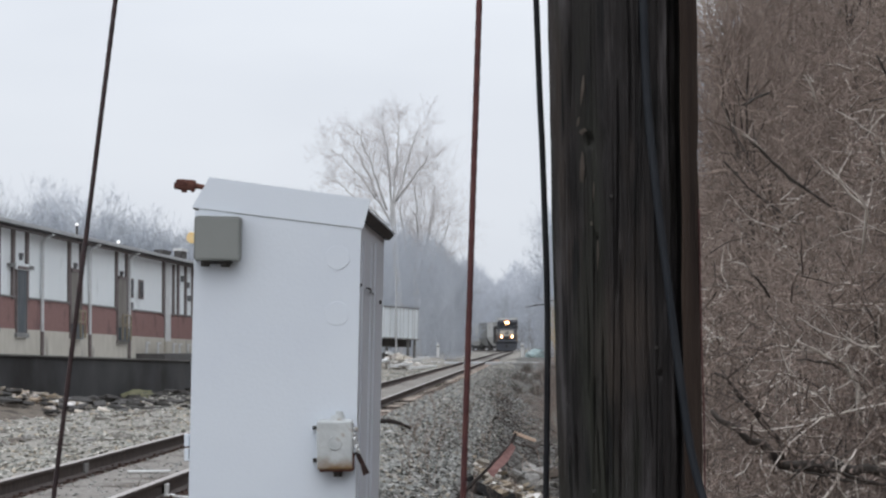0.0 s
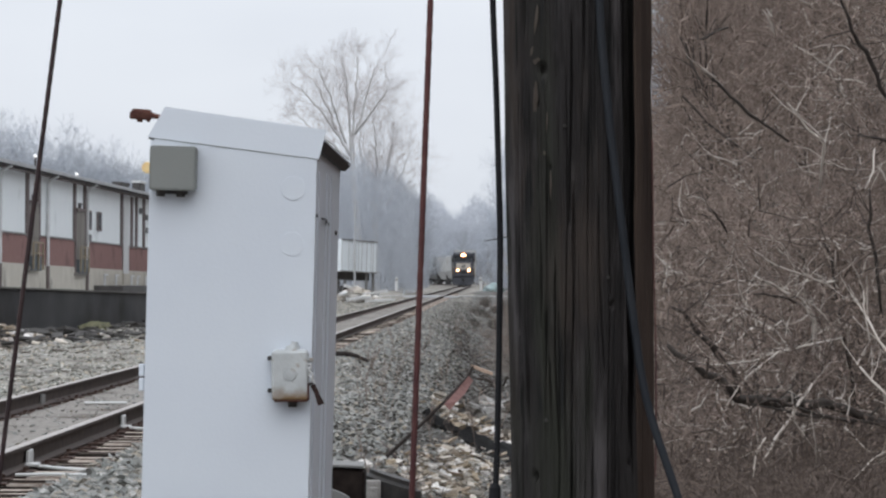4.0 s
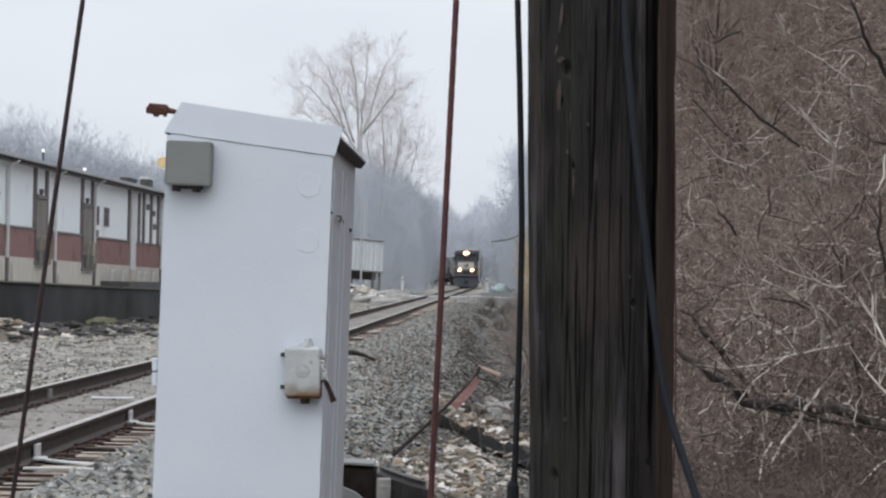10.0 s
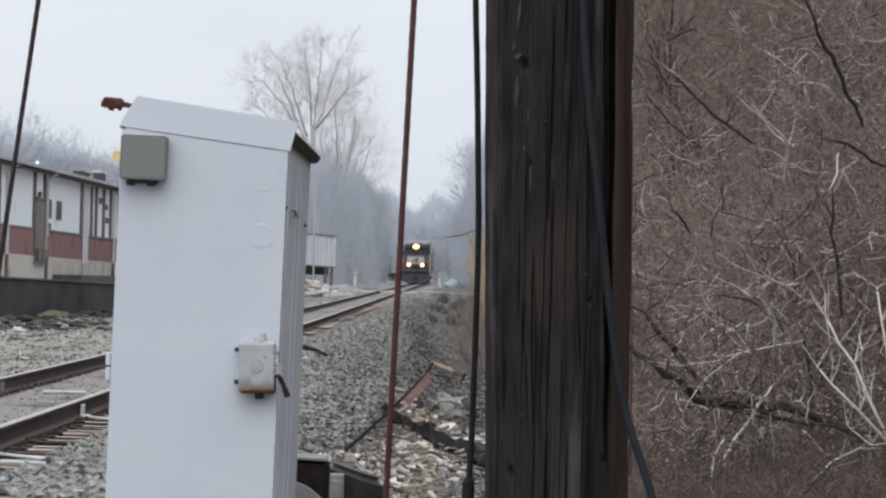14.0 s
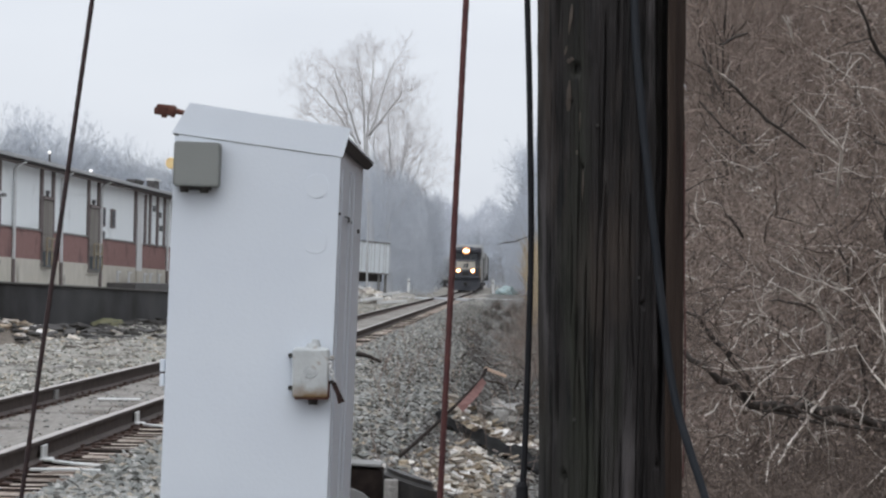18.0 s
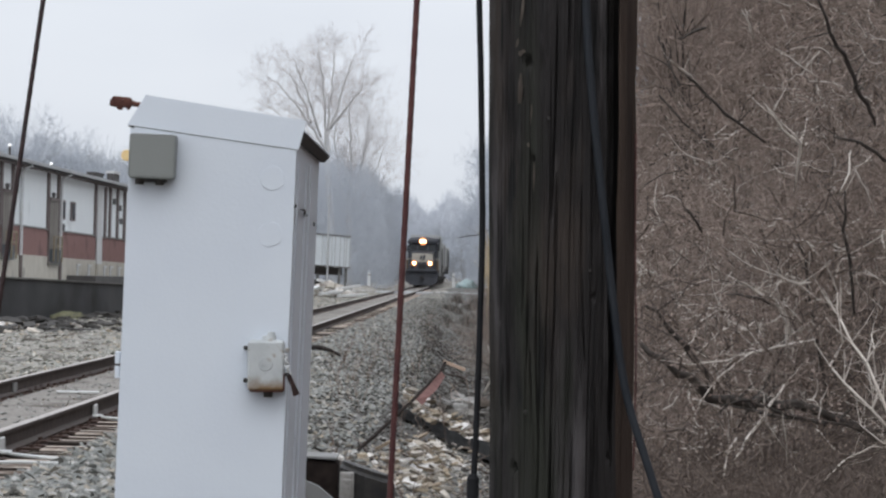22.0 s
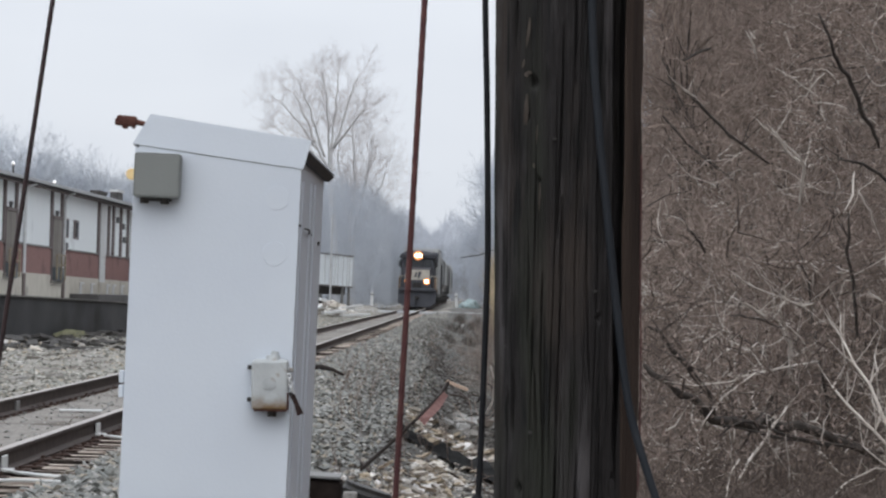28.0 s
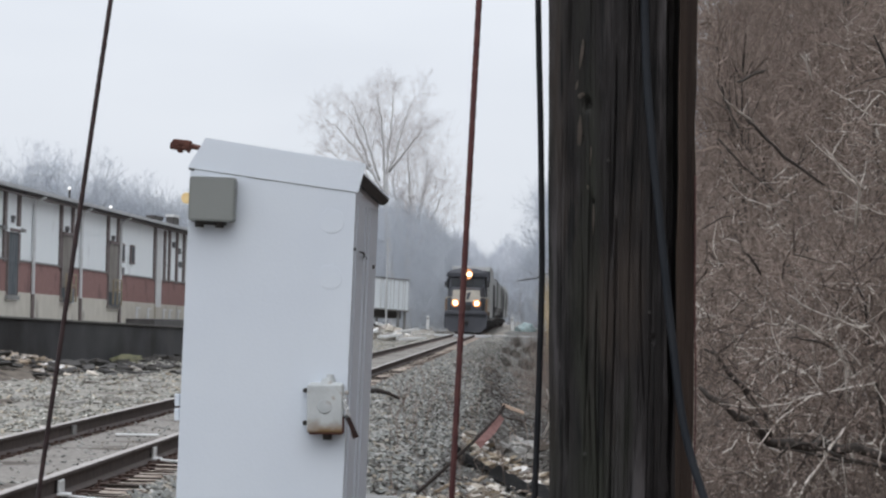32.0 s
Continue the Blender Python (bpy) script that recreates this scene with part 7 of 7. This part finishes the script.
# taller brown brush trees that close the bank towards the sky
rng_b = np.random.default_rng(31)
bank_trees = [tree("brush_tree", "tall brown bare brush tree on the bank", 300 + k, LIMB_DARK, BRUSH, group="brush trees on the bank", thick=1.6, fine=0.007, height=9.0, trunk_r=0.07, levels=6, kids=(14, 7, 5, 3, 2), spread=0.55, first=0.05, up=0.12, shrink=0.45, wiggle=0.2) for k in range(3)]
for k in range(34):
    y = rng_b.uniform(58, 150)
    x = 0.0578 * y + 0.75 + rng_b.uniform(0, 0.055) * y * (k % 3) / 2 + 0.25 * (k % 4)
    m = pose(x, y, float(ground_z(x, y)) - 0.1, 0, 0, rng_b.uniform(0, 360)) @ Matrix.Diagonal((0.75, 0.75, 1.0, 1)) @ Matrix.Scale(rng_b.uniform(0.85, 1.15) * (0.62 + y / 260), 4)
    if k < 3:
        bank_trees[k].matrix_basis = m
    else:
        copy_thing(bank_trees[k % 3], m)
sx, sy = bank_points(rng, 240, 42, 240, s0=7.4, power=1.4)
for i, (x, y) in enumerate(zip(sx, sy)):
    m = pose(x, y, float(ground_z(x, y)) - 0.05, rng.uniform(-8, 8), rng.uniform(-8, 8), rng.uniform(0, 360)) @ Matrix.Scale(rng.uniform(0.6, 1.25), 4)
    if i < 6:
        shrubs[i].matrix_basis = m
    else:
        copy_thing(shrubs[i % 6], m)

# brown shrubs that grow in the ditch before the dry grass
rng_d = np.random.default_rng(77)
for k in range(34):
    y = 88 + 105 * rng_d.uniform() ** 1.1
    x = xc(y) + rng_d.uniform(4.9, 6.5) + 0.25 * smooth_step(120, 190, y)
    copy_thing(shrubs[k % 6], pose(x, y, float(ground_z(x, y)) - 0.08, rng_d.uniform(-14, 14), rng_d.uniform(-14, 14), rng_d.uniform(0, 360)) @ Matrix.Scale(rng_d.uniform(0.32, 0.62), 4))

# small dark bushes among the stones along the ditch
for k in range(22):
    y = 92 + 112 * rng_d.uniform()
    x = xc(y) + rng_d.uniform(3.0, 4.4)
    copy_thing(shrubs[(k * 2 + 1) % 6], pose(x, y, float(ground_z(x, y)) - 0.05, rng_d.uniform(-30, 30), rng_d.uniform(-30, 30), rng_d.uniform(0, 360)) @ Matrix.Scale(rng_d.uniform(0.10, 0.22), 4))

# dead leaves that hang in the brush and lie on the bank
n = 60000
x, y = bank_points(rng, n, 33, 130, s0=6.4, power=1.5)
x = np.maximum(x, 1.5 + 0.0075 * y + 2.2 * smooth_step(45, 75, y))
z = ground_z(x, y) + 2.8 * rng.uniform(0, 1, n) ** 1.6
c = np.stack([x, y, z], -1)
u = rng.normal(0, 1, (n, 3))
u /= np.linalg.norm(u, axis=1, keepdims=True)
w = np.cross(u, rng.normal(0, 1, (n, 3)))
w /= np.linalg.norm(w, axis=1, keepdims=True)
size = (rng.uniform(0.012, 0.032, n) * (0.5 + y / 70))[:, None]
v = np.stack([c - u * size, c + w * size * 0.5, c + u * size, c - w * size * 0.5], 1).reshape(-1, 3)
tagged(new("dead_leaves", mesh_np("dead_leaves", v, np.arange(n * 4).reshape(-1, 4), DEAD_LEAF)), "dry brown dead leaves caught in the brush", "leaves", kind="stuff")

# tall dry grass at the foot of the bank, in leaning tufts with feathery tops
rng = np.random.default_rng(8)
tufts = 26
tx, ty = rng.uniform(2.55, 3.9, tufts), rng.uniform(158, 184, tufts)
n = 1100
pick = rng.integers(0, tufts, n)
x, y = tx[pick] + rng.normal(0, 0.10, n), ty[pick] + rng.normal(0, 0.4, n)
a = np.stack([x, y, ground_z(x, y)], -1)
tall = (2.7 + 0.9 * smooth_step(2.1, 2.9, tx) + rng.uniform(-0.8, 1.2, tufts))[pick] * rng.uniform(0.55, 1.0, n) + 0.6
lean = np.stack([rng.normal(-0.10, 0.22, n), rng.normal(0, 0.2, n), tall], -1)
b = a + lean * 0.7
c = b + lean * 0.3 + np.stack([rng.normal(-0.22, 0.24, n), rng.normal(0, 0.15, n), rng.normal(-0.1, 0.12, n)], -1)
v, f = bars(a, b, np.full(n, 0.014), np.full(n, 0.009))
v2, f2 = bars(b, c, np.full(n, 0.018), np.full(n, 0.003))
tagged(new("dry_grass", mesh_np("dry_grass", np.concatenate([v, v2]), np.concatenate([f, f2 + len(v)]), DRY_GRASS)), "tall dry yellow grass at the foot of the bank", "grass", kind="stuff")
n = 6000
y = rng.uniform(92, 205, n)
x = 0.15 + (y - 92) * 0.009 + 3.5 * rng.uniform(0, 1, n) ** 0.75
a = np.stack([x, y, ground_z(x, y)], -1)
grown = np.clip((x - 0.2 - (y - 85) * 0.009) / 2.6, 0.08, 1) ** 1.5 * (0.5 + 0.5 * np.sin(x * 5 + y * 0.31) ** 2)
b = a + np.stack([rng.normal(0, 0.22, n), rng.normal(0, 0.3, n), rng.uniform(0.15, 2.3, n) * grown], -1)
v, f = bars(a, b, np.full(n, 0.012), np.full(n, 0.005))
tagged(new("dry_weeds", mesh_np("dry_weeds", v, f, DITCH_WEED)), "low grey-tan dry weeds along the ditch", "weeds", kind="stuff")

rng = np.random.default_rng(61)
for x, y, high, wide in ((0.95, 203, 0.75, 0.5), (0.75, 180, 0.55, 0.5), (1.6, 190, 0.6, 0.5), (0.35, 176, 0.5, 0.4), (1.25, 166, 0.6, 0.5), (2.0, 198, 0.7, 0.45), (0.2, 152, 0.4, 0.35)):
    bush = thing("ditch_scrub", "low dark grey-brown bare scrub on the ditch slope", "shrub", pose(x, y, float(ground_z(x, y))), group="scrub along the far ditch")
    for mat, kind, n in ((SCRUB, "undergrowth", 85), (DITCH_WEED, "crown", 80)):
        a = np.stack([rng.normal(0, wide * 0.45, n), rng.normal(0, wide * 0.5, n), np.full(n, -0.06)], -1)
        tall = high * rng.uniform(0.35, 1.0, n) * np.exp(-(a[:, 0] / wide) ** 2)
        b = a + np.stack([rng.normal(0, 0.13, n), rng.normal(0, 0.13, n), tall + 0.06], -1)
        v, f = bars(a, b, np.full(n, 0.014), np.full(n, 0.005))
        tagged(part(kind, mesh_np(kind, v, f, mat), None, bush), kind="stuff")

# ---- trees ----
def sycamore(label, m, limbs, trunk, seed, bark, twig, reach=1.1):
    """A trunk that parts into long limbs; each carries boughs, which part again into fine twigs."""
    rng = np.random.default_rng(seed)
    ob = thing("sycamore", label, "tree", m)
    bm = bmesh.new()
    tube(bm, trunk, [0.36 - 0.16 * i / (len(trunk) - 1) for i in range(len(trunk))], 9)
    part("trunk", bm, bark, ob)
    boughs, fine = [], []

    def shoot(p, d, length, r, level):
        n = 4 if level < 2 else 3
        for i in range(n):
            d = (d + Vector(rng.normal(0, (0.16, 0.20, 0.24, 0.3)[level], 3)) + Vector((0, 0, 0.06))).normalized()
            q = p + d * (length / n)
            r2 = r * (1 - 0.6 / n)
            (boughs if level < 1 else fine).append((p, q, max(r, 0.0062), max(r2, 0.0045)))
            p, r = q, r2
            if level < 3:
                for k in range((2, 2, 1)[level]):
                    side = d.orthogonal().normalized()
                    side.rotate(Matrix.Rotation(rng.uniform(0, 6.28), 3, d))
                    shoot(q, (d * 0.75 + side * rng.uniform(0.45, 0.85) + Vector((0, 0, 0.15))).normalized(), length * rng.uniform(0.42, 0.68), max(r * 0.55, 0.006), level + 1)

    for pts in limbs:
        pts = [Vector(p) for p in pts]
        line = []
        for i in range(len(pts) - 1):
            for k in range(4):
                line.append(pts[i].lerp(pts[i + 1], k / 4) + Vector(rng.normal(0, 0.05, 3)))
        line.append(pts[-1])
        n = len(line)
        bm = bmesh.new()
        tube(bm, line, [0.115 * (1 - 0.82 * i / n) for i in range(n)], 6)
        part("limb", bm, bark, ob, smooth=True)
        for i in range(2, n):
            d = (line[i] - line[i - 1]).normalized()
            for k in range(2 if i < n - 1 else 4):
                side = d.orthogonal().normalized()
                side.rotate(Matrix.Rotation(rng.uniform(0, 6.28), 3, d))
                shoot(line[i], (d * 0.8 + side * rng.uniform(0.6, 1.3) + Vector((0, 0, 0.10))).normalized(), reach * rng.uniform(0.9, 2.1) * (1.35 - 0.5 * i / n), 0.034 * (1.15 - i / n), 1)
    v, f = branch_bars(fine, 3)
    tagged(part("crown", mesh_np("crown", v, f, twig), None, ob, "fine pale twigs"), kind="stuff")
    return ob


sycamore("tall pale bare sycamore with a wide crown", pose(-10.15, 290, -0.6) @ Matrix.Diagonal((1.0, 1.0, 0.975, 1)),
         [[(-0.1, 0, 12.6), (-1.3, 0.2, 14.6), (-2.7, 0.3, 16.6), (-4.2, 0.3, 18.2), (-5.2, 0.2, 18.9)],
          [(0.0, 0, 13.7), (-0.25, -0.3, 17.4), (-0.5, -0.4, 19.6), (-0.9, -0.3, 21.4)],
          [(0.0, 0, 13.4), (1.0, 0.3, 16.7), (1.6, 0.4, 19.0), (2.3, 0.5, 21.0)],
          [(-0.5, 0, 13.6), (-1.3, -0.8, 16.2), (-2.2, -1.2, 18.8), (-2.8, -1.3, 20.3)],
          [(0.3, 0, 14.4), (1.7, -0.8, 16.2), (2.7, -1.2, 17.6), (3.2, -1.4, 18.4)],
          [(-0.2, 0, 12.2), (-2.0, -0.6, 13.8), (-3.8, -1.0, 15.2), (-4.9, -1.0, 16.2)],
          [(0.1, 0, 14.2), (0.3, 1.2, 17.2), (0.5, 1.9, 20.2), (0.4, 2.2, 21.3)],
          [(-1.4, 0.2, 14.9), (-2.2, 1.2, 17.2), (-3.4, 1.8, 19.4)]],
         [(0.9, 0, -0.3), (0.7, 0, 4), (0.4, 0, 8), (0.15, 0, 11.2), (0.0, 0, 14.2)], 217, BARK_PALE, TWIG_PALE)
sycamore("smaller pale bare sycamore beside the tall one", pose(-8.3, 296, -0.2),
         [[(-0.2, 0, 7.0), (-0.9, 0.2, 10.0), (-1.3, 0.2, 13.0), (-1.2, 0.2, 15.4)],
          [(0.0, 0, 7.6), (0.2, -0.3, 11.0), (0.0, -0.4, 14.0), (-0.1, -0.3, 16.6)],
          [(0.2, 0, 7.0), (1.0, 0.3, 9.8), (1.5, 0.4, 12.6), (1.7, 0.5, 15.2)],
          [(0.2, 0, 6.8), (0.7, 1.2, 9.6), (1.2, 1.6, 12.0), (1.4, 1.8, 13.6)],
          [(0.3, 0, 6.4), (1.6, -0.8, 8.6), (2.5, -1.2, 10.6), (2.9, -1.4, 12.0)]],
         [(0.2, 0, -0.3), (0.1, 0, 4), (0.0, 0, 8.0)], 44, BARK_PALE, TWIG_PALE, 1.5)
woods = [tree("bare_tree", "grey bare woodland tree in winter", 70 + k, BARK_HAZE, TWIG_HAZE, group="woodland trees", thick=1.8, height=12.0, trunk_r=0.15, levels=6, kids=(15, 7, 5, 4, 2), spread=0.5, first=0.06, up=0.14, shrink=0.48, wiggle=0.16) for k in range(5)]
rng = np.random.default_rng(9)
plots = [(-20, -6.6, 302, 345, 18, 0.7, 1.0), (-30, -7.0, 350, 420, 16, 0.7, 1.1), (-30, -5.8, 430, 500, 18, 0.75, 1.15), (-16, 46, 600, 700, 70, 0.8, 1.08),
         (-60, -24, 262, 330, 40, 0.78, 1.08), (6.0, 16, 205, 300, 30, 0.8, 1.25), (8.4, 13, 312, 352, 16, 1.0, 1.45), (9.5, 30, 300, 480, 30, 0.9, 1.3), (-70, -12, 520, 640, 36, 0.9, 1.4)]
used = 0
for x0, x1, y0, y1, n, s0, s1 in plots:
    for i in range(n):
        x, y = rng.uniform(x0, x1), rng.uniform(y0, y1)
        if abs(x - xc(y)) < 4.5:
            continue
        m = pose(x, y, float(ground_z(x, y)) - 0.1, 0, 0, rng.uniform(0, 360)) @ Matrix.Scale(rng.uniform(s0, s1), 4)
        if used < 5:
            woods[used].matrix_basis = m
        else:
            copy_thing(woods[used % 5], m)
        used += 1
for x, y, k in ((-41, 290, 1.28), (-38.2, 286, 1.42), (-36.2, 292, 1.36), (-34.6, 287, 1.30), (-39.5, 294, 1.34), (-32.2, 290, 1.12)):
    copy_thing(woods[int(x * 7) % 5], pose(x, y, -0.2, 0, 0, x * 50) @ Matrix.Scale(k, 4))
for x, y, k in ((5.1, 322, 1.30), (5.4, 336, 1.42), (6.2, 318, 1.45), (6.6, 344, 1.50), (7.4, 328, 1.50), (5.0, 350, 1.25), (8.2, 338, 1.55)):
    copy_thing(woods[int(y) % 5], pose(x, y, -0.2, 0, 0, y * 37) @ Matrix.Diagonal((0.8, 0.8, 1, 1)) @ Matrix.Scale(k, 4))
# the dense twigs of the far woods
def thicket(n, x0, x1, y0, y1, top, label):
    x, y = rng.uniform(x0, x1, n), rng.uniform(y0, y1, n)
    high = np.interp(x, np.linspace(x0, x1, len(top)), top) * (0.98 + 0.08 * np.sin(x * 210 / y0 + 2 * np.sin(x * 90 / y0)) + 0.05 * np.sin(x * 520 / y0 + 1.0)) * rng.uniform(0.93, 1.07, n)
    z = ground_z(x, y) + high * rng.uniform(0, 1, n) ** 0.8
    a = np.stack([x, y, z], -1)
    b = a + rng.normal(0, 0.5, (n, 3)) * [1, 0.5, 0.6] + [0, 0, 0.9]
    r = rng.uniform(0.008, 0.022, n) * (y / 330)
    v, f = bars(a, b, r, r * 0.4)
    tagged(new("far_woods", mesh_np("far_woods", v, f, TWIG_FAR_HAZE if y0 > 300 else TWIG_HAZE)), label, "woods", kind="stuff")


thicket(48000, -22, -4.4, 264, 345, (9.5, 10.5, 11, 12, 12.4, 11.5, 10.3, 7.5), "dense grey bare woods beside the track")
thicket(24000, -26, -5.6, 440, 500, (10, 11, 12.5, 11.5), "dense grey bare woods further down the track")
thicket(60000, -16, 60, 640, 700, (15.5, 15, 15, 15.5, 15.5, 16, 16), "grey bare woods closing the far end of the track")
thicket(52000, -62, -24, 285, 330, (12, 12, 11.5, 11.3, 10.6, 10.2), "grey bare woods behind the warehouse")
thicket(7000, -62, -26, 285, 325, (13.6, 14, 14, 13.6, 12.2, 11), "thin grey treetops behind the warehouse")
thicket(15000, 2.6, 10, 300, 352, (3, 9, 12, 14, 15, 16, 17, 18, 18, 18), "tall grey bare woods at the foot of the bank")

# a bare leaning tree by the crossing whose dark bough reaches towards the track
leaning = thing("leaning_tree", "bare leaning tree with one dark low bough", "tree", pose(3.6, 251, float(ground_z(3.6, 251)) - 0.1))
bm = bmesh.new()
tube(bm, [(0, 0, -0.2), (0.05, 0, 1.6), (-0.05, 0, 3.2), (0.1, 0, 4.6), (0.4, 0, 6.6), (0.5, 0, 8.4)], [0.13, 0.12, 0.11, 0.09, 0.06, 0.02], 8)
part("trunk", bm, BARK_HAZE, leaning)
bm = bmesh.new()
tube(bm, [(0.1, 0, 4.7), (-0.5, -0.5, 4.5), (-1.15, -1, 4.2), (-1.8, -1, 4.12), (-2.2, -1, 4.03), (-2.55, -1, 4.0)], [0.03, 0.033, 0.042, 0.045, 0.033, 0.01], 7)
part("bough", bm, LIMB_DARK, leaning, "dark bough")
for pts in ([(-0.9, -0.8, 4.3), (-1.5, -1, 4.65), (-2.2, -1, 5.0)], [(-1.6, -1, 4.15), (-1.9, -1, 4.4), (-2.0, -1, 4.7)], [(0.1, 0, 5.0), (-0.5, 0, 5.8), (-0.8, 0, 6.7)], [(0.3, 0, 6.0), (0.9, 0, 6.9), (1.1, 0, 7.8)]):
    bm = bmesh.new()
    tube(bm, pts, [0.022, 0.015, 0.005], 5)
    part("twig", bm, BARK_HAZE, leaning)


# ---- ballast ----
rng = np.random.default_rng(17)


def gravel(n, s0, s1, y0, y1, a, b, mat, power=1.5, flat=0.7):
    y = y0 + (y1 - y0) * rng.uniform(0, 1, n) ** power
    x = -4.36 + 0.0075 * y + rng.uniform(s0, s1, n)
    # thin patches where dirt shows between the stones
    bare = np.sin(x * 3.1 + 1.7 * np.sin(y * 0.23)) * np.sin(y * 0.37 + 2.0 * np.sin(x * 1.3)) + rng.normal(0, 0.35, n)
    keep = (bare < 0.62) | (np.abs(x + 4.36 - 0.0075 * y) < 1.6)
    x, y = x[keep], y[keep]
    n = len(x)
    return stones(rng, x, y, rng.uniform(a, b, n), flat)


beds = [(3500, 1.12, 3.2, 4, 24, 0.02, 0.05, "ballast"), (1500, -3.4, -1.12, 4, 30, 0.02, 0.05, "yard"), (23000, 1.12, 3.2, 22, 100, 0.024, 0.062, "ballast"), (900, 3.1, 5.6, 28, 60, 0.02, 0.06, "ballast"), (9000, 2.3, 5.8, 26, 66, 0.012, 0.045, "soil"), (4000, 2.6, 5.8, 60, 150, 0.02, 0.07, "soil"), (2600, 2.9, 3.5, 52, 90, 0.02, 0.06, "ballast"), (5000, 3.2, 5.2, 52, 110, 0.02, 0.06, "soil"), (7000, 2.0, 3.5, 55, 210, 0.02, 0.055, "soil"), (260, 3.2, 5.4, 60, 180, 0.03, 0.09, "ballast"), (11000, 1.3, 3.1, 95, 235, 0.018, 0.052, "ballast"), (2500, 3.0, 4.2, 130, 235, 0.03, 0.07, "ballast"),
        (5200, -3.6, -1.32, 28, 110, 0.024, 0.055, "yard"), (9000, -9.0, -3.4, 36, 110, 0.02, 0.06, "yard"), (1700, -0.66, 0.66, 21, 90, 0.010, 0.028, "ballast"), (2200, 1.12, 3.2, -15, 5, 0.024, 0.06, "ballast"), (1200, -3.4, -1.12, -15, 5, 0.02, 0.05, "yard"), (5000, -6.0, -1.3, 105, 235, 0.03, 0.07, "yard")]
for bed_name, mat, label in (("ballast", BALLAST, "grey crushed stone ballast along the track"), ("yard", BALLAST_PALE, "pale tan gravel between the track and the wall"), ("soil", SOIL_BITS, "dark soil clods and stones in the ditch")):
    allv, allf, base = [], [], 0
    for n, s0, s1, y0, y1, a, b, kind in beds:
        if kind == bed_name:
            v, f = gravel(n, s0, s1, y0, y1, a, b, mat)
            allv.append(v), allf.append(f + base)
            base += len(v)
    stuff_name = {"ballast": "ballast", "yard": "yard_gravel", "soil": "ditch_soil"}[bed_name]
    tagged(new(stuff_name, mesh_np(stuff_name, np.concatenate(allv), np.concatenate(allf), mat, flat=True)), label, "gravel", kind="stuff")
bits_a = rng.normal(0, 1, 2400)
bits_y = 42 + 3.5 * rng.normal(0, 1, 2400) + 3 * bits_a
bits_x = -0.15 + 0.36 * bits_a
v, f = stones(rng, bits_x, bits_y, 0.010 + 0.035 * rng.uniform(0, 1, 2400) ** 2, 0.6)
tagged(new("masonry_bits", mesh_np("masonry_bits", v, f, RUBBLE_BITS, flat=True)), "small pale bits of broken masonry by the ditch", "rubble", kind="stuff")
bed = thing("ballast_shoulder", "coarse grey stones on the ballast shoulder", "ballast", kind="structure")
stone_shapes = []
for k in range(8):
    v = ROCK * (1 + rng.uniform(-0.3, 0.3, (8, 1))) + rng.normal(0, 0.14, (8, 3))
    stone_shapes.append(mesh_np("stone", v * rng.uniform([0.8, 0.65, 0.45], [1.25, 1.0, 0.7]), ROCK_F, STONE_SINGLE, flat=True))
for k in range(300):
    y = 24 + 14 * rng.uniform() ** 1.3
    x = xc(y) + rng.uniform(1.4, 3.6)
    size = rng.uniform(0.03, 0.055)
    st = new("stone", stone_shapes[k % 8])
    st.parent = bed
    st.matrix_basis = pose(x, y, float(ground_z(x, y)) + size * 0.35, rng.uniform(-30, 30), rng.uniform(-30, 30), rng.uniform(0, 360)) @ Matrix.Scale(size, 4)

motions()
